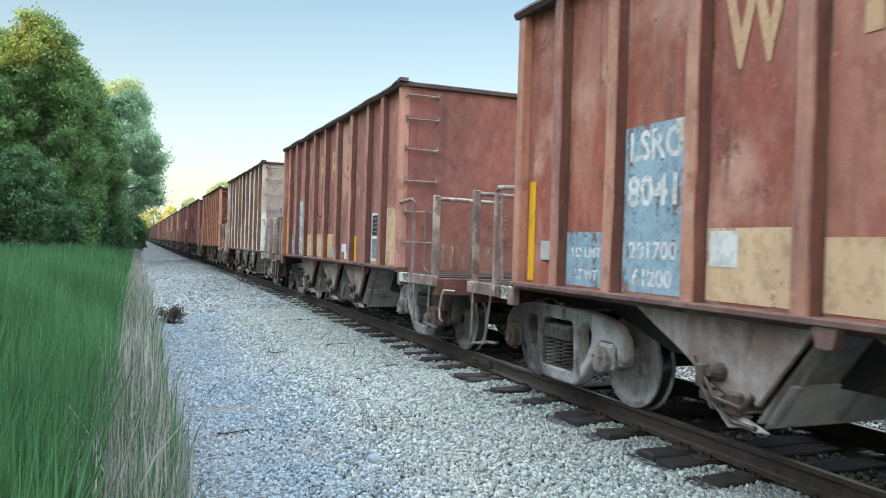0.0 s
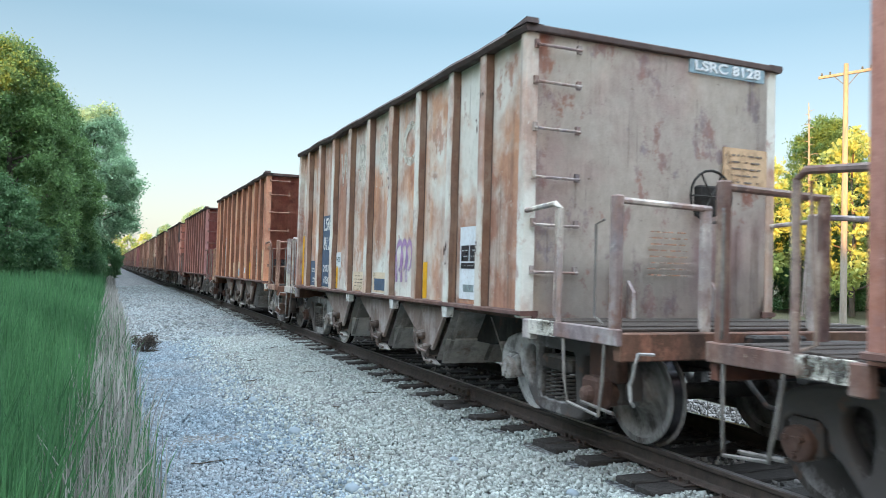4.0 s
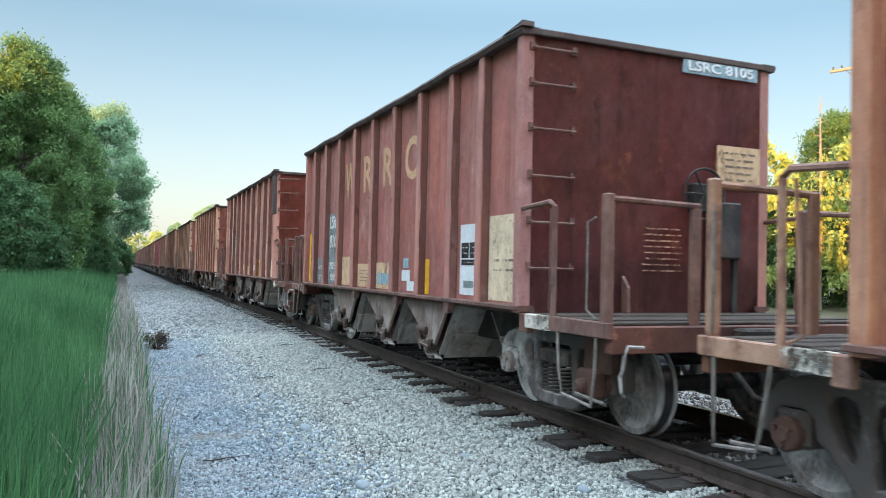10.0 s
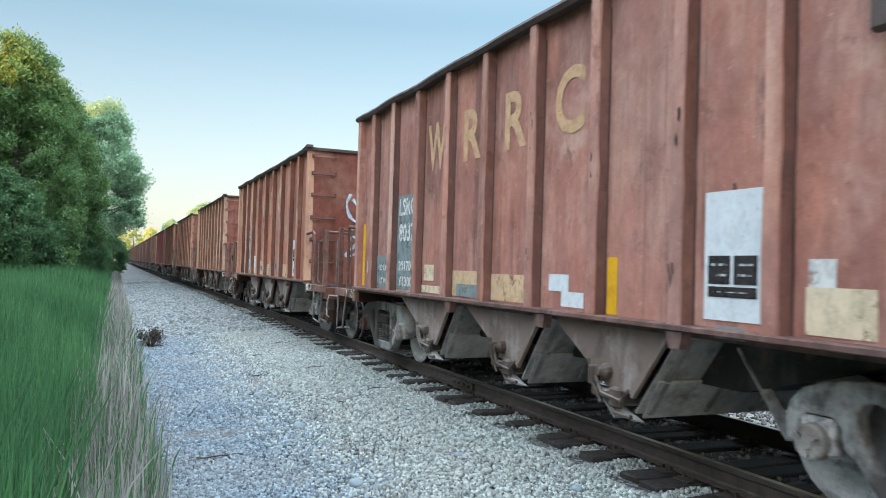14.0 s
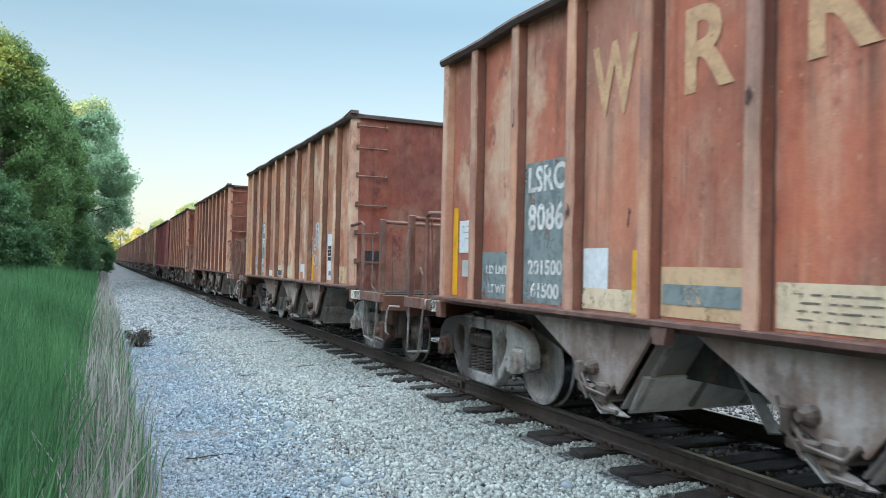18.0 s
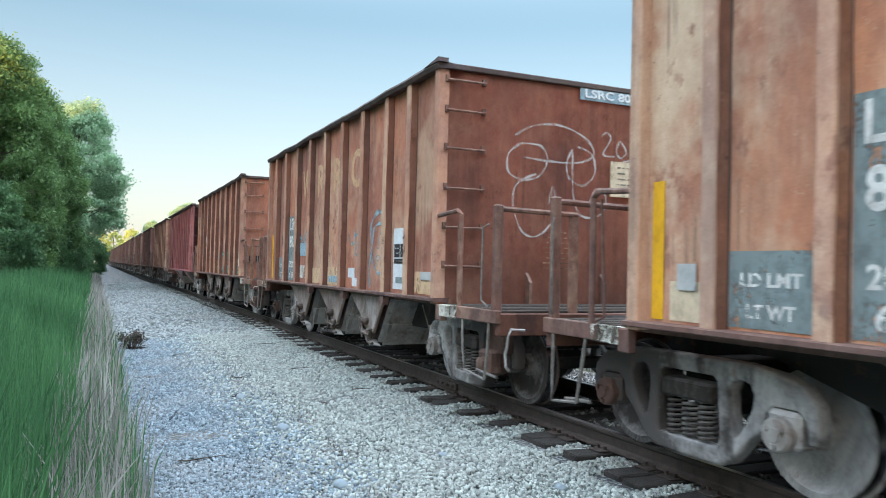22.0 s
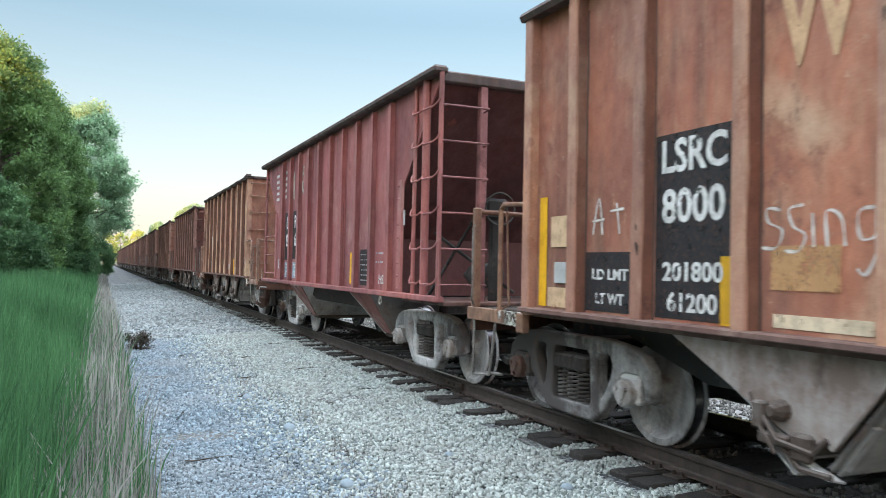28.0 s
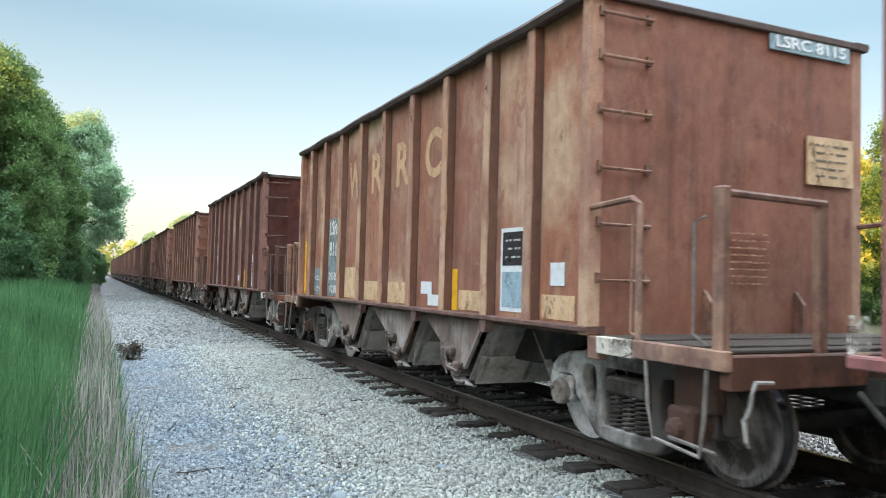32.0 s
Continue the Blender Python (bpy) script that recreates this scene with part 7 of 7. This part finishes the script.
    for pts in ([(4.4, 1.2), (4.52, 1.5), (4.45, 1.75), (4.2, 1.85), (3.9, 1.7)], [(4.5, 1.3), (4.3, 1.14), (3.9, 1.14), (3.6, 1.3)], [(4.4, 1.4), (4.4, 1.65), (4.3, 1.65), (4.28, 1.4), (4.4, 1.4)],
                [(4.2, 1.3), (4.2, 1.6), (4.1, 1.6), (4.05, 1.3)], [(3.98, 1.5), (4.02, 1.3), (3.92, 1.25), (3.86, 1.5)], [(4.42, 1.92), (4.4, 2.02)], [(4.3, 1.92), (4.28, 2.02)]):
        m.stroke(pts, "teal", 0.045)
    for k in range(4):
        y = 3.55 - 0.9 * k
        m.stroke([(y + 0.15, 1.2), (y + 0.2, 1.6), (y, 1.75), (y - 0.1, 1.4), (y + 0.1, 1.2), (y - 0.15, 1.2)], "teal", 0.05)
    m.patch(1.05, 1.50, 1.18, 1.96, "teal")
    m.patch(0.14, 0.80, 1.13, 1.60, "orange")
    m.patch(0.16, 0.78, 1.36, 1.58, "cream_light", "paint_patch", "", 0.004)
    end_signs(m, "8000", vents=True)
    for pts in ([(-0.01, 2.26), (-0.34, 2.41), (-0.48, 2.73), (-0.44, 3.03), (-0.18, 3.21), (0.27, 3.31), (0.84, 3.28), (1.29, 3.15), (1.49, 2.89), (1.53, 2.6)],):
        m.stroke(pts, "lilac", 0.034, "graffiti", True)
    for pts in ([(-0.27, 3.45), (-0.2, 3.26)],
                [(-0.01, 3.48), (-0.02, 3.28)],
                [(-0.4, 2.93), (-0.3, 2.64), (-0.21, 2.53), (-0.09, 2.8), (-0.04, 3.03)],
                [(-0.04, 2.73), (0.1, 2.55), (0.19, 2.71), (0.05, 2.89)],
                [(0.09, 3.04), (0.36, 3.16), (0.65, 3.09), (0.7, 2.86), (0.46, 2.69), (0.23, 2.79), (0.18, 2.98)],
                [(0.37, 2.64), (0.41, 2.92), (0.6, 2.82), (0.46, 2.69), (0.75, 2.51)],
                [(0.8, 2.75), (1.09, 2.85)]):
        m.stroke(pts, "lilac", 0.026, "graffiti", True)
    brake_wheel(m)
    brake_housing(m)

    # near-black end colour: the shade inside the open sloping ends is painted in
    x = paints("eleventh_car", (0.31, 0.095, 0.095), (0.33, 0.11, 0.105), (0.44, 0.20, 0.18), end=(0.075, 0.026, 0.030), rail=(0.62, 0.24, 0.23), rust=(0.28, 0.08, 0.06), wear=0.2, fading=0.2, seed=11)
    m = ribbed_car(126.0, x, "dull red ribbed hopper car with sloping ends")
    for y in (8.98, 8.22):
        for k in range(5):
            m.patch(y - 0.15, y + 0.15, 2.88 + 0.13 * k, 2.945 + 0.13 * k, "white", "stripe_mark")
    m.patch(7.34, 7.62, 2.80, 3.36, "white_worn", "stripe_mark")
    m.patch(6.56, 6.86, 2.86, 3.12, "white_worn", "stripe_mark")
    m.patch(6.56, 6.86, 3.18, 3.42, "white_worn", "stripe_mark")
    m.patch(7.56, 8.14, 1.55, 2.55, "black")
    m.patch(6.80, 7.40, 1.57, 2.55, "black")
    m.words("LS", 7.83, 2.32, 0.26, "white", 0.34)
    m.words("RC", 7.08, 2.32, 0.26, "white", 0.38)
    m.words("81", 7.83, 1.95, 0.26, "white", 0.32)
    m.words("66", 7.08, 1.95, 0.26, "white", 0.38)
    m.patch(7.58, 8.10, 1.18, 1.50, "paleblue")
    m.words("LD LMT", 7.84, 1.42, 0.09, "white", 0.38)
    m.words("LT WT", 7.84, 1.26, 0.09, "white", 0.34)
    m.patch(6.82, 7.36, 1.18, 1.50, "paleblue")
    m.words("205200", 7.09, 1.42, 0.09, "white", 0.38)
    m.words("58000", 7.09, 1.26, 0.09, "white", 0.34)
    for y, z1 in ((8.36, 2.08), (6.28, 1.64), (4.74, 1.64), (3.30, 1.66), (1.66, 2.10)):
        m.patch(y - 0.06, y + 0.06, 1.17, z1, "yellow", "reflector", "yellow reflective stripe")
    m.patch(8.50, 8.72, 1.36, 1.56, "plate", "tag_plate", "small metal tag", 0.01)
    m.bars(8.53, 8.69, 1.38, 1.54, 2, "black", 0.016)
    m.patch(2.34, 2.84, 1.16, 1.70, "black")
    m.bars(2.40, 2.80, 1.2, 1.66, 6, "print_pale")
    m.bars(1.78, 2.10, 1.45, 1.70, 2, "print_pale")
    m.words("HS", 1.86, 1.26, 0.13, "white", 0.2)
    part("data_plate", box(bmesh.new(), -1.50, -1.485, 1.02, 1.10, 2.0, 2.2), M["plate"], m.car)
    ring = [(-1.55, 1.75 + 0.05 * math.sin(i * math.tau / 14), 0.98 + 0.055 * math.cos(i * math.tau / 14)) for i in range(15)]
    part("hanging_ring", tube(bmesh.new(), ring, 0.010, 6), M["white_worn"], m.car, "white-painted hanging ring", True)
    part("end_plate", box(bmesh.new(), -1.590, -1.586, 10.16, 10.28, 1.12, 1.32), M["white_worn"], m.car)

    x = paints("twelfth_car", (0.29, 0.115, 0.066), (0.42, 0.26, 0.17), (0.50, 0.32, 0.20), end=(0.26, 0.10, 0.062), rail=(0.56, 0.32, 0.22), wear=0.4, fading=0.4, seed=12)
    m = add_car(138.60, x, "orange-brown hopper car with worn letters")
    fleet_marks(m, "8115", "201800", "61200", "grey", "tan")
    for y0, y1, z1 in ((5.92, 6.69, 1.60), (4.92, 5.72, 1.40), (3.90, 4.72, 1.40)):
        m.patch(y0, y1, 1.13, z1, "cream")
    white_step(m)
    stripe(m)
    m.patch(1.86, 2.50, 1.13, 1.34, "cream")
    m.patch(1.06, 1.56, 1.16, 1.96, "sticker", "placard", "white-framed placard")
    m.patch(1.10, 1.52, 1.60, 1.92, "black", "placard_box", "", 0.004)
    m.patch(1.10, 1.52, 1.20, 1.54, "paleblue", "placard_box", "", 0.004)
    m.bars(1.16, 1.46, 1.64, 1.88, 3, "print_pale", 0.008)
    m.patch(0.44, 0.66, 1.42, 1.62, "sticker")
    m.patch(0.28, 0.80, 1.13, 1.34, "cream")
    front_stripe(m)
    end_signs(m, "8115")

    looks = [paints("far_car_a", (0.145, 0.050, 0.040), (0.20, 0.105, 0.082), seed=21), paints("far_car_b", (0.17, 0.066, 0.048), (0.23, 0.13, 0.096), seed=22, fading=0.45),
             paints("far_car_c", (0.19, 0.075, 0.046), (0.25, 0.14, 0.10), seed=23)]
    tones = ("dark maroon hopper car", "brown streaked hopper car", "orange-brown rusty hopper car")
    for k in range(14):
        j = (k * 5 + k // 3) % 3
        m = add_car(138.6 + 13.02 * (k + 1), looks[j], tones[j] + " far down the train", k < 3)
        if k < 4:
            fleet_marks(m, ("8112", "8066", "8103", "8097")[k], "201800", "61200", "grey", "tan")
            white_step(m)
            stripe(m)
            placard(m)


cars()


# ---- what moves ----
def gone(t):
    """Metres that the train has rolled by t seconds: it slows a little."""
    u = t / 32
    return 138.3355 * u + 3.1334 * u ** 2 - 14.1563 * u ** 3 + 6.2427 * u ** 4


def motions():
    for car, off in CARS:
        walk(car, [(t, pose(TRACK, off - gone(t), RAIL)) for t in range(33)])
    times = [k * 4 / 30 for k in range(241)]
    for w in WHEELSETS:
        y = w.location.y
        walk(w, [(t, pose(0, y, WHEEL, math.degrees(gone(t) / WHEEL))) for t in times])


motions()
